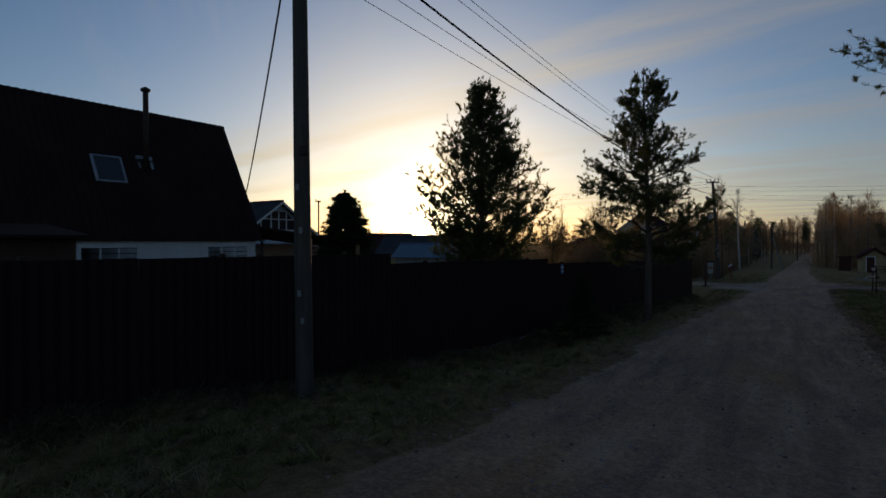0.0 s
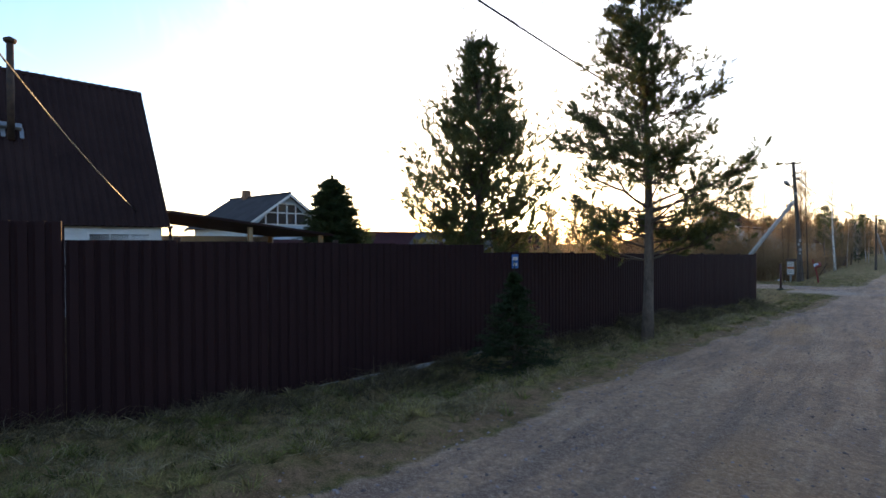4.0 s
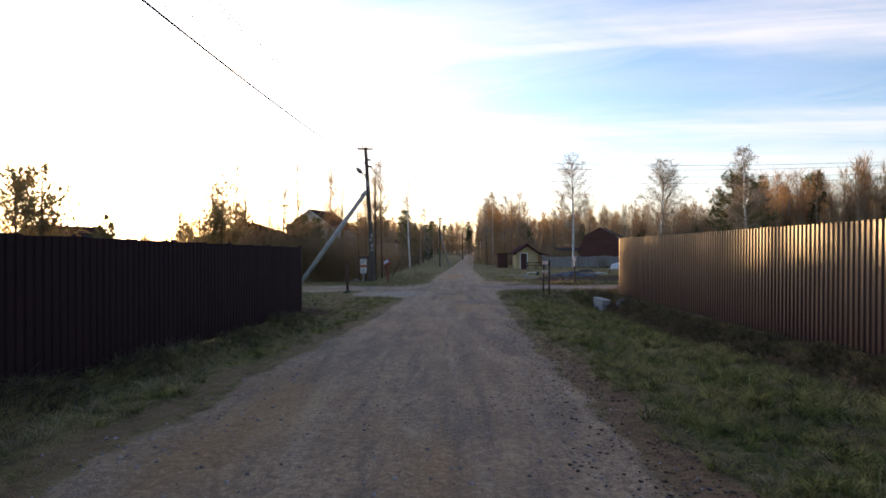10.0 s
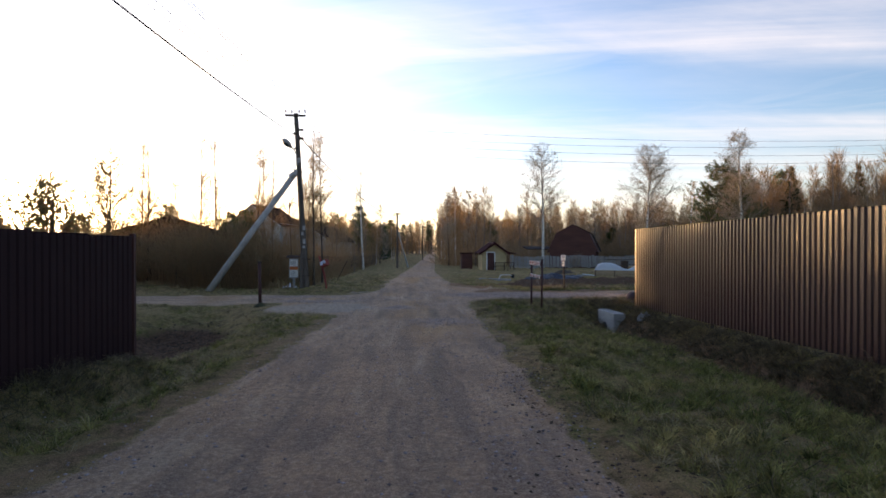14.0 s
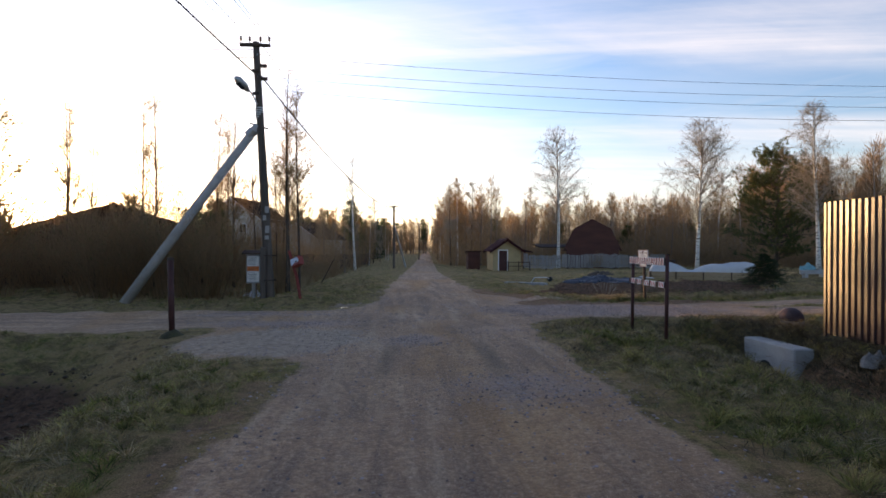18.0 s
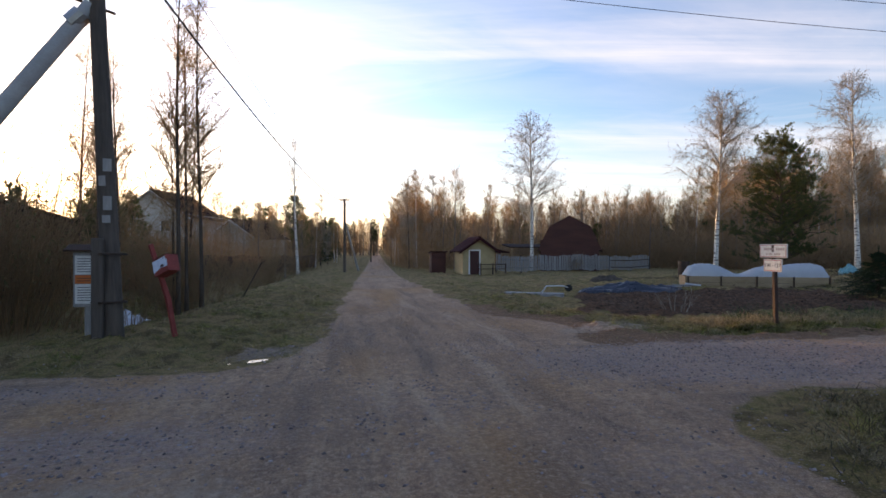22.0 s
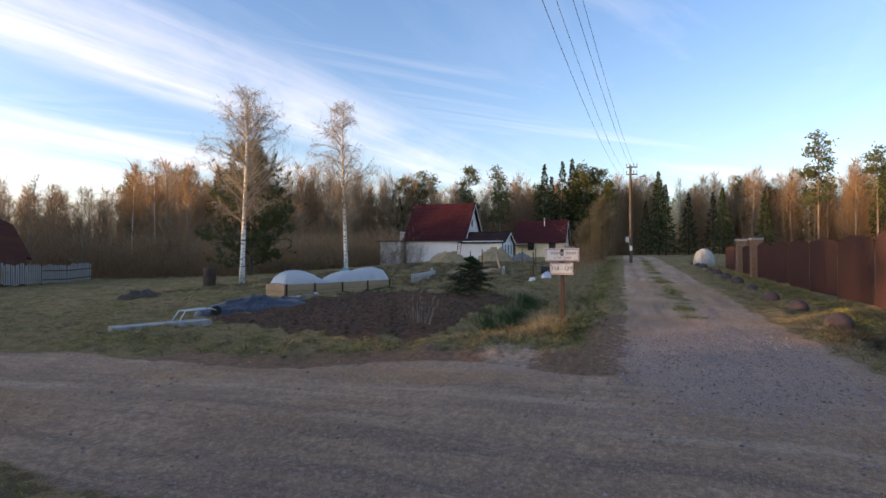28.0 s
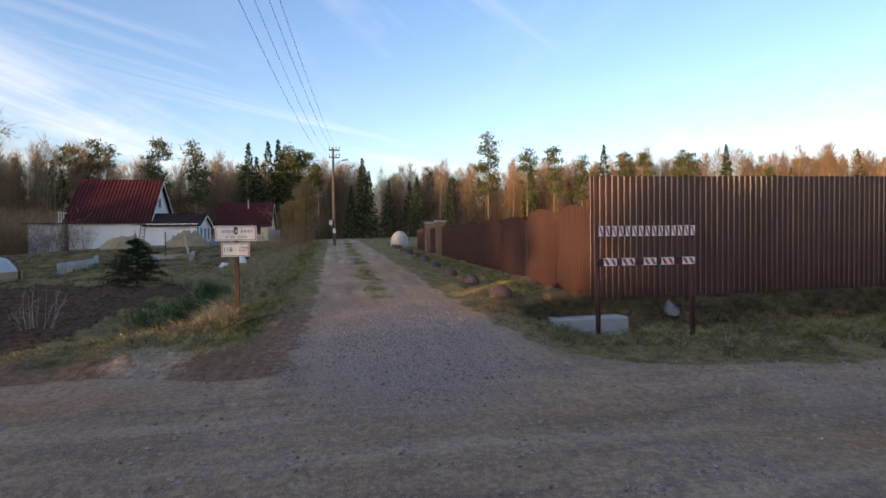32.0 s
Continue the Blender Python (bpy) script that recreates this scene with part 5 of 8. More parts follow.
for i in range(14):
    lg.tube([(-3.72, -3.55, -0.2 + i * 0.24), (3.72, -3.55, -0.2 + i * 0.24)], 0.12, 6)
tagged(part("log_cladding", lg, M_REDWOOD, gb), kind="stuff")
ve = thing("veranda", 17.8, 92.5, -2.2, "dark timber veranda with a low roof", "veranda")
part("roof", Geo().slab([(-2.4, -1.5, 2.2), (2.4, -1.5, 2.2), (2.4, 1.5, 2.5), (-2.4, 1.5, 2.5)], 0.1), M_ROOF_BROWN, ve)
for px in (-2.1, 0, 2.1):
    part("post", Geo().box(px - 0.07, px + 0.07, -1.4, -1.26, 0, 2.2, 0.01), M_PLANK, ve)

# beige house and neighbours beyond the bushes in the north-west
bh = house("house", -21.5, 108.5, -2.4, 80, 9.5, 8.2, 5.9, 2.85, M_BEIGE, M_ROOF_BROWN, "tall beige house with a brown gabled roof behind bushes", over=0.5, siding=0.25)
window(bh, face("w", -1.5, 4.2, 4.75, 4.1), 0.9, 1.1, 1)
window(bh, face("w", 1.4, 1.5, 4.75, 4.1), 0.9, 1.1, 1)
hb = house("house", -13.5, 112.0, -2.4, 62, 6.0, 7.0, 3.6, 2.2, M_BEIGE, M_ROOF_BROWN, "lower wing with white walls and a brown roof", over=0.5, siding=0.25)
ar = thing("arched_house", -17.5, 140.0, -2.6, "timber cottage under a tall blue-grey arched roof", "house")
arc = [(-3.3 * math.cos(math.pi * i / 10), 5.4 * math.sin(math.pi * i / 10) ** 0.8) for i in range(11)]
part("wall", Geo().slab([(px * 0.94, -3.2, pz * 0.95) for px, pz in arc], 6.4), M_BEIGE, ar)
for (ax, az), (bx, bz) in zip(arc[:-1], arc[1:]):
    part("roof_strip", Geo().slab([(ax, -3.6, az), (bx, -3.6, bz), (bx, 3.6, bz), (ax, 3.6, az)], 0.06), M_ROOF_BLUE, ar)
window(ar, pose(0, -3.24, 2.6), 1.0, 1.0, 1)
for hx, hy, hz, ht, hL, hW, hw_, hr, hm, rm, lab in (
        (-12.0, 150.0, -2.6, 20, 6, 5, 1.9, 1.3, M_BEIGE, M_ROOF_RED, "small cottage with a bright red roof by the lane"),
        (-8.0, 165.0, -2.7, 90, 8, 5, 2.0, 1.0, M_GREYWOOD, M_ROOF_BLUE, "long grey barn with a pale roof"),
        (-19.6, 70.5, -2.1, 112, 10, 10, 3.1, 1.6, M_DARKWOOD, M_ROOF_BROWN, "dark hipped house among shrubs"),
        (-51.0, 88.0, -2.2, 75, 10, 8, 2.4, 2.8, M_DARKWOOD, M_ROOF_BROWN, "dark gabled house against the low sun"),
        (-64.0, 82.0, -2.2, 40, 9, 8, 2.6, 2.7, M_DARKWOOD, M_ROOF_GREY, "dark gabled house behind a hedge"),
        (-33.0, 47.0, -1.8, 15, 6, 5, 2.3, 1.6, M_PLASTER_YELLOW, M_ROOF_GREY, "small yellow cottage with lit windows"),
        (-27.0, 41.0, -1.7, 15, 5, 4, 2.0, 1.0, M_GREYWOOD, M_ROOF_BLUE, "low outbuilding with a pale metal roof"),
        (-40.0, 45.0, -1.8, 60, 8, 6, 2.4, 1.6, M_REDWOOD, M_ROOF_RED, "red-walled cottage beyond the gardens"),
        (95.0, -14.0, 1.2, 20, 9, 7, 2.2, 2.2, M_BEIGE, M_ROOF_BLUE, "house with a blue roof beyond the tall fence"),
        (46.0, 112.0, -2.3, 30, 5, 5, 2.6, 2.2, M_SIDING, M_ROOF_GREY, "small white cottage half hidden in the thicket")):
    house("house", hx, hy, hz, ht, hL, hW, hw_, hr, hm, rm, lab, over=0.4, trim=rm)

# dark plank store, added to hide the white house wall where it should look black
ps = thing("added_plank_store", -12.2, 2.4, -0.9, "dark plank store added to hide part of the white wall", "shed")
part("wall", Geo().box(-0.9, 0.5, -2.6, 2.75, 0.0, 2.55, 0.02), M_DARKWOOD, ps)
part("roof", Geo().slab([(-1.1, -2.8, 2.8), (0.75, -2.8, 2.55), (0.75, 2.9, 2.55), (-1.1, 2.9, 2.8)], 0.06), M_ROOF_BROWN, ps)

# ---- poles and wires ----


def sag_line(a, b, sag, n=14):
    a, b = Vector(a), Vector(b)
    return [a.lerp(b, i / n) - Vector((0, 0, sag * 4 * (i / n) * (1 - i / n))) for i in range(n + 1)]


def insulator(parent, x, y, z):
    ob = part("insulator", Geo().tube([(x, y, z), (x, y, z + 0.05), (x, y, z + 0.07), (x, y, z + 0.12), (x, y, z + 0.15)], [0.018, 0.045, 0.03, 0.042, 0.015], 8), M_CERAMIC, parent, "brown porcelain insulator", True)
    part("pin", Geo().tube([(x, y, z - 0.1), (x, y, z)], 0.012, 5), M_DARKSTEEL, ob)


def utility_pole(x, y, base, top, lean=(0.0, 0.0), r0=0.135, r1=0.09, label="weathered timber utility pole with a crossarm", arm=0.48, arm_turn=0.0, arms=1):
    root = thing("utility_pole", x, y, base, label, "utility pole", "power poles")
    h = top - base
    pts = [(lean[0] * i / 8, lean[1] * i / 8, -0.5 + (h + 0.5) * i / 8) for i in range(9)]
    part("shaft", Geo().tube(pts, [r0 + (r1 - r0) * i / 8 for i in range(9)], 14), M_POLE, root, smooth=True)
    for k in range(arms):
        z = h - 0.12 - 0.55 * k
        c, s = math.cos(arm_turn), math.sin(arm_turn)
        part("crossarm", Geo().box(-arm, arm, -0.04, 0.04, z - 0.045, z + 0.045, 0.008), M_DARKSTEEL, root, m=pose(lean[0], lean[1] - 0.1, 0, 0, 0, math.degrees(arm_turn)))
        for o in (-arm + 0.03, -arm * 0.35, arm * 0.35, arm - 0.03):
            insulator(root, lean[0] + o * c, lean[1] - 0.1 + o * s, z + 0.12)
    return root


def wire(points, r, label, group="overhead wires"):
    """A hanging conductor with its two clamps."""
    ob = tagged(new("power_line", Geo().tube(points, r, 5).mesh("power_line")), label, "cable", group)
    ob.data.materials.append(M_CABLE)
    for e in (points[0], points[-1]):
        c = part("clamp", Geo().tube([e - Vector((0, 0, 0.025)), e + Vector((0, 0, 0.025))], r * 2.2, 6), M_STEEL, ob)
    return ob


def twisted(points, r, label):
    """An insulated bundle: four strands wound round each other."""
    root = tagged(new("twisted_cable"), label, "cable", "overhead wires")
    pts = [Vector(p) for p in points]
    fine = []
    for a, b in zip(pts[:-1], pts[1:]):
        fine += [a.lerp(b, i / 8) for i in range(8)]
    fine.append(pts[-1])
    for k in range(3):
        line = []
        for i, p in enumerate(fine):
            t = i * 1.3 + k * 2.094
            line.append(p + Vector((math.cos(t), 0, math.sin(t))) * r * 0.55)
        part("strand", Geo().tube(line, r * 0.55, 5), M_CABLE, root)
    return root


near_pole = utility_pole(-5.17, 4.91, height(-5.17, 4.91), 6.4, (-0.30, 0.22), 0.118, 0.09, "weathered timber utility pole on the grass verge with paper scraps", 0.5)
for zz, dx in ((2.35, 0.6), (1.55, 0.4), (1.2, 0.75), (2.9, 0.2)):
    part("paper_scrap", Geo().box(-0.025, 0.025, -0.003, 0.003, -0.04, 0.04, 0.001), M_GREYWOOD, near_pole, m=pose(-0.03 + 0.10 * math.sin(dx), 0.02 - 0.125 * math.cos(dx), zz - 0.2, 4, 0, 20))
part("junction_box", Geo().box(0.02, 0.12, -0.10, -0.02, 3.1, 3.22, 0.01), M_DARKSTEEL, near_pole)
MPB = height(-4.04, 48.05)
main_pole = utility_pole(-4.04, 48.05, MPB, 6.38, (-0.55, 0.40), 0.15, 0.10, "tall timber power pole with a lamp and a concrete stub", 0.46)
part("stub", Geo().box(-0.28, -0.13, -0.20, -0.06, -0.4, 1.6, 0.02), M_POLE, main_pole, "grey timber stub strapped to the foot")
for zz, wz, a in ((2.15, 0.22, 0.2), (2.5, 0.16, -0.3), (2.75, 0.2, 0.35), (1.9, 0.12, 0.0)):
    part("paper_remnant", Geo().box(-0.06, 0.06, -0.004, 0.0, -wz / 2, wz / 2, 0.001), M_GREYWOOD, main_pole, m=pose(-0.06 * zz + 0.13 * math.sin(a), 0.045 * zz - 0.142 * math.cos(a), zz, 3, 0, math.degrees(a)))
for zz in (0.6, 1.35):
    part("wire_binding", Geo().tube([(-0.33, -0.05, zz), (-0.1, -0.25, zz + 0.01), (0.16, 0.0, zz), (-0.05, 0.2, zz), (-0.33, -0.05, zz)], 0.02, 5), M_DARKSTEEL, main_pole)
for i in range(5):
    part("tape_band", Geo().tube([(-0.42, 0.3, 5.6 + i * 0.07), (-0.42, 0.3, 5.64 + i * 0.07)], 0.128, 12), M_STEEL, main_pole)
for zz, dd in ((7.15, 0.12), (7.0, -0.12), (6.75, 0.14), (6.3, -0.1)):
    part("bracket", Geo().box(-0.5 + dd, -0.5 + dd + 0.2, 0.2, 0.3, zz, zz + 0.09, 0.01), M_DARKSTEEL, main_pole)
lampm = part("lamp_arm", Geo().tube([(-0.42, 0.25, 5.9), (-0.6, 0.15, 6.3), (-0.75, 0.0, 6.45)], 0.03, 8), M_STEEL, main_pole)
part("lamp_head", Geo().tube([(-0.68, 0.08, 6.35), (-0.78, -0.02, 6.48), (-0.92, -0.2, 6.62), (-0.98, -0.28, 6.66)], [0.05, 0.12, 0.12, 0.05], 10), M_STEEL, lampm, "grey street lamp head", True)
part("lens", Geo().tube([(-0.80, -0.06, 6.40), (-0.93, -0.22, 6.53)], [0.07, 0.08], 10), M_GLASS, lampm)
brace = thing("concrete_strut", -8.35, 48.03, height(-8.35, 48.03), "round grey concrete strut leaning against the power pole", "strut")
bz = height(-8.35, 48.03)
part("shaft", Geo().tube([(-0.15, 0, -0.25), (1.9, 0.16, (3.75 - bz) * 0.5), (3.85, 0.30, 3.78 - bz)], [0.15, 0.135, 0.12], 14), M_CONCRETE, brace, smooth=True)
part("strap", Geo().tube([(3.55, 0.28, 3.44 - bz), (3.72, 0.29, 3.62 - bz)], 0.15, 12), M_STEEL, brace)
part("bolt", Geo().tube([(3.6, 0.3, 3.85 - bz), (4.15, 0.42, 3.70 - bz)], 0.025, 6), M_DARKSTEEL, brace)
far_pole = utility_pole(39.85, 46.35, -0.95, 6.5, (0.0, 0.0), 0.13, 0.09, "timber power pole with two crossarms and white notices", 0.40, math.pi / 2, 2)
part("notice", Geo().box(-0.16, -0.13, -0.1, 0.1, 1.0, 1.35, 0.004), M_PAPER, far_pole)
part("meter_box", Geo().box(-0.25, -0.12, 0.12, 0.38, 1.6, 2.0, 0.01), M_STEEL, far_pole)
fl = part("lamp_arm", Geo().tube([(0, 0, 6.2), (0.2, -0.7, 6.6)], 0.03, 6), M_STEEL, far_pole)
part("lamp_head", Geo().tube([(0.2, -0.65, 6.58), (0.25, -1.1, 6.68)], [0.05, 0.09], 8), M_STEEL, fl)
pole_n = utility_pole(-0.9, 87.0, -2.2, 4.2, (0, 0), 0.13, 0.1, "dark timber pole beside the far lane", 0.45)
part("strut", Geo().tube([(1.3, 3.0, -0.3), (0.1, 0.2, 4.2)], [0.11, 0.09], 8), M_CONCRETE, pole_n, "pale concrete strut")
utility_pole(78.0, 48.5, 0.1, 6.2, (0, 0), 0.12, 0.09, "timber pole at the forest edge", 0.45, math.pi / 2)
utility_pole(3.2, 135.0, -2.7, 4.4, (0, 0), 0.12, 0.09, "distant timber pole by the lane", 0.45)
MT, NT = Vector((-4.59, 48.35, 6.32)), Vector((-5.47, 5.03, 6.1))
twisted([Vector((-5.38, 5.1, 5.95))] + sag_line((-5.38, 5.1, 5.95), (-4.5, 48.4, 5.3), 0.77, 26)[1:], 0.021, "thick black insulated cable hanging between poles")
for dx, za, zb, sg in ((-0.40, 5.55, 6.45, 0.55), (-0.16, 5.75, 6.45, 0.6), (0.30, 6.15, 6.5, 0.55), (0.42, 6.25, 6.5, 0.6)):
    wire(sag_line((NT.x + dx, NT.y, za), (MT.x + dx, MT.y - 0.1, zb), sg, 22), 0.006, "thin bare aluminium power line above the lane")
for za, zb, dy, sg in ((5.95, 6.2, -0.45, 0.95), (5.62, 6.2, 0.45, 0.95), (5.28, 5.66, -0.45, 1.0), (4.98, 5.66, 0.45, 1.12)):
    wire(sag_line((-4.5, 48.4 + dy * 0.3, za), (39.85, 46.35 + dy, zb), sg, 26), 0.006, "thin bare power line along the branch lane")
    wire(sag_line((39.85, 46.35 + dy, zb), (78.0, 48.5 + dy, zb - 0.4), 0.8, 12), 0.006, "thin bare power line along the branch lane")
for dz in (0.1, -0.1, -0.35):
    wire(sag_line((-4.6, 48.4, 6.25 + dz), (-46.0, 46.0, 6.1 + dz), 0.6, 16), 0.0095, "thin bare power line running west")
utility_pole(-46.0, 46.0, -1.9, 6.4, (0, 0), 0.12, 0.09, "timber pole among western gardens", 0.45, math.pi / 2)
twisted([Vector((-4.5, 48.4, 5.42))] + sag_line((-4.5, 48.4, 5.42), (-0.9, 87.0, 3.9), 0.9, 20)[1:], 0.026, "black insulated cable above the far lane")
wire(sag_line((-4.4, 48.5, 6.3), (-0.6, 87.0, 4.15), 0.8, 16), 0.009, "thin bare power line above the far lane")
twisted([Vector((-0.9, 87.0, 3.9))] + sag_line((-0.9, 87.0, 3.9), (3.2, 135.0, 4.2), 0.8, 12)[1:], 0.026, "black insulated cable above the far lane")
twisted([Vector((-5.45, 5.05, 5.9))] + sag_line((-5.45, 5.05, 5.9), (-16.35, 12.4, 2.05), 0.35, 16)[1:], 0.020, "twisted service cable running down to a house")

# ---- signs, barrier and small things by the crossing ----
sb = thing("street_sign", 7.69, 47.97, height(7.69, 47.97), "wooden post with two cream boards numbered 118 - 127", "sign")
part("post", Geo().box(-0.035, 0.035, -0.035, 0.035, -0.3, 1.55, 0.006), M_DARKWOOD, sb, "brown wooden post", m=pose(0, 0, 0, 0, -1.5, 0))
upper = part("upper_board", Geo().box(-0.072, -0.045, -0.34, 0.34, 1.30, 1.56, 0.006), M_PAPER, sb, "cream board with faded writing", m=pose(0, 0, 0, 0, 0, 0))
lower = part("lower_board", Geo().box(-0.070, -0.045, -0.24, 0.22, 1.03, 1.27, 0.006), M_PAPER, sb, "cream number board", m=pose(0, 0.02, 0))


def outline(parent, y0, y1, z0, z1, x, w=0.010, mat=None):
    part("border", Geo().box(x - 0.002, x, y0, y1, z0, z0 + w).box(x - 0.002, x, y0, y1, z1 - w, z1).box(x - 0.002, x, y0, y0 + w, z0 + w, z1 - w).box(x - 0.002, x, y1 - w, y1, z0 + w, z1 - w), mat or M_REDINK, parent)


outline(upper, -0.325, 0.325, 1.315, 1.545, -0.0725)
outline(lower, -0.225, 0.205, 1.045, 1.255, -0.0705)
lr = random.Random(4)
yy = 0.27
while yy > -0.27:
    w = lr.uniform(0.03, 0.045)
    if lr.random() > 0.12:
        part("faded_letter", Geo().box(-0.0740, -0.0725, yy - w, yy, 1.44, 1.488), M_FADED, upper)
    yy -= w + 0.014
yy = 0.16
while yy > -0.16:
    w = lr.uniform(0.02, 0.03)
    if lr.random() > 0.15:
        part("faded_letter", Geo().box(-0.0740, -0.0725, yy - w, yy, 1.352, 1.384), M_FADED, upper)
    yy -= w + 0.012


def lettering(text, size, parent, m, mat, depth=0.0015):
    cu = bpy.data.curves.new("lettering", "FONT")
    cu.body, cu.size, cu.extrude, cu.align_x, cu.align_y = text, size, depth, "CENTER", "CENTER"
    tmp = bpy.data.objects.new("lettering", cu)
    scene.collection.objects.link(tmp)
    me = bpy.data.meshes.new_from_object(tmp.evaluated_get(bpy.context.evaluated_depsgraph_get()))
    bpy.data.objects.remove(tmp)
    me.materials.clear()
    me.materials.append(mat)
    return part("lettering", me, mat, parent, m=m)


lettering("118 - 127", 0.105, lower, pose(-0.0725, -0.01, 1.15, 90, 0, -90), M_INK)

# striped barrier over the ditch
bar = thing("barrier", 4.93, 41.9, height(4.93, 41.9), "dark steel barrier frame wound with red and white warning tape", "barrier")
bzr = height(4.93, 41.9)
for py, hz in ((0.74, -0.17), (-0.77, -0.10)):
    part("post", Geo().tube([(0, py, -0.3), (0.02, py, hz - bzr)], 0.035, 10), M_MAROON, bar, smooth=True)
    part("cap", Geo().tube([(0.02, py, hz - bzr), (0.02, py, hz - bzr + 0.02)], 0.042, 10), M_DARKSTEEL, bar)
for hz, hh in ((-0.30, 0.14), (-0.72, 0.10)):
    rail = part("rail", Geo().box(-0.05, -0.015, -0.78, 0.78, hz - bzr, hz - bzr + hh, 0.006), M_MAROON, bar)
    z0 = hz - bzr
    gaps = (15, 0.066) if hh > 0.12 else (5, 0.20)
    for i in range(gaps[0]):
        y0 = -0.77 + i * 1.56 / gaps[0] + (0.0 if hh > 0.12 else 0.03 * (i % 2))
        w, lo, hi = gaps[1], z0 + 0.008, z0 + hh - 0.008
        wrap = part("tape_wrap", Geo().box(-0.0535, -0.012, y0, y0 + w, lo - 0.01, hi + 0.01), M_TAPE_WHITE, rail)
        for k in range(1 if hh > 0.12 else 2):
            r0, r1, r2 = (0.36, 0.96, 0.60) if hh > 0.12 else (0.22, 0.48, 0.26)
            a = y0 + w * (0.01 + 0.5 * k)
            part("red_stripe", Geo().slab([(-0.0548, a, lo), (-0.0548, a + r0 * w, lo), (-0.0548, a + r1 * w, hi), (-0.0548, a + r2 * w, hi)][::-1], 0.001), M_TAPE_RED, wrap)

# concrete culvert head; a black disc paints the dark inside of its pipe
cv = thing("culvert", 7.45, 41.75, -1.93, "pale concrete culvert wall, its round opening drawn as a black disc", "culvert")
part("block", Geo().box(-0.2, 0.2, -0.95, 0.55, -0.62, 0.07, 0.022), M_CONCRETE, cv)
part("mouth_shade_disc", Geo().tube([(-0.212, -0.15, -0.50), (0.0, -0.15, -0.50)], 0.21, 20), M_CABLE, cv, "black disc standing in for the shade inside the culvert")

# red post with a letter box
rb = thing("letter_box_post", -3.12, 48.02, height(-3.12, 48.02), "leaning red plank post carrying a red wooden letter box", "letter box")
rz = height(-3.12, 48.02)
part("post", Geo().tube([(0, 0, -0.25), (-0.12, -0.08, 0.6), (-0.33, -0.22, 1.45)], [0.045, 0.045, 0.04], 4), M_RED, rb)
rbm = pose(-0.065, -0.338, -0.411 - rz, -4, -20.5, -37)
bx = part("box", Geo().box(-0.17, 0.17, -0.10, 0.10, -0.13, 0.13, 0.006), M_RED, rb, "faded red wooden box", m=rbm)
part("notice", Geo().box(-0.168, 0.142, -0.1030, -0.1012, 0.01, 0.108, 0.0006), M_POSTER, bx, "white notice with black capitals")
torn = [(-0.168, 0.035), (0.0, 0.040), (0.10, 0.050), (0.172, 0.054), (0.182, 0.046), (0.180, 0.026), (0.170, 0.004), (0.172, -0.020), (0.178, -0.034), (0.168, -0.050), (0.158, -0.043), (0.148, -0.055), (0.10, -0.050), (0.02, -0.036), (-0.06, -0.055), (-0.168, -0.08)]
part("torn_poster", Geo().slab([(px, -0.1052, pz) for px, pz in torn], 0.0015), M_POSTER, bx, "torn crumpled white poster")
part("torn_picture", Geo().slab([(0.0, -0.1062, -0.022), (0.04, -0.1062, -0.034), (0.085, -0.1062, -0.036), (0.112, -0.1062, -0.026), (0.06, -0.1062, 0.004), (0.02, -0.1062, 0.002)], 0.0008), M_DARKWOOD, bx)
lettering("ЛЕЙ", 0.024, bx, pose(0.098, -0.1038, 0.084, 90, 0, 0), M_INK, 0.0008)
part("lid", Geo().box(-0.169, 0.169, -0.098, 0.10, 0.131, 0.135, 0.001), M_RED, bx, "faded red lid")
part("lid_edge", Geo().box(-0.168, 0.168, -0.103, -0.0985, 0.1245, 0.1345, 0.001), M_MAROON, bx)
# notice board behind the pole
nb = thing("notice_board", -4.76, 48.75, height(-4.76, 48.75), "small wooden notice board with white and orange sheets", "notice board")
nb.scale = (0.95, 0.8, 0.96)
part("post", Geo().box(-0.05, 0.05, 0.02, 0.12, -0.3, 1.55, 0.008), M_GREYWOOD, nb)
bd = part("board", Geo().box(-0.22, 0.22, -0.01, 0.02, 0.50, 1.46, 0.006), M_GREYWOOD, nb)
for z0, z1, mt in ((1.07, 1.40, M_PAPER), (0.91, 1.06, M_ORANGE), (0.56, 0.90, M_PAPER)):
    sheet_ob = part("paper_sheet", Geo().box(-0.19, 0.19, -0.014, -0.011, z0, z1, 0.001), mt, bd)
    bars_g = Geo()
    zz = z1 - 0.05
    while zz > z0 + 0.04:
        bars_g.box(-0.15, lr.uniform(0.05, 0.16), -0.0155, -0.0142, zz - 0.012, zz)
        zz -= 0.045
    part("printed_lines", bars_g, M_INK, sheet_ob)
part("little_roof", Geo().slab([(-0.34, -0.12, 1.50), (0.34, -0.12, 1.50), (0.34, 0.16, 1.60), (-0.34, 0.16, 1.60)], 0.03), M_DARKWOOD, nb)
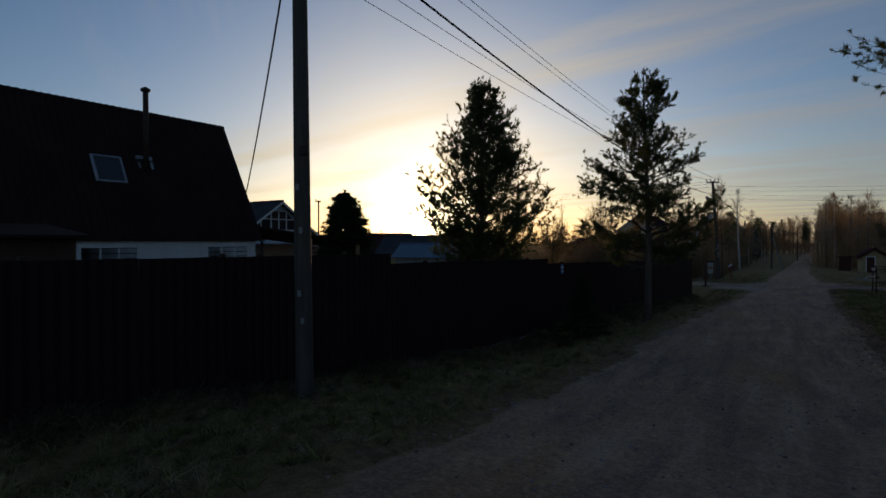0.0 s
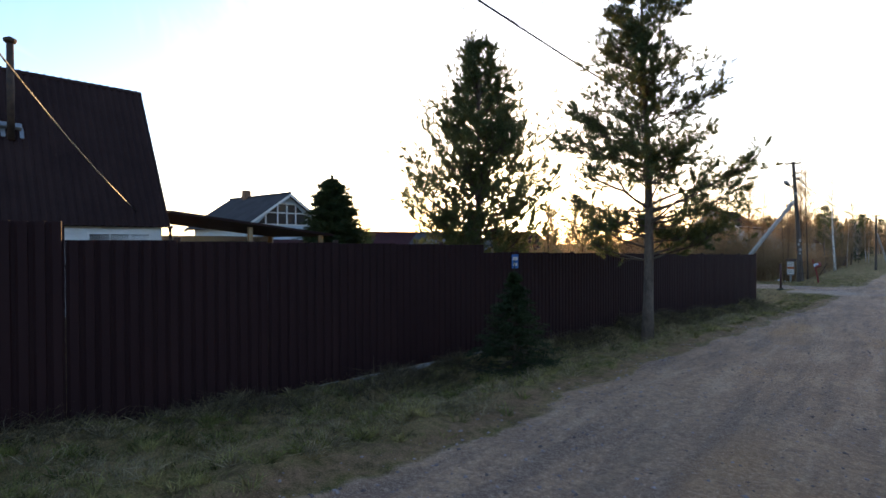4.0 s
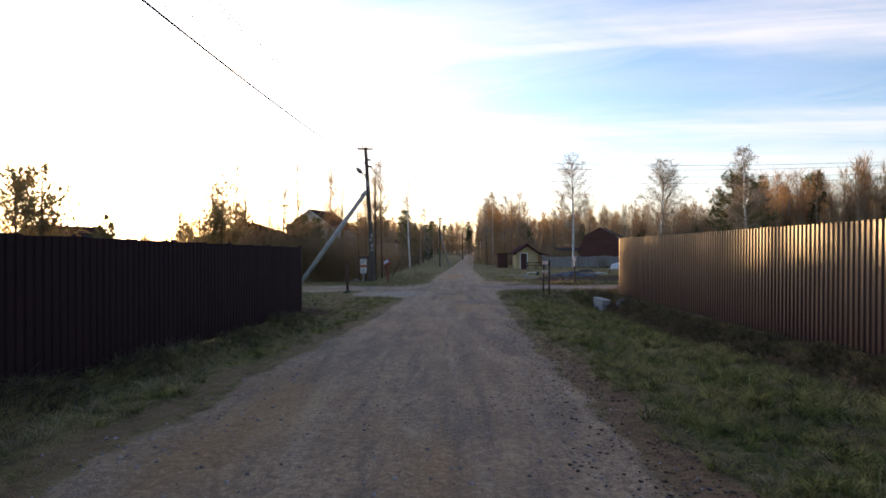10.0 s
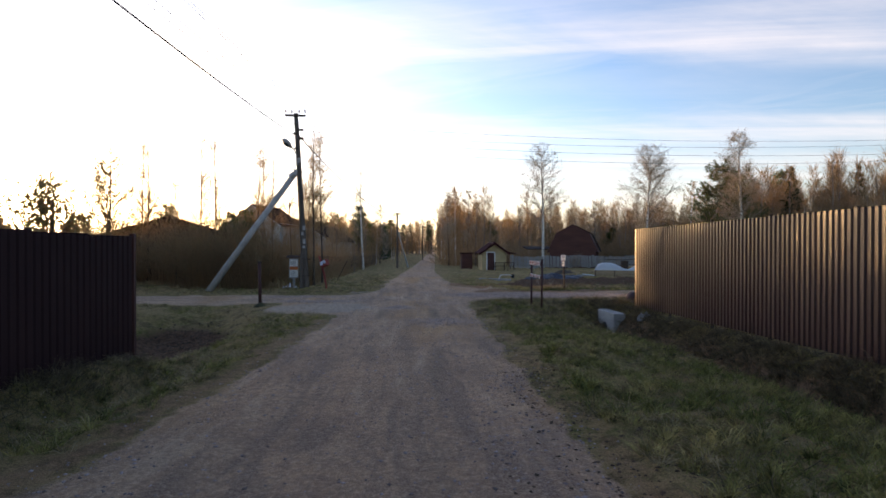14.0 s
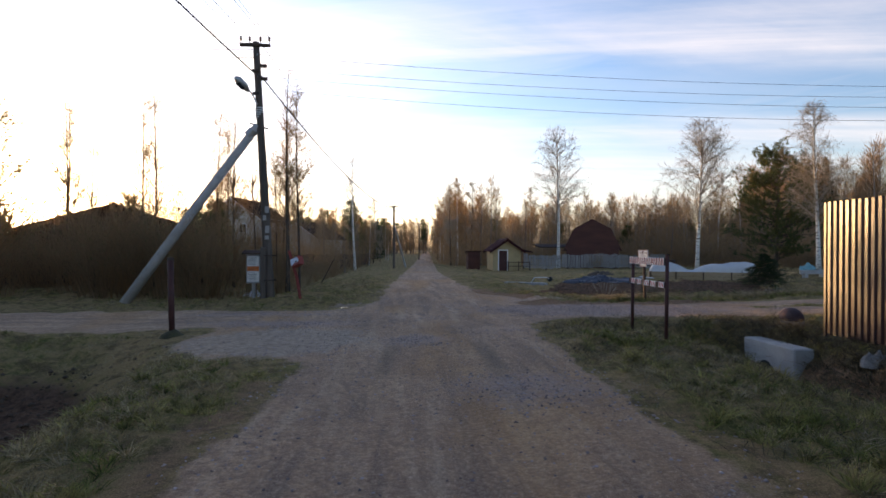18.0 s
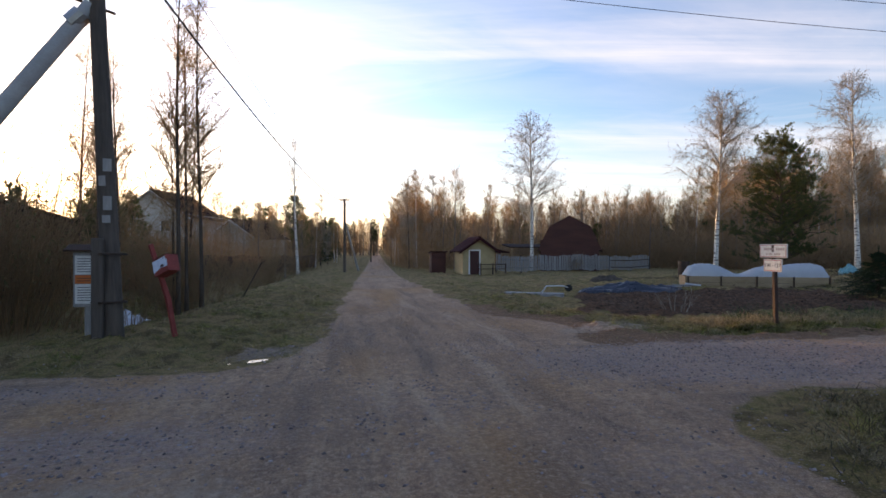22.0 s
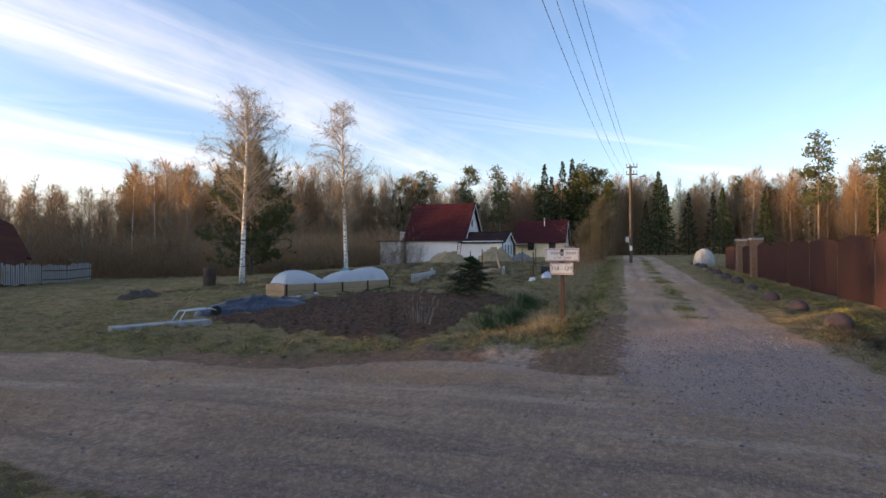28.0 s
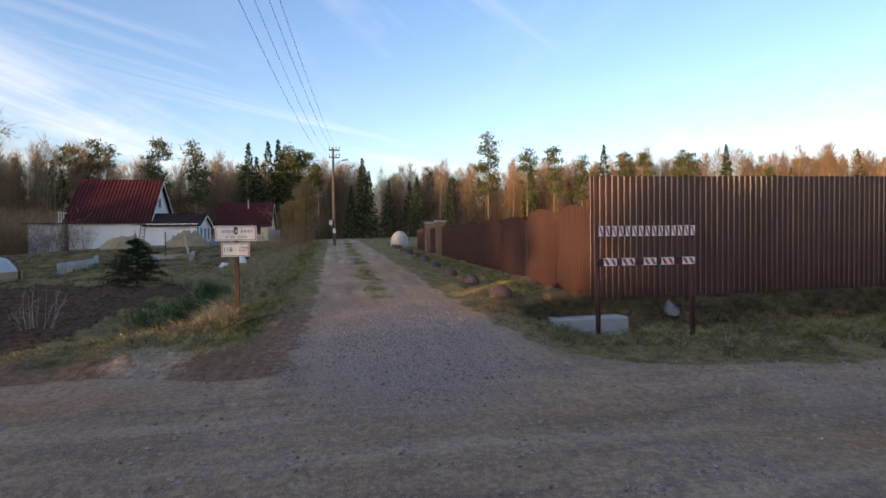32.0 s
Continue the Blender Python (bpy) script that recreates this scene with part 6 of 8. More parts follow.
# short red marker post on the corner
M_CLODEARTH = simple("dark_mound_earth", (0.035, 0.03, 0.018), (0.08, 0.075, 0.035), 7, 0.95, 0, 0.8, 40)
mp = thing("marker_post", -4.39, 41.83, height(-4.39, 41.83), "short rust-red steel marker post set in an earth mound", "post")
part("post", Geo().tube([(0, 0, -0.3), (-0.02, -0.03, 1.45)], 0.055, 10), M_MAROON, mp, smooth=True)
part("cap", Geo().tube([(-0.02, -0.03, 1.45), (-0.02, -0.03, 1.50)], [0.065, 0.05], 10), M_DARKSTEEL, mp)
part("mound", Geo().tube([(0, 0, -0.1), (0, 0, 0.03), (0.01, 0, 0.10), (0, 0, 0.13)], [0.28, 0.2, 0.10, 0.06], 12), M_CLODEARTH, mp, smooth=True)

# row of concrete half balls
rngb = random.Random(7)
ball = Geo()
rings = [(0.235 * math.cos(a), 0.235 * math.sin(a)) for a in [radians(v) for v in (-28, -10, 10, 28, 46, 63, 78)]]
ball.tube([(0, 0, z) for _, z in rings] + [(0, 0, 0.236)], [r for r, _ in rings] + [0.01], 18)
first = None
for i in range(11):
    bx_, by_ = 8.76 + 2.72 * i, 42.88 - 0.045 * i
    ob = thing("concrete_ball", bx_, by_, height(bx_, by_) + 0.06, "round lichened concrete ball beside the lane" if i else "largest lichened concrete ball at the lane's mouth", "bollard", "row of concrete balls", rngb.uniform(0, 360))
    s = rngb.uniform(0.9, 1.02) if i else 1.06
    ob.scale = (s, s, s * rngb.uniform(0.92, 1.0))
    if first is None:
        first = ball.mesh("ball", True)
    part("ball", first, M_STONEBALL, ob)
    part("collar", Geo().tube([(0, 0, -0.16), (0, 0, -0.06)], [0.26, 0.235], 14), M_ROCK, ob)

# pale rounded tank at the end of the lane
tk = thing("plastic_tank", 35.2, 41.9, height(35.2, 41.9), "pale grey rounded plastic tank standing in the grass", "tank")
part("shell", Geo().tube([(0, 0, -0.1), (0, 0, 0.35), (0, 0, 0.75), (0, 0, 1.02), (0, 0, 1.18), (0, 0, 1.22)], [0.62, 0.64, 0.58, 0.42, 0.2, 0.05], 18), M_TANK, tk, smooth=True)
part("rib", Geo().tube([(0, 0, 0.30), (0, 0, 0.36)], 0.66, 18), M_TANK, tk)

# ---- garden plot in the north-east corner ----
NEx, NEy = 15.15, 57.6
bed = thing("raised_bed", NEx, NEy, height(NEx, NEy) - 0.02, "plank raised bed under white garden fleece", "garden bed", turn=-23)
bed.scale = (0.74, 0.85, 1.12)
for y0 in (-0.65, 0.61):
    for s in range(2):
        for k in range(2):
            part("side_plank", Geo().box(-3.4 + s * 3.42, -0.02 + s * 3.42, y0, y0 + 0.045, 0.02 + k * 0.22, 0.23 + k * 0.22, 0.006), M_PLANK, bed)
for x0 in (-3.45, 3.40):
    for k in range(2):
        part("end_plank", Geo().box(x0, x0 + 0.045, -0.7, 0.7, 0.02 + k * 0.22, 0.23 + k * 0.22, 0.006), M_PLANK, bed)
for px in (-3.3, -1.7, 0.0, 1.7, 3.3):
    part("stake", Geo().box(px - 0.03, px + 0.03, -0.71, -0.655, -0.2, 0.47, 0.006), M_DARKWOOD, bed)
part("soil_fill", Geo().box(-3.38, 3.38, -0.6, 0.6, -0.1, 0.40, 0.02), M_BARK, bed)
fv, ff, fx, fy = [], [], 60, 16
for i in range(fx + 1):
    u = i / fx
    x = -3.36 + 6.72 * u
    hump = float(np.interp(u, [0, 0.03, 0.1, 0.2, 0.28, 0.36, 0.42, 0.5, 0.6, 0.68, 0.78, 0.9, 0.97, 1], [0.08, 0.36, 0.46, 0.45, 0.33, 0.12, 0.10, 0.30, 0.40, 0.38, 0.47, 0.49, 0.42, 0.12]))
    for j in range(fy + 1):
        a = math.pi * j / fy
        fv.append((x + 0.03 * math.sin(i * 1.7 + j), -0.62 * math.cos(a) * (0.97 + 0.03 * math.sin(i * 0.9)), 0.42 + hump * math.sin(a) ** 0.75 * (1 + 0.05 * math.sin(i * 2.3 + j * 1.1))))
for i in range(fx):
    for j in range(fy):
        p0 = i * (fy + 1) + j
        ff.append((p0, p0 + 1, p0 + fy + 2, p0 + fy + 1))
part("fleece_cover", Geo().add(fv, ff), M_FLEECE, bed, "crumpled white garden fleece over hoops", True)
for i in range(7):
    hx = -3.1 + i * 1.03
    part("hoop", Geo().tube([(hx, -0.6 * math.cos(math.pi * j / 8), 0.3 + 0.3 * math.sin(math.pi * j / 8)) for j in range(9)], 0.012, 5), M_STEEL, bed)


def crumpled(w, d, h, seed, n=26, fall=0.9):
    """A heap under a loose sheet."""
    rng = np.random.default_rng(seed)
    u = np.linspace(-1, 1, n)
    X, Y = np.meshgrid(u, u)
    r = np.sqrt(X * X + Y * Y)
    z = h * np.clip(1 - r ** 2 * fall, 0, 1) * (0.75 + 0.25 * wobble(X, Y, 0.9, seed)) + 0.05 * h * rng.normal(size=X.shape) * (r < 0.95) + h * 0.18 * np.abs(wobble(X, Y, 0.4, seed + 1)) * (r < 1)
    z = np.where(r > 1.0, -0.06, z)
    k = np.minimum(1, 1 / np.maximum(r, 1e-6))
    v = np.stack([(X * w * np.where(r > 1, k, 1)).ravel(), (Y * d * np.where(r > 1, k, 1)).ravel(), z.ravel()], 1)
    c = (np.arange(n - 1)[:, None] * n + np.arange(n - 1)[None]).ravel()
    return np_mesh("heap", v, [np.stack([c, c + 1, c + n + 1, c + n], 1)], True)


def heap(name, x, y, w, d, h, mat, label, category, seed, turn=0.0, sink=0.03, pname="sheet"):
    ob = thing(name, x, y, height(x, y) - sink, label, category, turn=turn)
    part(pname, crumpled(w, d, h, seed), mat, ob)
    return ob


tp = heap("tarpaulin", 9.7, 56.9, 2.0, 0.75, 0.34, M_TARP, "heap under a crumpled black tarpaulin", "tarpaulin", 3, -14)
for i in range(4):
    part("plank_scrap", Geo().box(-0.5, 0.5, -0.04, 0.04, 0, 0.05, 0.006), M_WHITEBAG if i % 2 else M_GREYWOOD, tp, m=pose(1.4 + 0.2 * i, 0.3 - 0.2 * i, 0.18 + 0.04 * i, 0, -6 + 4 * i, 24 * i - 30))
heap("plastic_bag", 24.6, 62.3, 0.5, 0.4, 0.5, M_BLUEBAG, "teal plastic bag slumped at a birch's foot", "bag", 8)
heap("sack", 22.9, 50.4, 0.3, 0.25, 0.34, M_WHITEBAG, "white plastic sack by the ditch", "sack", 9)
heap("sack", 22.0, 50.9, 0.25, 0.22, 0.22, M_WHITEBAG, "small white plastic sack on the ground", "sack", 19)
heap("sand_pile", 44.5, 62.5, 2.2, 1.7, 1.15, M_SANDPILE, "heap of yellow building sand", "sand heap", 10, pname="sand")
heap("sand_pile", 47.2, 58.6, 2.4, 1.7, 1.2, M_SANDPILE, "second heap of yellow building sand", "sand heap", 11, pname="sand")
heap("debris_heap", 48.6, 56.3, 1.5, 1.0, 0.7, M_ROCK, "heap of broken concrete and boards", "debris", 12, pname="rubble")
heap("earth_heap", 12.5, 64.5, 0.9, 0.6, 0.3, M_BARK, "small dark heap of dug earth", "earth heap", 13, pname="earth")
br = thing("barrel", 17.9, 66.1, height(17.9, 66.1), "dark rusty steel barrel beside a birch", "barrel")
part("drum", Geo().tube([(0, 0, -0.05), (0, 0, 0.3), (0, 0, 0.32), (0, 0, 0.6), (0, 0, 0.62), (0, 0, 0.88)], [0.29, 0.29, 0.305, 0.29, 0.305, 0.29], 18), M_DARKSTEEL, br, smooth=False)
part("rim", Geo().tube([(0, 0, 0.86), (0, 0, 0.90)], 0.305, 18), M_DARKSTEEL, br)
# grey trough with a bent pipe frame
tr = thing("mortar_trough", 6.2, 56.2, height(6.2, 56.2), "grey concrete slab with a bent white pipe frame and wheel", "garden cart", turn=-28)
tr.scale = (0.7, 0.7, 0.7)
part("slab", Geo().box(-2.1, 0.75, -0.3, 0.3, -0.08, 0.16, 0.02), M_GREYWOOD, tr)
part("frame", Geo().tube([(-0.25, -0.2, 0.14), (-0.05, -0.2, 0.5), (0.75, -0.15, 0.52), (0.95, -0.1, 0.45)], 0.022, 8), M_WHITEBAG, tr, "white bent tube", True)
part("frame", Geo().tube([(-0.35, 0.2, 0.14), (-0.12, 0.2, 0.48), (0.72, 0.15, 0.52)], 0.022, 8), M_WHITEBAG, tr, "", True)
part("wheel", Geo().tube([(0.98, -0.08, 0.42), (0.98, 0.04, 0.42)], 0.17, 16), M_CABLE, tr, "black rubber wheel")
# concrete edged beds and a fenced frame further in
for i, (ex, ey, el, et) in enumerate(((21.8, 56.3, 5.5, 9), (26.5, 57.6, 4.5, 20), (22.0, 54.0, 4.0, 3), (27.5, 53.5, 5.0, 12))):
    eb = thing("bed_edging", ex, ey, height(ex, ey), "low grey concrete bed edging on small blocks", "garden edging", "bed edgings", et)
    part("curb", Geo().box(-el / 2, el / 2, -0.05, 0.05, 0.12, 0.32, 0.01), M_CONCRETE, eb)
    for k in range(int(el)):
        part("block", Geo().box(-el / 2 + 0.2 + k, -el / 2 + 0.4 + k, -0.09, 0.09, -0.1, 0.2, 0.01), M_CONCRETE, eb)
heap("gravel_bed", 29.5, 55.6, 3.2, 1.8, 0.22, M_SANDPILE, "low spread of pale sand between beds", "sand heap", 14, pname="sand")
for px, py, ph in ((28.3, 55.0, 1.35), (33.0, 52.5, 1.3), (24.6, 51.3, 1.2), (36.2, 54.0, 1.3)):
    st = thing("steel_stake", px, py, height(px, py), "thin dark steel garden stake", "stake", "garden stakes")
    part("rod", Geo().tube([(0, 0, -0.2), (0.01, 0, ph)], 0.028, 6), M_DARKSTEEL, st)
    part("tip", Geo().tube([(0.01, 0, ph), (0.01, 0, ph + 0.05)], [0.035, 0.01], 6), M_DARKSTEEL, st)
bo = thing("board_stack", 31.0, 54.6, height(31, 54.6), "dark boards leaning over a low stack", "boards", turn=15)
part("long_board", Geo().tube([(-2.4, 0, 0.1), (2.2, 0.1, 1.15)], 0.06, 4), M_PLANK, bo)
for i in range(4):
    part("board", Geo().box(-1.2 + 0.1 * i, 1.2, -0.4 + 0.2 * i, -0.24 + 0.2 * i, 0.02 + 0.05 * i, 0.06 + 0.05 * i, 0.005), M_DARKWOOD, bo)
bs = thing("water_barrel", 24.2, 50.5, height(24.2, 50.5), "black plastic rubbish drum lying by the verge", "barrel", turn=75)
bs.scale = (0.7, 0.7, 0.7)
part("drum", Geo().tube([(-0.35, 0, 0.3), (0.35, 0.1, 0.32)], 0.28, 16), M_CABLE, bs)
part("rim", Geo().tube([(0.33, 0.1, 0.32), (0.38, 0.1, 0.32)], 0.3, 16), M_CABLE, bs)

# weathered plank fence behind the plot
pf = tagged(new("plank_fence"), "weathered grey plank fence with gaps and dark rails", "fence", kind="structure")
PL = Geo().box(-0.065, 0.065, -0.012, 0.012, 0, 1.3, 0.006).mesh("plank")
pr = random.Random(5)
fx0, fy0, fx1, fy1 = 11.7, 82.6, 28.5, 87.4
flen = math.hypot(fx1 - fx0, fy1 - fy0)
fa = math.degrees(math.atan2(fy1 - fy0, fx1 - fx0))
cnt = int(flen / 0.185)
for i in range(cnt):
    t = i / cnt
    px, py = fx0 + (fx1 - fx0) * t, fy0 + (fy1 - fy0) * t
    ob = part("plank", PL, M_GREYWOOD, pf, m=pose(px, py, height(px, py) + 0.12, 0, pr.uniform(-1.5, 1.5), fa))
    ob.scale = (pr.uniform(0.85, 1.1), 1, (1.05 if 0.38 < t < 0.62 else 1.0) * pr.uniform(0.95, 1.04))
for i in range(8):
    t = i / 7
    px, py = fx0 + (fx1 - fx0) * t, fy0 + (fy1 - fy0) * t
    part("post", Geo().box(-0.05, 0.05, 0.03, 0.13, -0.2, 1.45, 0.008), M_DARKWOOD, pf, m=pose(px, py, height(px, py), 0, 0, fa))
    if i < 7:
        qx, qy = fx0 + (fx1 - fx0) * (i + 1) / 7, fy0 + (fy1 - fy0) * (i + 1) / 7
        for h in (0.4, 1.05):
            part("rail", Geo().tube([(px, py + (-0.03 if i > 4 else 0.03), height(px, py) + h), (qx, qy + (-0.03 if i > 4 else 0.03), height(qx, qy) + h)], 0.035, 4), M_DARKWOOD, pf)
# old dark fence along the west side of the far lane
df = tagged(new("garden_fence"), "old dark plank fence along the far lane", "fence", kind="structure")
DP = Geo().box(-0.55, 0.55, -0.012, 0.012, 0, 1.5, 0.006).mesh("fence_board")
for i in range(44):
    py = 58 + i * 1.12
    px = -9.5 + 0.10 * (py - 58)
    part("fence_board", DP, M_DARKWOOD, df, m=pose(px, py, height(px, py) - 0.05, 0, 0, 84))
for i in range(10):
    part("fence_board", DP, M_DARKWOOD, df, m=pose(-9.7 - i * 1.12, 57.6, height(-9.7 - i * 1.12, 57.6) - 0.05, 0, 0, 0))
# pale wire-mesh fence by the cream house
mf = tagged(new("lath_fence"), "low grey lath fence in front of the cream house", "fence", kind="structure")
for i in range(40):
    px, py = 52.0 + i * 0.3, 52.6
    part("lath", PL, M_GREYWOOD, mf, m=pose(px, py, height(px, py), 0, 0, 0))
# leaning dark stake and a small white heap among the bushes
sk2 = thing("leaning_stake", -4.2, 58.5, height(-4.2, 58.5), "thin dark stake leaning out of the bushes", "stake")
part("rod", Geo().tube([(0, 0, -0.2), (0.7, 0.2, 1.2)], 0.025, 6), M_DARKSTEEL, sk2)
part("tip", Geo().tube([(0.7, 0.2, 1.2), (0.73, 0.21, 1.25)], [0.03, 0.01], 6), M_DARKSTEEL, sk2)
heap("sack", -6.0, 53.6, 0.7, 0.5, 0.45, M_WHITEBAG, "pale plastic sheeting dumped among the bushes", "sheeting", 21)
# puddle
pd = tagged(new("puddle"), "shallow muddy puddle at the road's edge", "puddle", kind="structure")
pts_p = []
for i in range(22):
    a = 2 * math.pi * i / 22
    rr = 1 + 0.2 * math.sin(3 * a) + 0.12 * math.sin(7 * a)
    pts_p.append((-1.55 + 0.42 * rr * math.cos(a) * 0.9 + 0.22 * rr * math.sin(a) * 0.25, 46.35 + 0.22 * rr * math.cos(a) * 0.9 + 0.10 * rr * math.sin(a), 0))
zp = max(height(px, py) for px, py, _ in pts_p) - 0.008
part("water", Geo().add([(px, py, zp) for px, py, _ in pts_p], [tuple(range(22))]), M_WATER, pd)

# bent steel rods and a sack thrown into the ditch
rods = thing("scrap_rods", 6.75, 20.6, height(6.75, 20.6), "bent black steel rods and a torn sack dumped in the ditch", "scrap")
for pts in ([(0.0, 0.0, -0.1), (-0.15, 0.1, 0.55), (-0.2, 0.2, 0.95)], [(0.3, 0.2, -0.1), (0.05, 0.3, 0.5), (-0.1, 0.35, 0.9)], [(0.55, -0.3, 0.0), (0.3, 0.0, 0.35), (0.12, 0.25, 0.75)], [(0.4, -0.55, 0.0), (0.28, -0.3, 0.38), (0.2, -0.2, 0.4)]):
    part("rod", Geo().tube(pts, 0.014, 6), M_DARKSTEEL, rods)
part("sack", crumpled(0.28, 0.2, 0.16, 77, 14), M_WHITEBAG, rods, "torn pale plastic sack")

# ---- trees and shrubs ----
pine(11, -3.37, 17.0, "slender pine with a sparse bluish crown in front of the fence", h=7.55, r=0.112, crown0=1.7, spread=2.2, whorl=0.36, per=7, tufts=15000, needles=20, nl=0.08, rise=0.22, shape=0.8, curve=0.04, side=12)
pine(12, -12.8, 24.3, "dense broad pine with upright candles behind the fence", z=-1.3, h=10.7, r=0.17, crown0=0.9, spread=4.0, whorl=0.36, per=9, tufts=44000, needles=12, nl=0.13, rise=0.25, shape=0.85, curve=0.10, side=9)
pine(13, 4.75, 11.6, "old roadside pine whose limb hangs over the lane", h=9.5, r=0.19, crown0=3.7, spread=4.0, whorl=0.5, per=6, tufts=9000, needles=15, nl=0.09, rise=0.08, shape=0.6, curve=0.02)
spruce(21, -4.23, 13.4, "young spruce with a bare leader growing on the verge", h=1.72, r=0.035, spread=0.86, whorl=0.085, per=10, twigs=8, needles=22, nl=0.05, crown0=0.08)
spruce(22, -21.5, 23.7, "stout dark garden spruce with a rounded top", z=-1.2, h=5.5, r=0.09, spread=1.95, whorl=0.14, per=14, twigs=9, needles=22, nl=0.17, crown0=0.2, fat=0.58)
spruce(23, 14.4, 51.8, "small young spruce in the dug garden plot", h=1.3, r=0.03, spread=0.9, whorl=0.09, per=11, twigs=8, needles=18, nl=0.055, crown0=0.15, fat=0.7)
pine(14, 31.3, 74.3, "dark bushy pine rising from the thicket", h=9.9, r=0.16, crown0=0.8, spread=3.9, whorl=0.45, per=8, tufts=11000, needles=15, nl=0.17, rise=0.15, shape=0.45, curve=0.05)
for sd, bx_, by_, hh, sp, lab in ((31, 19.3, 65.3, 10.0, 2.2, "tall slim birch with bare drooping twigs in the garden"), (32, 25.75, 62.9, 10.5, 2.0, "slim white birch with bare hanging twigs"), (33, 16.7, 88.3, 15.4, 2.9, "tall spreading birch behind the plank fence")):
    birch(sd, bx_, by_, lab, "garden birches", h=hh, r=0.13 if hh < 12 else 0.19, crown0=hh * 0.27, spread=sp, n_limbs=76, twigs=24, fine=4, rise=1.1, buds=2600, twig_r=0.006 if hh < 12 else 0.008, droop=-0.14, bud=0.05, shape=0.5)
birch(34, -4.6, 83.5, "tall bare birch beside the far lane", "lane birches", h=11.2, r=0.12, crown0=3.2, spread=1.8, n_limbs=40, twigs=14, fine=1, rise=1.5, twig_r=0.009, buds=300)
# slim saplings by the power pole
sap_spots = [(-4.7, 53.2, 9.4), (-4.35, 54.1, 8.8), (-4.9, 54.8, 8.2), (-5.6, 52.2, 6.5), (-7.4, 55.5, 8.4), (-8.9, 57.5, 8.6), (-10.6, 55.0, 8.8), (-12.6, 58.0, 9.2), (-14.6, 56.0, 8.9), (-17.0, 60.0, 9.6), (-9.6, 61.5, 9.0), (-6.4, 60.5, 8.0), (-20.5, 58.0, 8.4), (-5.9, 57.2, 6.8), (-11.6, 52.5, 6.0)]
sap_meshes = [bare_parts(40 + i, h=8.6, r=0.055, crown0=1.8, spread=1.15, n_limbs=44, twigs=12, fine=3, rise=1.7, twig_r=0.005, buds=140, bud=0.04, top=0.05) for i in range(4)]
for i, (sx, sy, sh_) in enumerate(sap_spots):
    a, b, c = sap_meshes[i % 4]
    plant("sapling", [("trunk", a), ("branchwork", b), ("bud_haze", c)], (M_BARK, M_TWIG, M_BUD), sx, sy, "slim leafless sapling among the roadside scrub", "tree", "saplings", 70 * i, sh_ / 8.6)
# yellow-budding willows and alders behind the west fence
for sd, wx, wy, hh, sp in ((51, -14.7, 51.8, 6.9, 2.6), (52, -12.5, 33.5, 4.6, 1.9), (53, -17.0, 38.0, 5.2, 2.2), (54, -26.0, 45.0, 6.0, 2.4), (55, -9.0, 38.5, 3.6, 1.7), (56, 41.6, 48.6, 5.3, 1.5), (57, 44.2, 49.0, 4.6, 1.4), (58, 39.2, 49.3, 3.2, 1.3)):
    a, b, c = bare_parts(sd, h=hh, r=0.09, crown0=hh * 0.12, spread=sp, n_limbs=48, twigs=16, fine=2, rise=1.3, twig_r=0.008, buds=4200, bud=0.085)
    plant("willow", [("trunk", a), ("branchwork", b), ("bud_haze", c)], (M_BARK, M_TWIG, M_BUD), wx, wy, "budding yellow-brown willow with many thin upright shoots", "tree", "willows")
low_pine = [pine_parts(60 + i, h=6.5, r=0.12, crown0=0.8, spread=2.1, whorl=0.55, per=7, tufts=3000, needles=12, nl=0.22, rise=0.15, shape=0.5, side=4) for i in range(2)]
for i, (px, py, s) in enumerate(((-12.3, 67.5, 0.72), (-16.5, 76.0, 0.8), (-22.5, 62.5, 0.6), (-20.0, 92.0, 1.0), (-27.5, 88.0, 1.05), (-18.0, 128.0, 1.25), (-13.5, 131.0, 1.3), (-8.5, 138.0, 1.2), (-7.0, 128.0, 1.0), (-34.0, 70.0, 0.8), (-30.5, 34.0, 0.55), (-28.0, 30.5, 0.45), (-14.2, 71.4, 0.62), (-17.6, 78.5, 0.7), (14.5, 117.0, 1.0), (48.0, 106.0, 0.9), (25.0, 118.0, 1.0), (40.0, 104.0, 0.9), (16.0, 138.0, 1.1), (33.0, 108.0, 0.8))):
    plant("pine_tree", list(zip(PINE_NAMES, low_pine[i % 2])), (M_BARK_PINE, M_BARK, M_PINE), px, py, "middling dark pine standing among gardens", "tree", "garden pines", 40 * i, s)
# birches along the far lane and beyond the plank fence
far_birch = [bare_parts(70 + i, h=12.0, r=0.10, crown0=2.4, spread=1.9, n_limbs=52, twigs=12, fine=5, rise=1.4, twig_r=0.012, buds=900, bud=0.08, shape=0.5) for i in range(4)]
rt = random.Random(9)
spots = [(5.6 + 0.045 * i * 5 + rt.uniform(-1, 1.6), 97 + i * 4.6 + rt.uniform(-1.5, 1.5), rt.uniform(0.8, 1.06)) for i in range(15)]
spots += [(9.5 + rt.uniform(-1, 2), 101 + i * 7, rt.uniform(0.75, 1.0)) for i in range(7)]
spots += [(13 + i * 4.4 + rt.uniform(-2.5, 2.5), 122 + rt.uniform(-8, 14), rt.uniform(0.8, 1.2)) for i in range(13)]
spots += [(30 + i * 4.0 + rt.uniform(-2, 2), 97 + rt.uniform(-6, 10), rt.uniform(0.7, 1.05)) for i in range(7)]
spots += [(-2.5 - rt.uniform(0, 2), 104 + i * 9, rt.uniform(0.5, 0.8)) for i in range(5)]
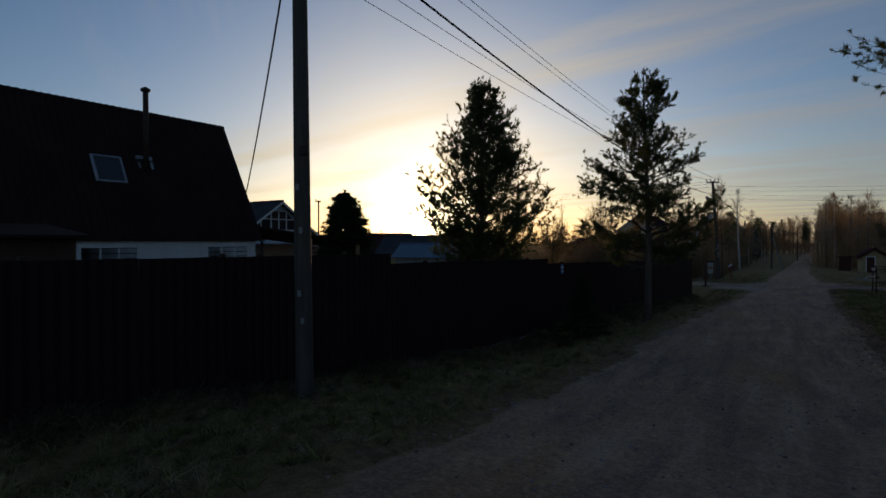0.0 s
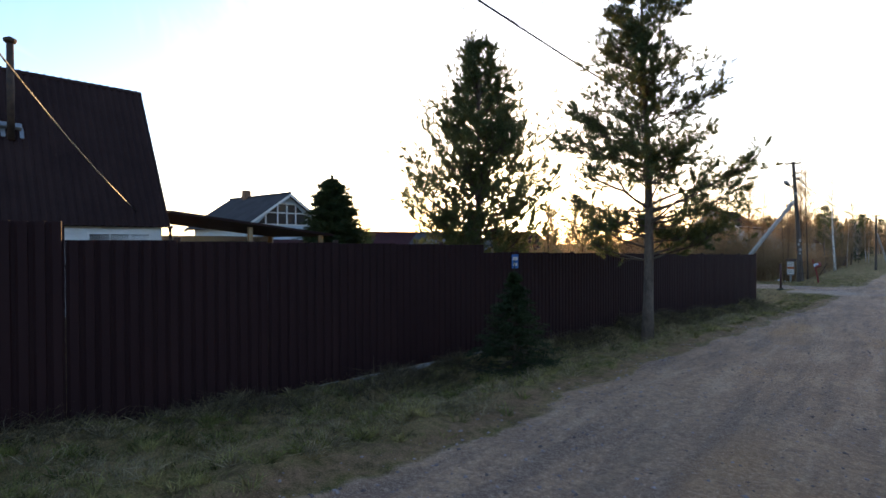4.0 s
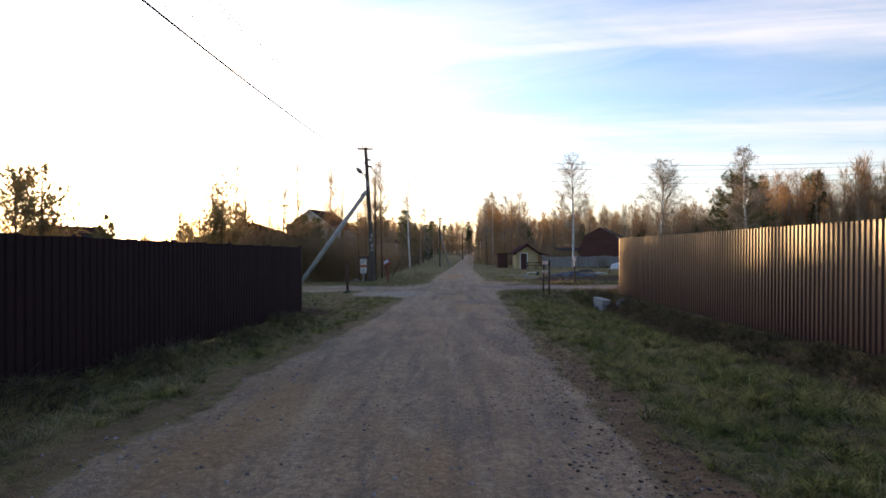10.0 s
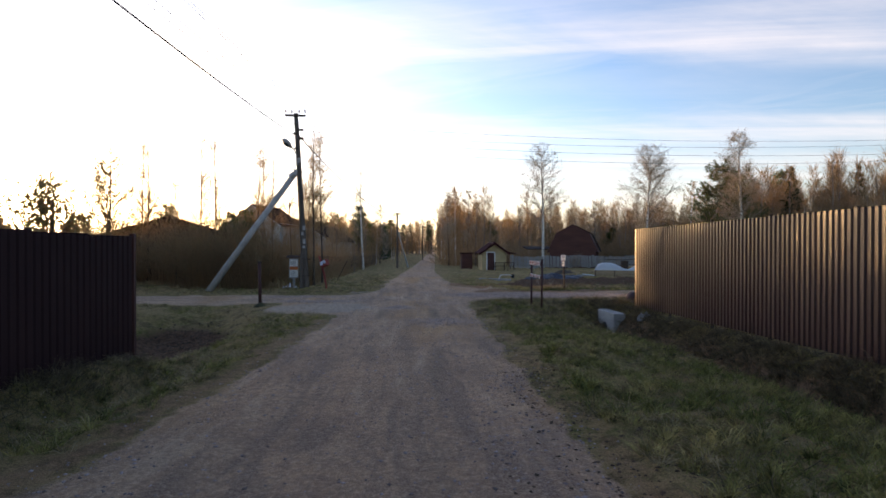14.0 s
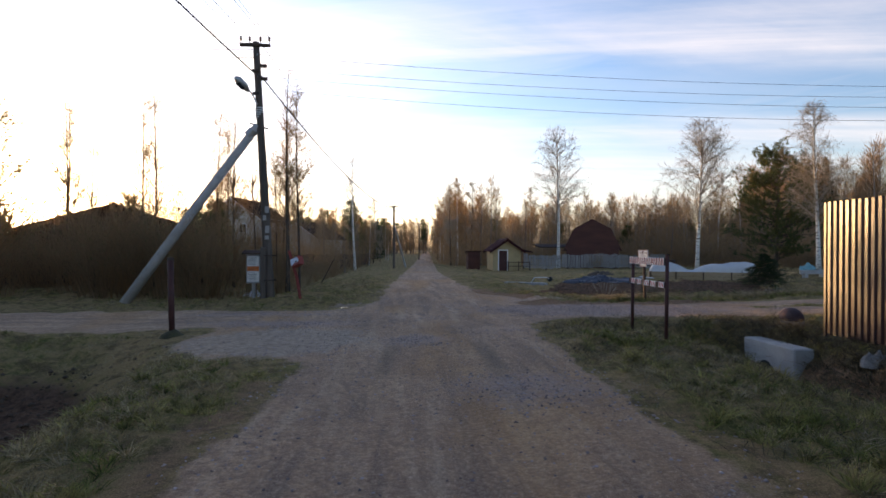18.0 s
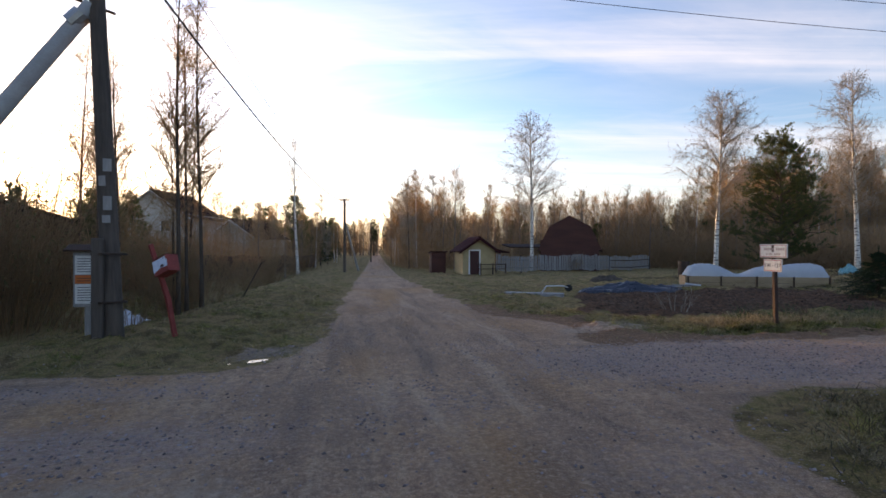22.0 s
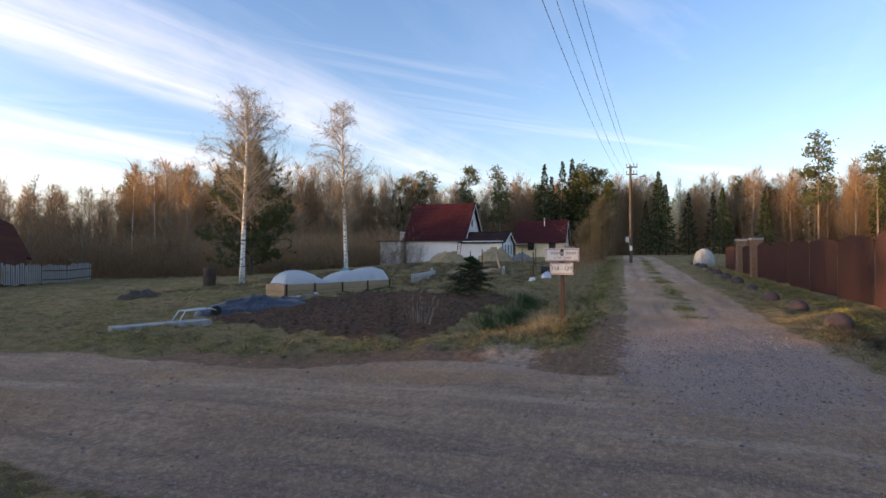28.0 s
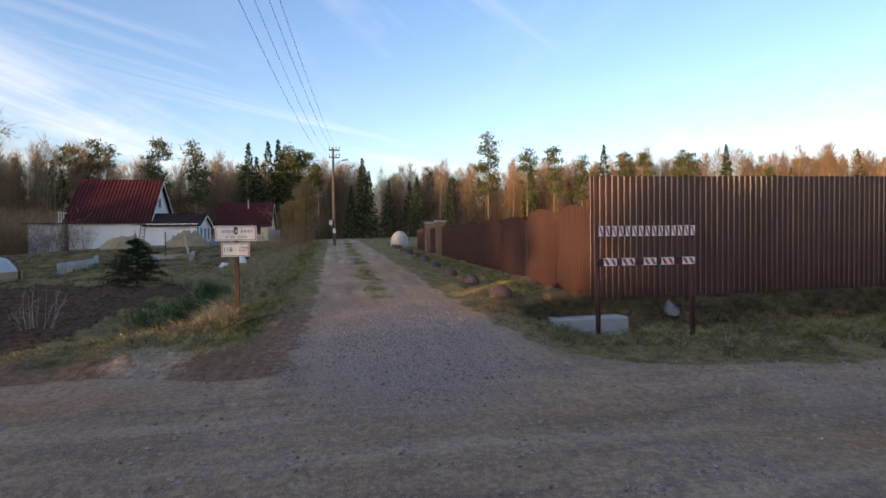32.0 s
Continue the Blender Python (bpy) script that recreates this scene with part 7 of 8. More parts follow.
for i, (px, py, s) in enumerate(spots):
    a, b, c = far_birch[i % 4]
    plant("birch_tree", [("trunk", a), ("branchwork", b), ("bud_haze", c)], (M_BIRCH if i % 3 else M_BARK, M_TWIG if i % 3 else M_TWIG_PALE, M_BUD), px, py, "bare birch in the row beyond the gardens", "tree", "far birches", 53 * i, s)
# bushes: many thin stems from one root


def bush_parts(seed, h, w, stems=40, twigs=6, r=0.010, fine=2):
    rng = np.random.default_rng(seed)
    ang, out = rng.uniform(0, 6.283, stems), rng.uniform(0.05, 1, stems) ** 0.7
    st = np.stack([np.cos(ang) * out * w * 0.3, np.sin(ang) * out * w * 0.3, np.full(stems, -0.1)], 1)
    wy = np.stack([np.cos(ang) * out * 0.5 * w / h, np.sin(ang) * out * 0.5 * w / h, np.full(stems, 1.0)], 1)
    ln = h * rng.uniform(0.55, 1.1, stems)
    a0, a1, ra, rb, jt = limbs(rng, st, wy, ln, np.full(stems, r), 4, 0.0, 0.10)
    n = stems * twigs
    p, d, who = along_limbs(rng, jt, n, 0.3, 1)
    b0, b1, rc, rd, j2 = limbs(rng, p, d + rng.normal(size=d.shape) * 0.5, ln[who] * rng.uniform(0.12, 0.3, n), np.full(n, r * 0.5), 2, 0.02, 0.15)
    q, dq, _ = along_limbs(rng, j2, n * fine, 0.1, 1)
    tw = blades(q, dq + rng.normal(size=dq.shape) * 0.6, h * rng.uniform(0.05, 0.11, len(q)), r * 0.9, rng)
    v, f = blades(*[x for x in (along_limbs(rng, j2, n, 0.3, 1)[0], rng.normal(size=(n, 3)))], 0.05 * rng.uniform(0.6, 1.3, n), 0.032, rng)
    return np_mesh("branchwork", *join([tubes(a0, a1, ra, rb, 4), tubes(b0, b1, rc, rd, 3), tw])), np_mesh("bud_haze", v, [f])


bush_me = [bush_parts(80 + i, 2.6, 2.4, 46, 8, 0.009, 3) for i in range(4)]
bs_spots = []
rb2 = random.Random(31)
for i in range(36):
    bs_spots.append((-6.2 - rb2.uniform(0, 12) ** 1.0, 48.9 + rb2.uniform(0, 9), rb2.uniform(0.9, 1.55)))
bs_spots += [(-5.0 - 0.55 * i + rb2.uniform(-0.8, 0.8), 56.5 + 0.75 * i + rb2.uniform(-0.8, 0.8), rb2.uniform(0.8, 1.15)) for i in range(14)]
bs_spots += [(-5.6, 50.5, 0.8), (-5.2, 51.8, 0.7), (-5.0, 56.5, 0.9), (-6.5, 60.5, 1.0), (-6.0, 64.5, 0.9), (-5.6, 68.5, 0.9), (-5.4, 73.0, 1.0), (-6.0, 78.0, 1.1), (-5.0, 88.0, 1.0), (-4.6, 93.0, 1.1)]
bs_spots += [(45.5, 48.8, 1.55), (43.2, 49.2, 1.3), (41.6, 48.9, 1.15), (47.8, 49.6, 1.4), (38.8, 49.0, 0.9), (36.5, 48.9, 0.75), (33.0, 49.4, 0.6), (46.5, 66.5, 0.9), (48.0, 68.5, 1.0), (44.0, 68.0, 0.9), (19.5, 84.5, 0.6), (26.5, 49.8, 0.6), (29.5, 49.5, 0.5)]
for i, (px, py, s) in enumerate(bs_spots):
    a, b = bush_me[i % 4]
    plant("bush", [("branchwork", a), ("bud_haze", b)], (M_TWIG, M_BUD), px, py, "leafless brown bush with the first buds", "bush", "roadside bushes", 61 * i, s)
dry_a, dry_b = bush_parts(91, 0.8, 0.9, 14, 4, 0.006, 2)
for px, py, s in ((7.6, 51.0, 1.0), (13.6, 50.2, 0.7), (6.6, 19.5, 1.0), (7.1, 21.0, 0.8)):
    plant("dry_shrub", [("branchwork", dry_a)], (M_TWIG_PALE,), px, py, "small dry shrub of pale stalks", "shrub", "dry shrubs", 30 * px, s)

# ---- far woods, thickets ----
rw = np.random.default_rng(101)


def far_bare(seed, h, n=520):
    rng = np.random.default_rng(seed)
    seg = [np.array([0, 0, h * t]) + [rng.normal() * 0.12 * t, rng.normal() * 0.12 * t, 0] for t in (0, 0.3, 0.6, 0.95)]
    tv, tf = tubes(seg[:-1], seg[1:], [0.15, 0.11, 0.07], [0.11, 0.07, 0.02], 5)
    t = rng.uniform(0.12, 0.98, n)
    ang = rng.uniform(0, 6.283, n)
    rad = (1 - t) ** 0.6 * rng.uniform(0, 1, n) ** 0.6 * h * 0.15
    p = np.stack([np.cos(ang) * rad, np.sin(ang) * rad, h * t], 1)
    d = unit(np.stack([np.cos(ang) * 0.6, np.sin(ang) * 0.6, np.full(n, 1.0)], 1) + rng.normal(size=(n, 3)) * 0.35)
    bv, bf = blades(p, d, rng.uniform(0.7, 2.0, n) * h / 13, 0.05, rng)
    return (tv, tf), (bv, bf)


def far_spruce(seed, h, n=760):
    rng = np.random.default_rng(seed)
    tv, tf = tubes([[0, 0, 0]], [[0, 0, h]], [0.17], [0.02], 5)
    t = rng.uniform(0.05, 1, n) ** 0.85
    ang = rng.uniform(0, 6.283, n)
    rad = (1 - t) * h * 0.22 * (0.75 + 0.25 * np.sin(t * 60)) * rng.uniform(0.2, 1, n) ** 0.5
    p = np.stack([np.cos(ang) * rad, np.sin(ang) * rad, h * t], 1)
    d = np.stack([np.cos(ang), np.sin(ang), np.full(n, -0.35)], 1) + rng.normal(size=(n, 3)) * 0.3
    bv, bf = blades(p, d, rng.uniform(0.4, 1.0, n) * (0.4 + 0.8 * (1 - t)) * h / 14, 0.30, rng)
    return (tv, tf), (bv, bf)


def far_pine(seed, h, n=1500):
    rng = np.random.default_rng(seed)
    tv, tf = tubes([[0, 0, 0], [0, 0, h * 0.5]], [[0, 0, h * 0.5], [0.1, 0, h * 0.97]], [0.19, 0.13], [0.13, 0.03], 6)
    k = 40
    ct, ca = rng.uniform(0.42, 1.0, k), rng.uniform(0, 6.283, k)
    cr = np.sqrt(np.clip(1 - ((ct - 0.62) / 0.40) ** 2, 0.02, 1)) * h * 0.125 * rng.uniform(0.3, 1, k)
    c = np.stack([np.cos(ca) * cr, np.sin(ca) * cr, h * ct], 1)
    who = rng.integers(0, k, n)
    p = c[who] + rng.normal(size=(n, 3)) * [0.45, 0.45, 0.28] * h / 15
    bv, bf = blades(p, rng.normal(size=(n, 3)) + [0, 0, 0.5], rng.uniform(0.3, 0.6, n), 0.22, rng)
    lv, lf = tubes(np.stack([0 * c[:, 0], 0 * c[:, 0], c[:, 2] - 0.5], 1), c, np.full(k, 0.05), np.full(k, 0.02), 3)
    return join([(tv, tf), (lv, lf)]), (bv, bf)


def scrub(seed, h, n=120):
    rng = np.random.default_rng(seed)
    out = rng.uniform(0, 1, n)
    p = np.stack([rng.normal(size=n) * 0.8, rng.normal(size=n) * 0.8, out ** 1.4 * 0.75 * h], 1)
    d = unit(p * [0.45, 0.45, 0] + rng.normal(size=(n, 3)) * 0.45 + [0, 0, 0.9])
    return None, blades(p, d, rng.uniform(0.14, 0.42, n) * h * (1.1 - 0.5 * out), 0.035, rng)


def sow(kind, protos, spots_, z_of=land):
    """Trees of one kind at (x, y, scale) as stacked points and faces: wood and leaf."""
    wood, leaf = [], []
    for i, (px, py, s) in enumerate(spots_):
        w, l = protos[i % len(protos)]
        a = (i * 2.399) % 6.283
        rot = np.array([[math.cos(a), -math.sin(a), 0], [math.sin(a), math.cos(a), 0], [0, 0, 1]]) * s
        at = np.array([px, py, float(np.interp(py, ROAD_Y, ROAD_Z)) + (0.9 if px > 45 and py < 75 else 0) - 0.3])
        for src, dst in ((w, wood), (l, leaf)):
            if src is not None:
                dst.append((src[0] @ rot.T + at, src[1]))
    return wood, leaf


def stuff(name, bits, mat, label, category):
    ob = tagged(new(name, np_mesh(name, *join(bits))), label, category, kind="stuff")
    ob.data.materials.append(mat)
    return ob


def band(n, ax, ay, bx, by, deep, s0, s1):
    """Random places along a strip."""
    t, o = rw.uniform(0, 1, n), rw.uniform(min(0, deep), max(0, deep), n)
    dx, dy = bx - ax, by - ay
    ln = math.hypot(dx, dy)
    return [(ax + dx * a + dy / ln * b, ay + dy * a - dx / ln * b, rw.uniform(s0, s1)) for a, b in zip(t, o)]


bare_p, spruce_p, pine_p, scrub_p = [far_bare(110 + i, 13.0) for i in range(5)], [far_spruce(120 + i, 14.0) for i in range(3)], [far_pine(130 + i, 15.5) for i in range(3)], [scrub(140 + i, 3.4) for i in range(3)]
# strips run with the wood on their right-hand side
east = [(48, 100, 88, 78), (88, 78, 108, 50), (108, 50, 106, 14), (106, 14, 96, -40), (96, -40, 60, -90)]
bare_spots, con_sp, con_pi, scr = [], [], [], []
for k, (ax, ay, bx, by) in enumerate(east):
    n = int(math.hypot(bx - ax, by - ay))
    bare_spots += band(int(n * 5.6), bx, by, ax, ay, 30, 0.8, 1.25)
    con_sp += band(int(n * 0.16), bx, by, ax, ay, 24, 0.7, 1.15)
    con_pi += band(int(n * 0.16), bx, by, ax, ay, 26, 0.8, 1.08)
    scr += band(int(n * 5), bx, by, ax, ay, 10, 0.6, 1.7)
    scr += band(int(n * 1.5), bx, by, ax, ay, -5, 0.4, 0.9)
con_sp += [(93.0, 60.3, 1.21), (93.4, 57.2, 1.24), (93.5, 55.5, 1.26), (93.8, 41.4, 1.05), (92.9, 31.9, 0.79), (82.7, 1.2, 1.03), (72.5, -14.3, 0.87), (97.9, 59.7, 1.1), (98.6, 55.1, 1.2)]
con_pi += [(87.6, 81.0, 1.11), (90.2, 73.4, 1.06), (91.5, 68.3, 1.09), (93.7, 53.3, 1.06), (94.5, 54.5, 0.98), (90.1, 19.5, 1.16), (88.0, 13.0, 0.96), (86.3, 8.7, 0.94), (84.3, 4.4, 0.84), (80.9, -2.0, 0.76), (79.5, -4.5, 0.77), (76.5, -8.9, 0.78), (68.7, -18.8, 0.51)]
con_sp += [(91.5, 50.2, 0.72), (92.6, 52.2, 0.8), (91.0, 53.6, 0.6), (95.2, 40.2, 0.9), (94.6, 43.4, 0.7), (97.0, 36.5, 0.8), (95.0, 25.5, 0.75)]
con_pi += [(94.6, 50.6, 0.98), (95.6, 52.4, 1.04), (93.2, 49.4, 0.86)]
bare_spots += band(95, 106, 42, 101, 60, 30, 0.8, 1.25)
scr += band(120, 103, 42, 98, 60, 12, 0.8, 1.9)
# thicket north of the garden
scr += band(330, 30, 90, 60, 76, -22, 0.9, 1.9)
scr += band(200, 44, 88, 20, 100, 18, 0.8, 1.7)
scr += band(150, 62, 74, 88, 66, -10, 0.8, 1.4)
bare_spots += band(70, 28, 94, 62, 80, -14, 0.42, 0.72)
bare_spots += band(90, 60, 96, 20, 122, 20, 0.55, 0.85)
# northern and western skyline
bare_spots += band(150, -60, 250, 110, 190, -30, 0.8, 1.1)
con_pi += band(40, -60, 240, 110, 180, -30, 0.7, 0.95)
con_sp += band(40, -60, 240, 110, 180, -30, 0.7, 0.95)
bare_spots += band(70, -24, 150, -6, 240, -14, 0.55, 0.8)
bare_spots += band(90, 10, 150, 30, 240, 16, 0.7, 0.95)
con_pi += band(22, -30, 160, -10, 240, -10, 0.55, 0.75)
bare_spots += band(190, -260, 110, -60, 250, -30, 0.35, 0.55)
con_pi += band(60, -260, 120, -60, 250, -30, 0.35, 0.5)
bare_spots += band(120, -230, -60, -260, 110, -30, 0.5, 0.7)
bare_spots += band(45, -120, 70, -50, 130, -14, 0.25, 0.38)
bare_spots += band(110, -95, 62, -14, 112, 18, 0.28, 0.46)
bare_spots += band(70, -5, 215, 25, 215, -25, 0.6, 0.9)
scr += band(330, -60, 60, -12, 90, 16, 0.4, 1.15)
bare_spots += band(60, -5, 72, -4, 200, -10, 0.34, 0.62)
con_pi += band(14, -5, 110, -3, 200, -10, 0.4, 0.62)
con_sp += band(10, -5, 110, -3, 200, -10, 0.4, 0.6)
scr += band(60, -24, 53, -6.5, 62, -8, 0.45, 0.85)
scr += band(90, -5.8, 58, -4.8, 110, -4, 0.25, 0.55)
scr += band(380, 12, 96, 44, 92, -16, 0.8, 1.3)
scr += band(300, 42, 90, 62, 76, 10, 0.9, 1.6)
bare_spots += band(110, 14, 104, 62, 92, -20, 0.5, 0.8)
bare_spots += band(34, 6.2, 94, 9, 130, 6, 0.62, 0.86)
scr += band(220, -70, 66, -9, 76, -14, 0.5, 1.0)
scr += band(70, -40, 40, -9, 60, -12, 0.5, 0.9)
scr += band(120, -9, 72, -7, 150, -8, 0.45, 1.0)
scr += band(160, 5.5, 92, 9, 160, 8, 0.8, 1.8)
bw, bl = sow("bare", bare_p, bare_spots)
sw, sl = sow("spruce", spruce_p, con_sp)
pw, pl = sow("pine", pine_p, con_pi)
_, cl = sow("scrub", scrub_p, scr)
stuff("forest_trunks", bw, M_WOOD_FAR, "grey-brown trunks of the leafless wood", "forest")
stuff("forest_twigs", bl, M_TWIG, "brown haze of bare twigs in the far wood", "forest")
stuff("spruce_wood", sw + sl, M_SPRUCE, "dark spruces among the bare wood", "forest")
stuff("pine_trunks", pw, M_BARK_PINE, "orange trunks of tall pines", "forest")
stuff("pine_crowns", pl, M_PINE, "green crowns of tall forest pines", "forest")
stuff("thicket", cl, M_TWIG, "dense brown thicket of bare shrubs", "thicket")

# ---- grass ----
rg = np.random.default_rng(55)


def turf_spots(n, x0, x1, y0, y1, keep):
    x, y = rg.uniform(x0, x1, n), rg.uniform(y0, y1, n)
    gap, road, gravel, slab_, soil, mud, rut, branch_ = masks(x, y)
    ok = (gap > 0.10) & (soil < 0.4) & (rg.uniform(0, 1, n) < keep(x, y, gap, mud))
    return x[ok], y[ok]


def left_keep(x, y, gap, mud):
    return smooth01(gap / 0.7) * (1 - 0.75 * mud) * np.where(x < fence_x(y) + 0.05, 0.05, 1) * (0.55 + 0.45 * wobble(x, y, 2.2, 61))


def right_keep(x, y, gap, mud):
    return smooth01(gap / 0.8) * (1 - 0.85 * mud) * (0.6 + 0.4 * wobble(x, y, 2.0, 62)) * np.where(y > 38.5, 0.45, 1) * np.where(np.abs(x - 8.14) < 0.05, 0, 1)


def tuft_field(name, x, y, per, h0, h1, w, spread, mat, label, bend=0.0, lean=0.45):
    rep = np.repeat(np.arange(len(x)), per)
    n = len(rep)
    hx, hy = x[rep] + rg.normal(size=n) * spread, y[rep] + rg.normal(size=n) * spread
    size = np.clip(0.75 + 0.5 * wobble(x, y, 1.6, 63), 0.35, 1.4)[rep]
    p = np.stack([hx, hy, land(hx, hy) - 0.012], 1)
    d = np.stack([rg.normal(size=n) * lean, rg.normal(size=n) * lean, np.ones(n)], 1)
    bits = blades(p, d, rg.uniform(h0, h1, n) * size, w * rg.uniform(0.7, 1.3, n), rg, bend)
    return stuff(name, [bits], mat, label, "grass")


def tussocks(name, x, y, per, h0, h1, w, radius, mat, label, flare=0.8, bend=0.55):
    """Tufts whose blades spring from one crown and fall outwards."""
    m = len(x)
    rep_ = np.repeat(np.arange(m), per)
    n = len(rep_)
    size, wide = rg.uniform(0.6, 1.25, m), rg.uniform(0.5, 1.3, m) * radius
    a, r = rg.uniform(0, 6.283, n), np.sqrt(rg.uniform(0, 1, n))
    ox, oy = np.cos(a) * r, np.sin(a) * r
    bx0, by0 = x[rep_] + ox * wide[rep_], y[rep_] + oy * wide[rep_]
    d = np.stack([ox * flare + rg.normal(size=n) * 0.22, oy * flare + rg.normal(size=n) * 0.22, rg.uniform(0.5, 1.1, n)], 1)
    p = np.stack([bx0, by0, land(bx0, by0) - 0.015], 1)
    return stuff(name, [blades(p, d, rg.uniform(h0, h1, n) * size[rep_], w * rg.uniform(0.7, 1.3, n), rg, bend)], mat, label, "grass")


lx, ly = turf_spots(26000, -7.0, -1.4, -3.0, 43.0, left_keep)
rx_, ry_ = turf_spots(50000, 1.4, 8.4, 5.0, 44.0, right_keep)
tuft_field("grass_left", lx, ly, 8, 0.03, 0.09, 0.0085, 0.05, M_GRASS, "short green grass on the west verge")
tuft_field("grass_right", rx_[::2], ry_[::2], 9, 0.03, 0.10, 0.009, 0.05, M_GRASS, "lush green grass on the east verge")
sx1, sy1 = turf_spots(12000, -7.0, -1.6, -3.0, 43.0, lambda x, y, gap, mud: smooth01((gap - 0.3) / 0.6) * (0.35 + 0.5 * wobble(x, y, 1.4, 64)) + 0.6 * np.exp(-((x - fence_x(y) - 0.35) / 0.35) ** 2))
sx2, sy2 = turf_spots(9000, 1.6, 8.4, 8.0, 44.0, lambda x, y, gap, mud: 0.12 + 0.5 * smooth01((y - 37.5) / 2) + 0.8 * np.exp(-((x - 7.6) / 0.5) ** 2) + 0.2 * wobble(x, y, 1.5, 65))
tuft_field("dead_grass_west", sx1, sy1, 10, 0.06, 0.22, 0.006, 0.07, M_STRAW, "matted dead straw on the west verge", 0.7, 0.8)
tuft_field("dead_grass_east", sx2, sy2, 11, 0.08, 0.26, 0.007, 0.08, M_DEADBROWN, "matted dead straw on the ditch bank", 0.7, 0.8)
nx1, ny1 = turf_spots(19000, -9.0, 34.0, 42.0, 66.0, lambda x, y, gap, mud: smooth01(gap / 0.6) * np.where(gap < 3.2, 0.9, 0.4) * np.where(x < 16, 1, 0.6) * (1 - 0.8 * mud))
tuft_field("grass_crossing", nx1, ny1, 8, 0.04, 0.13, 0.009, 0.06, M_GRASS, "short grass around the crossing and garden")
nx2, ny2 = turf_spots(22000, -9.0, 34.0, 42.0, 62.0, lambda x, y, gap, mud: smooth01((gap - 0.1) / 0.5) * np.where(gap < 2.2, 0.75, 0.22) * (0.6 + 0.5 * wobble(x, y, 1.8, 66)) * (1 - 0.6 * mud))
ex1, ey1 = turf_spots(9000, 2.2, 15.0, 46.4, 51.5, lambda x, y, gap, mud: np.exp(-((gap - 1.35) / 0.5) ** 2) * (0.55 + 0.5 * wobble(x, y, 0.9, 74)))
tuft_field("grass_plot_edge", ex1[::2], ey1[::2], 12, 0.05, 0.16, 0.008, 0.045, M_GRASS, "fresh tufts on the lip of the dug plot", 0.5, 0.5)
tuft_field("straw_plot_edge", ex1[1::2], ey1[1::2], 12, 0.05, 0.18, 0.007, 0.05, M_STRAW, "yellow straw on the lip of the dug plot", 0.7, 0.6)
tuft_field("dead_grass_crossing", nx2, ny2, 9, 0.06, 0.22, 0.007, 0.07, M_STRAW, "straw-coloured dead grass round the crossing", 0.7, 0.8)
cx1, cy1 = rg.uniform(9.5, 44, 5200), 45.3 + rg.normal(size=5200) * 0.2
okc = rg.uniform(0, 1, 5200) < smooth01(0.45 + 0.6 * wobble(cx1, cy1, 2.4, 72))
tuft_field("grass_strip", cx1[okc], cy1[okc], 9, 0.03, 0.09, 0.008, 0.06, M_GRASS, "worn grass strip between the wheel tracks")
vx1 = rg.uniform(5.5, 42, 9000)
vy1 = np.where(rg.uniform(0, 1, 9000) < 0.5, 47.45 + np.abs(rg.normal(size=9000)) * 0.55, 43.2 - np.abs(rg.normal(size=9000)) * 0.7)
vy1 = np.where((vy1 < 44) & (np.abs(vy1 - 42.75) < 0.5), vy1 - 0.9, vy1)
okv = (road_gap(vx1, vy1) > 0.05) & (np.abs(vy1 - 42.78) > 0.38)
tuft_field("grass_lane_edges", vx1[okv], vy1[okv], 9, 0.04, 0.13, 0.009, 0.06, M_GRASS, "bright fresh grass along the branch lane")
qx, qy = rg.uniform(8.0, 14.5, 420), 49.2 + rg.normal(size=420) * 0.32
qy = qy + 0.04 * (qx - 8)
tuft_field("sedge", qx, qy, 12, 0.2, 0.5, 0.010, 0.08, M_REED, "thick green sedge in the plot's ditch", 0.6, 0.35)

tx, ty = turf_spots(5200, -6.4, -1.6, 0.5, 42.5, lambda x, y, gap, mud: smooth01((gap - 0.15) / 0.5) * (0.25 + 0.6 * smooth01(0.5 + wobble(x, y, 1.5, 81))) * np.where(x < fence_x(y) + 0.15, 0, 1))
tussocks("tussocks_west", tx, ty, 34, 0.07, 0.20, 0.0075, 0.05, M_GRASS, "green grass tussocks on the west verge")
tx, ty = turf_spots(4200, -6.4, -1.6, 0.5, 42.5, lambda x, y, gap, mud: smooth01((gap - 0.2) / 0.5) * (0.15 + 0.6 * smooth01(0.4 + wobble(x, y, 1.8, 82))) * np.where(x < fence_x(y) + 0.1, 0, 1))
tussocks("straw_tussocks_west", tx, ty, 30, 0.08, 0.24, 0.0065, 0.06, M_STRAW, "bleached straw tussocks on the west verge", 1.1, 0.8)
tx, ty = turf_spots(8500, 2.0, 7.0, 8.0, 43.0, lambda x, y, gap, mud: smooth01((gap - 0.25) / 0.6) * (0.35 + 0.6 * smooth01(0.5 + wobble(x, y, 1.3, 83))) * np.where(np.abs(x - 6.8) < 0.5, 0.15, 1) * (1 - 0.7 * smooth01((y - 35) / 3)))
tussocks("tussocks_east", tx, ty, 36, 0.08, 0.24, 0.008, 0.05, M_GRASS, "lush green grass tussocks on the east verge")
tx, ty = turf_spots(5200, 2.0, 7.2, 8.0, 43.5, lambda x, y, gap, mud: smooth01((gap - 0.2) / 0.5) * (0.12 + 0.45 * smooth01(0.35 + wobble(x, y, 1.1, 85)) + 0.4 * smooth01((y - 35) / 3)))
tussocks("straw_tussocks_east", tx, ty, 28, 0.06, 0.19, 0.0065, 0.06, M_STRAW, "bleached straw among the grass of the east verge", 1.1, 0.8)
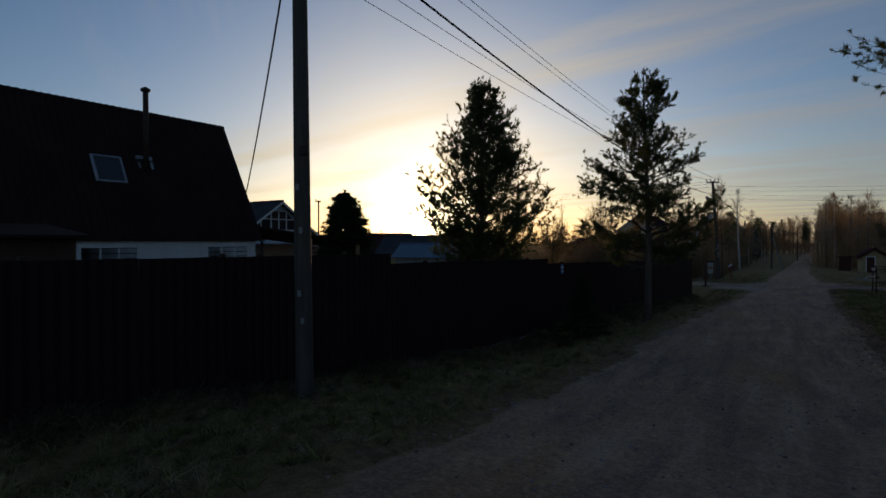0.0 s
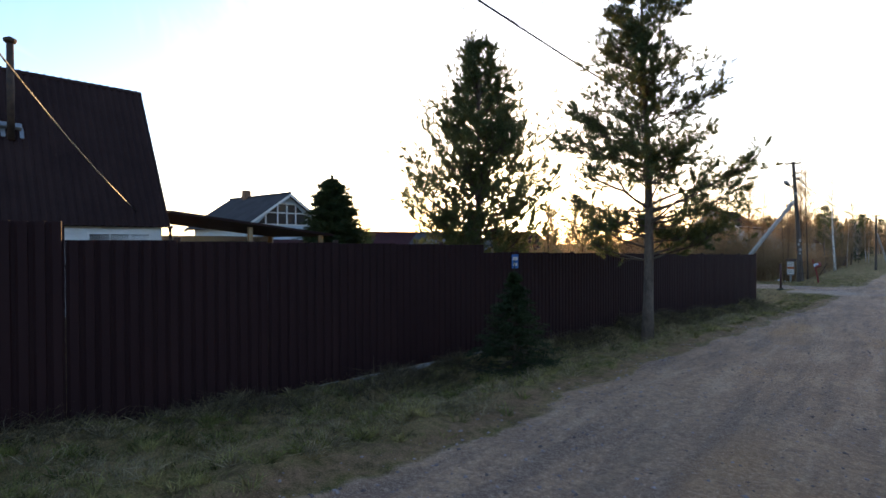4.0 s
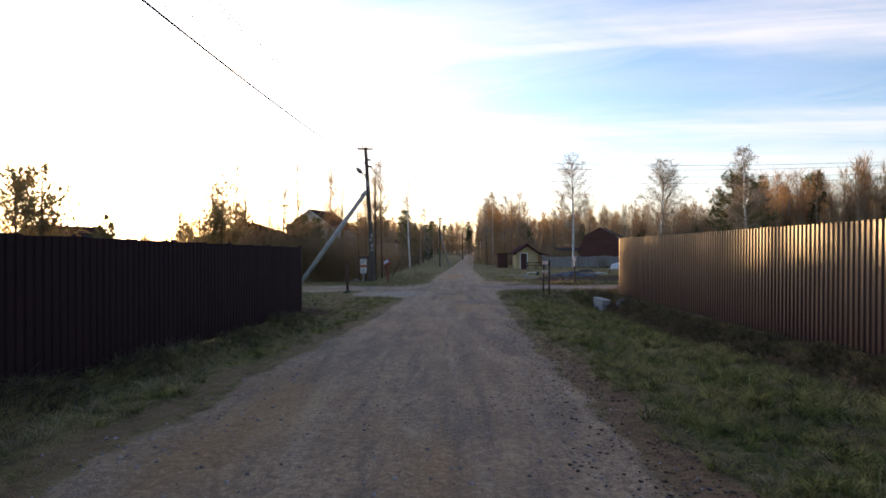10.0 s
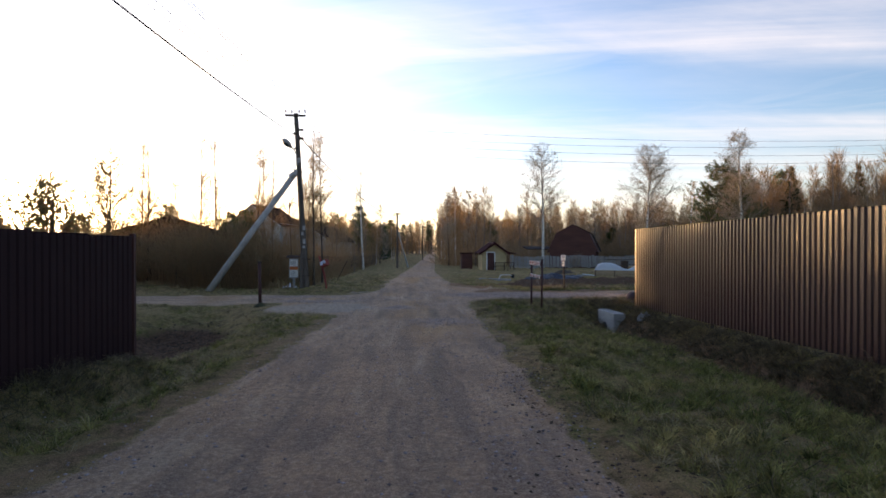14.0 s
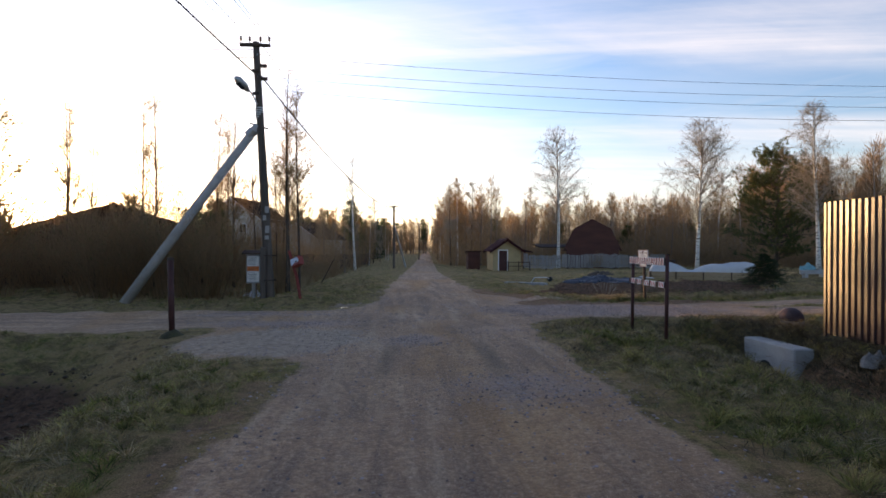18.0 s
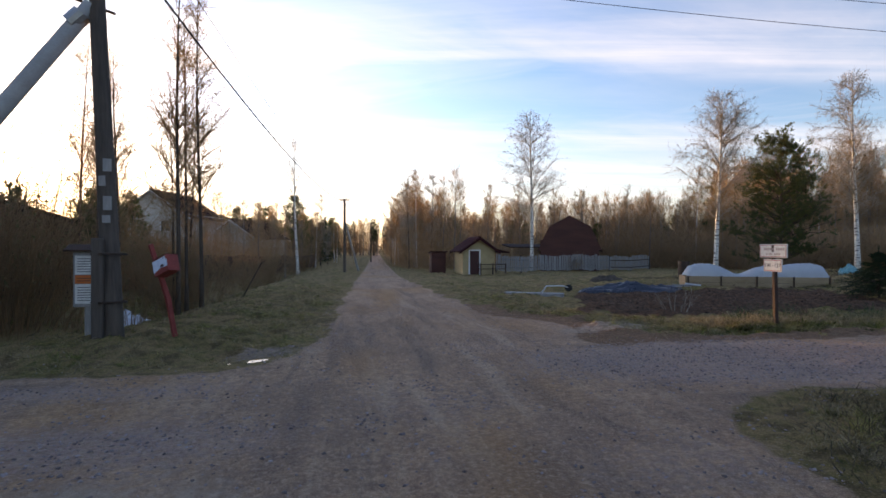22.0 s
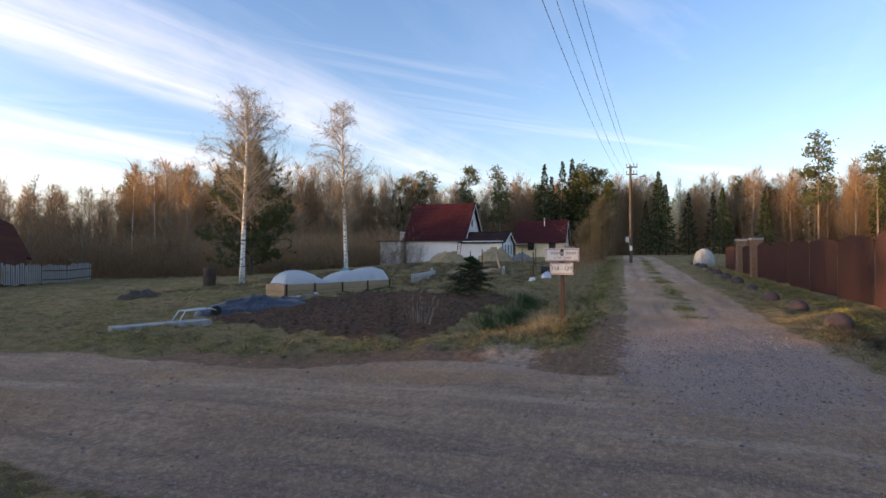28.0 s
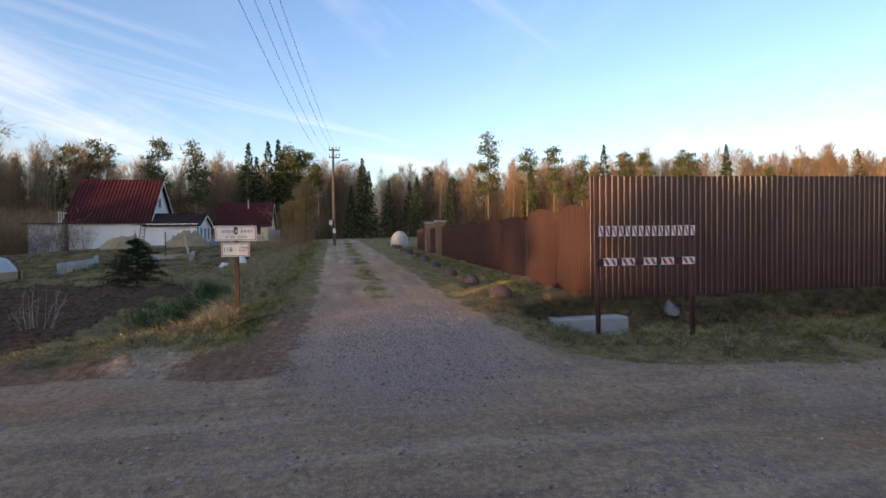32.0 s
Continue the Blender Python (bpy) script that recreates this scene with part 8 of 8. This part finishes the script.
tx, ty = turf_spots(2600, 5.8, 8.05, 14.0, 43.2, lambda x, y, gap, mud: 0.75 * np.exp(-((x - 7.5) / 0.7) ** 2))
tussocks("sedge_tussocks_east", tx, ty, 34, 0.12, 0.36, 0.008, 0.08, M_DEADBROWN, "shaggy dead sedge tussocks on the ditch bank", 1.2, 0.9)
tx, ty = turf_spots(5200, -9.0, 22.0, 42.0, 57.0, lambda x, y, gap, mud: smooth01((gap - 0.1) / 0.4) * np.where(gap < 2.5, 0.55, 0.2) * smooth01(0.3 + wobble(x, y, 1.4, 84)) * (1 - 0.85 * mud))
tussocks("tussocks_crossing", tx, ty, 32, 0.04, 0.12, 0.0075, 0.05, M_GRASS, "grass tussocks round the crossing")
tx = rg.uniform(6.5, 42, 2600)
ty = 48.5 + rg.normal(size=2600) * 0.35 + 0.012 * (tx - 8)
tussocks("straw_tussocks_lane", tx[::2], ty[::2], 30, 0.12, 0.42, 0.008, 0.08, M_STRAW, "tall bleached grass on the bank of the lane ditch", 0.8, 0.7)
tussocks("tussocks_lane", tx[1::2], ty[1::2] - 0.45, 30, 0.07, 0.22, 0.009, 0.07, M_GRASS, "fresh grass on the bank of the lane ditch")
tx, ty = turf_spots(3600, 14.0, 44.0, 51.0, 66.0, lambda x, y, gap, mud: 0.2 + 0.7 * smooth01(0.5 + wobble(x, y, 2.2, 87)))
tussocks("dead_tussocks_garden", tx, ty, 26, 0.06, 0.22, 0.010, 0.14, M_DEADBROWN, "brown matted growth over the untended garden", 1.1, 0.8)
# matted brush at the foot of the west fence
fy = rg.uniform(2, 33, 3000)
fx = fence_x(fy) + 0.10 + np.abs(rg.normal(size=3000)) * 0.32
okf = rg.uniform(0, 1, 3000) < 0.35 + 0.65 * smooth01(0.5 + wobble(fx, fy, 2.6, 68))
tuft_field("brush_west", fx[okf], fy[okf], 11, 0.12, 0.42, 0.006, 0.10, M_DEADBROWN, "matted brown brush at the foot of the fence", 0.8, 0.8)
hx_ = 7.75 + rg.normal(size=2600) * 0.30
hy_ = rg.uniform(17, 43, 2600)
tuft_field("brush_east", hx_, hy_, 12, 0.10, 0.34, 0.007, 0.09, M_DEADBROWN, "shaggy brown dead grass hanging into the ditch", 0.9, 0.7)

# ---- loose stones and clods ----


def stones(name, x, y, size, mat, label, flat=0.6):
    n = len(x)
    o = np.array([[1, 0, 0], [-1, 0, 0], [0, 1, 0], [0, -1, 0], [0, 0, 1], [0, 0, -1]], float)
    v = o[None] * rg.uniform(0.6, 1.2, (n, 6, 1)) * size[:, None, None] * [1, 1, flat] + rg.normal(size=(n, 6, 3)) * 0.15 * size[:, None, None]
    a = rg.uniform(0, 6.283, n)
    c, s = np.cos(a)[:, None], np.sin(a)[:, None]
    v = np.stack([v[..., 0] * c - v[..., 1] * s, v[..., 0] * s + v[..., 1] * c, v[..., 2]], 2)
    v += np.stack([x, y, land(x, y) + size * 0.18], 1)[:, None, :]
    f0 = np.array([[0, 2, 4], [2, 1, 4], [1, 3, 4], [3, 0, 4], [2, 0, 5], [1, 2, 5], [3, 1, 5], [0, 3, 5]])
    f = (f0[None] + (np.arange(n) * 6)[:, None, None]).reshape(-1, 3)
    return stuff(name, [(v.reshape(-1, 3), f)], mat, label, "stones")


k = Mat("loose_gravel", 0.9, 0, 0.25)
k.color(k.mix(k.island(), (0.15, 0.112, 0.104), (0.48, 0.395, 0.375)))
k.bump(k.noise(60), 0.3, 0.004)
M_CHIPS = k.m
k = Mat("dark_clods", 0.95, 0, 0.1)
k.color(k.mix(k.island(), (0.05, 0.034, 0.025), (0.125, 0.088, 0.062)))
k.bump(k.noise(40), 0.5, 0.01)
M_CLOD = k.m
k = Mat("mud_crumbs", 0.95, 0, 0.1)
k.color(k.mix(k.island(), (0.055, 0.036, 0.026), (0.15, 0.10, 0.07)))
M_MUDCRUMB = k.m
px_, py_ = rg.uniform(-5, 13, 120000), rg.uniform(26, 49, 120000)
gr = masks(px_, py_)
ok = rg.uniform(0, 1, len(px_)) < 0.75 * smooth01((gr[2] - 0.22 + 0.3 * wobble(px_, py_, 1.1, 71)) / 0.7)
stones("gravel", px_[ok], py_[ok], rg.uniform(0.008, 0.022, ok.sum()), M_CHIPS, "coarse purple-grey gravel loose on the crossing")
px_, py_ = rg.uniform(-5, 8, 76000), rg.uniform(1, 56, 76000)
gr = masks(px_, py_)
ok = (gr[0] < 0.3) & (rg.uniform(0, 1, 76000) < 0.75)
stones("pebbles", px_[ok], py_[ok], 0.005 + 0.020 * rg.uniform(0, 1, ok.sum()) ** 5, M_CHIPS, "scattered pebbles on the dirt road")
px_, py_ = rg.uniform(4, 17, 6000), rg.uniform(49, 57.5, 6000)
gr = masks(px_, py_)
ok = gr[4] > 0.5
stones("clods", px_[ok], py_[ok], 0.012 + 0.036 * rg.uniform(0, 1, ok.sum()) ** 3, M_CLOD, "dark clods of freshly dug earth", 0.6)
px_, py_ = np.concatenate([rg.normal(size=900) * 0.35 + 6.9, rg.normal(size=700) * 0.7 - 5.8]), np.concatenate([rg.uniform(20, 42.5, 900), rg.uniform(33.5, 41, 700)])
stones("ditch_clods", px_, py_, 0.012 + 0.045 * rg.uniform(0, 1, len(px_)) ** 2, M_CLOD, "crumbled dark earth in the ditches", 0.7)
px_, py_ = 2.35 + rg.normal(size=6500) * 0.36, 6 + 26 * rg.uniform(0, 1, 6500) ** 1.2
px_ = px_ + road_mid(py_) - 0.1
stones("tread_clods", px_, py_, 0.005 + 0.022 * rg.uniform(0, 1, 6500) ** 2, M_MUDCRUMB, "mud crumbs torn up by tyres", 0.3)
px_, py_ = rg.uniform(-3.2, 3.2, 60000), rg.uniform(4, 46, 60000)
gr = masks(px_, py_)
ok = (rg.uniform(0, 1, 60000) < 0.5 * np.exp(-((gr[0] + 0.12) / 0.28) ** 2) * smooth01(0.35 + wobble(px_, py_, 1.4, 91)) + 0.10 * (gr[0] < -0.3) * smooth01(-0.2 + wobble(px_, py_, 2.6, 92)))
stones("edge_gravel", px_[ok], py_[ok], 0.006 + 0.020 * rg.uniform(0, 1, ok.sum()) ** 2, M_CHIPS, "loose gravel swept to the road's edges", 0.6)
rock = thing("fieldstone", 7.75, 39.6, height(7.75, 39.6), "pale rough fieldstone on the ditch bank", "stone")
part("boulder", crumpled(0.24, 0.18, 0.2, 31, 14), M_ROCK, rock)

# brickwork of the gate pillars
for pil in pillars:
    geo = Geo()
    w = 0.44
    for c in range(23):
        z0 = c * 0.075
        off = 0.0 if c % 2 else 0.115
        for side in range(4):
            m = pose(0, 0, 0, 0, 0, 90 * side)
            for a, b in ((-w / 2, off - 0.01), (off, w / 2)) if abs(off) < 0.2 else ((-w / 2, w / 2),):
                geo.box(a + 0.004, b - 0.004, -w / 2 - 0.003, -w / 2 + 0.03, z0, z0 + 0.064, 0.0, m)
    tagged(part("brickwork", geo, M_BRICK, pil), kind="stuff")
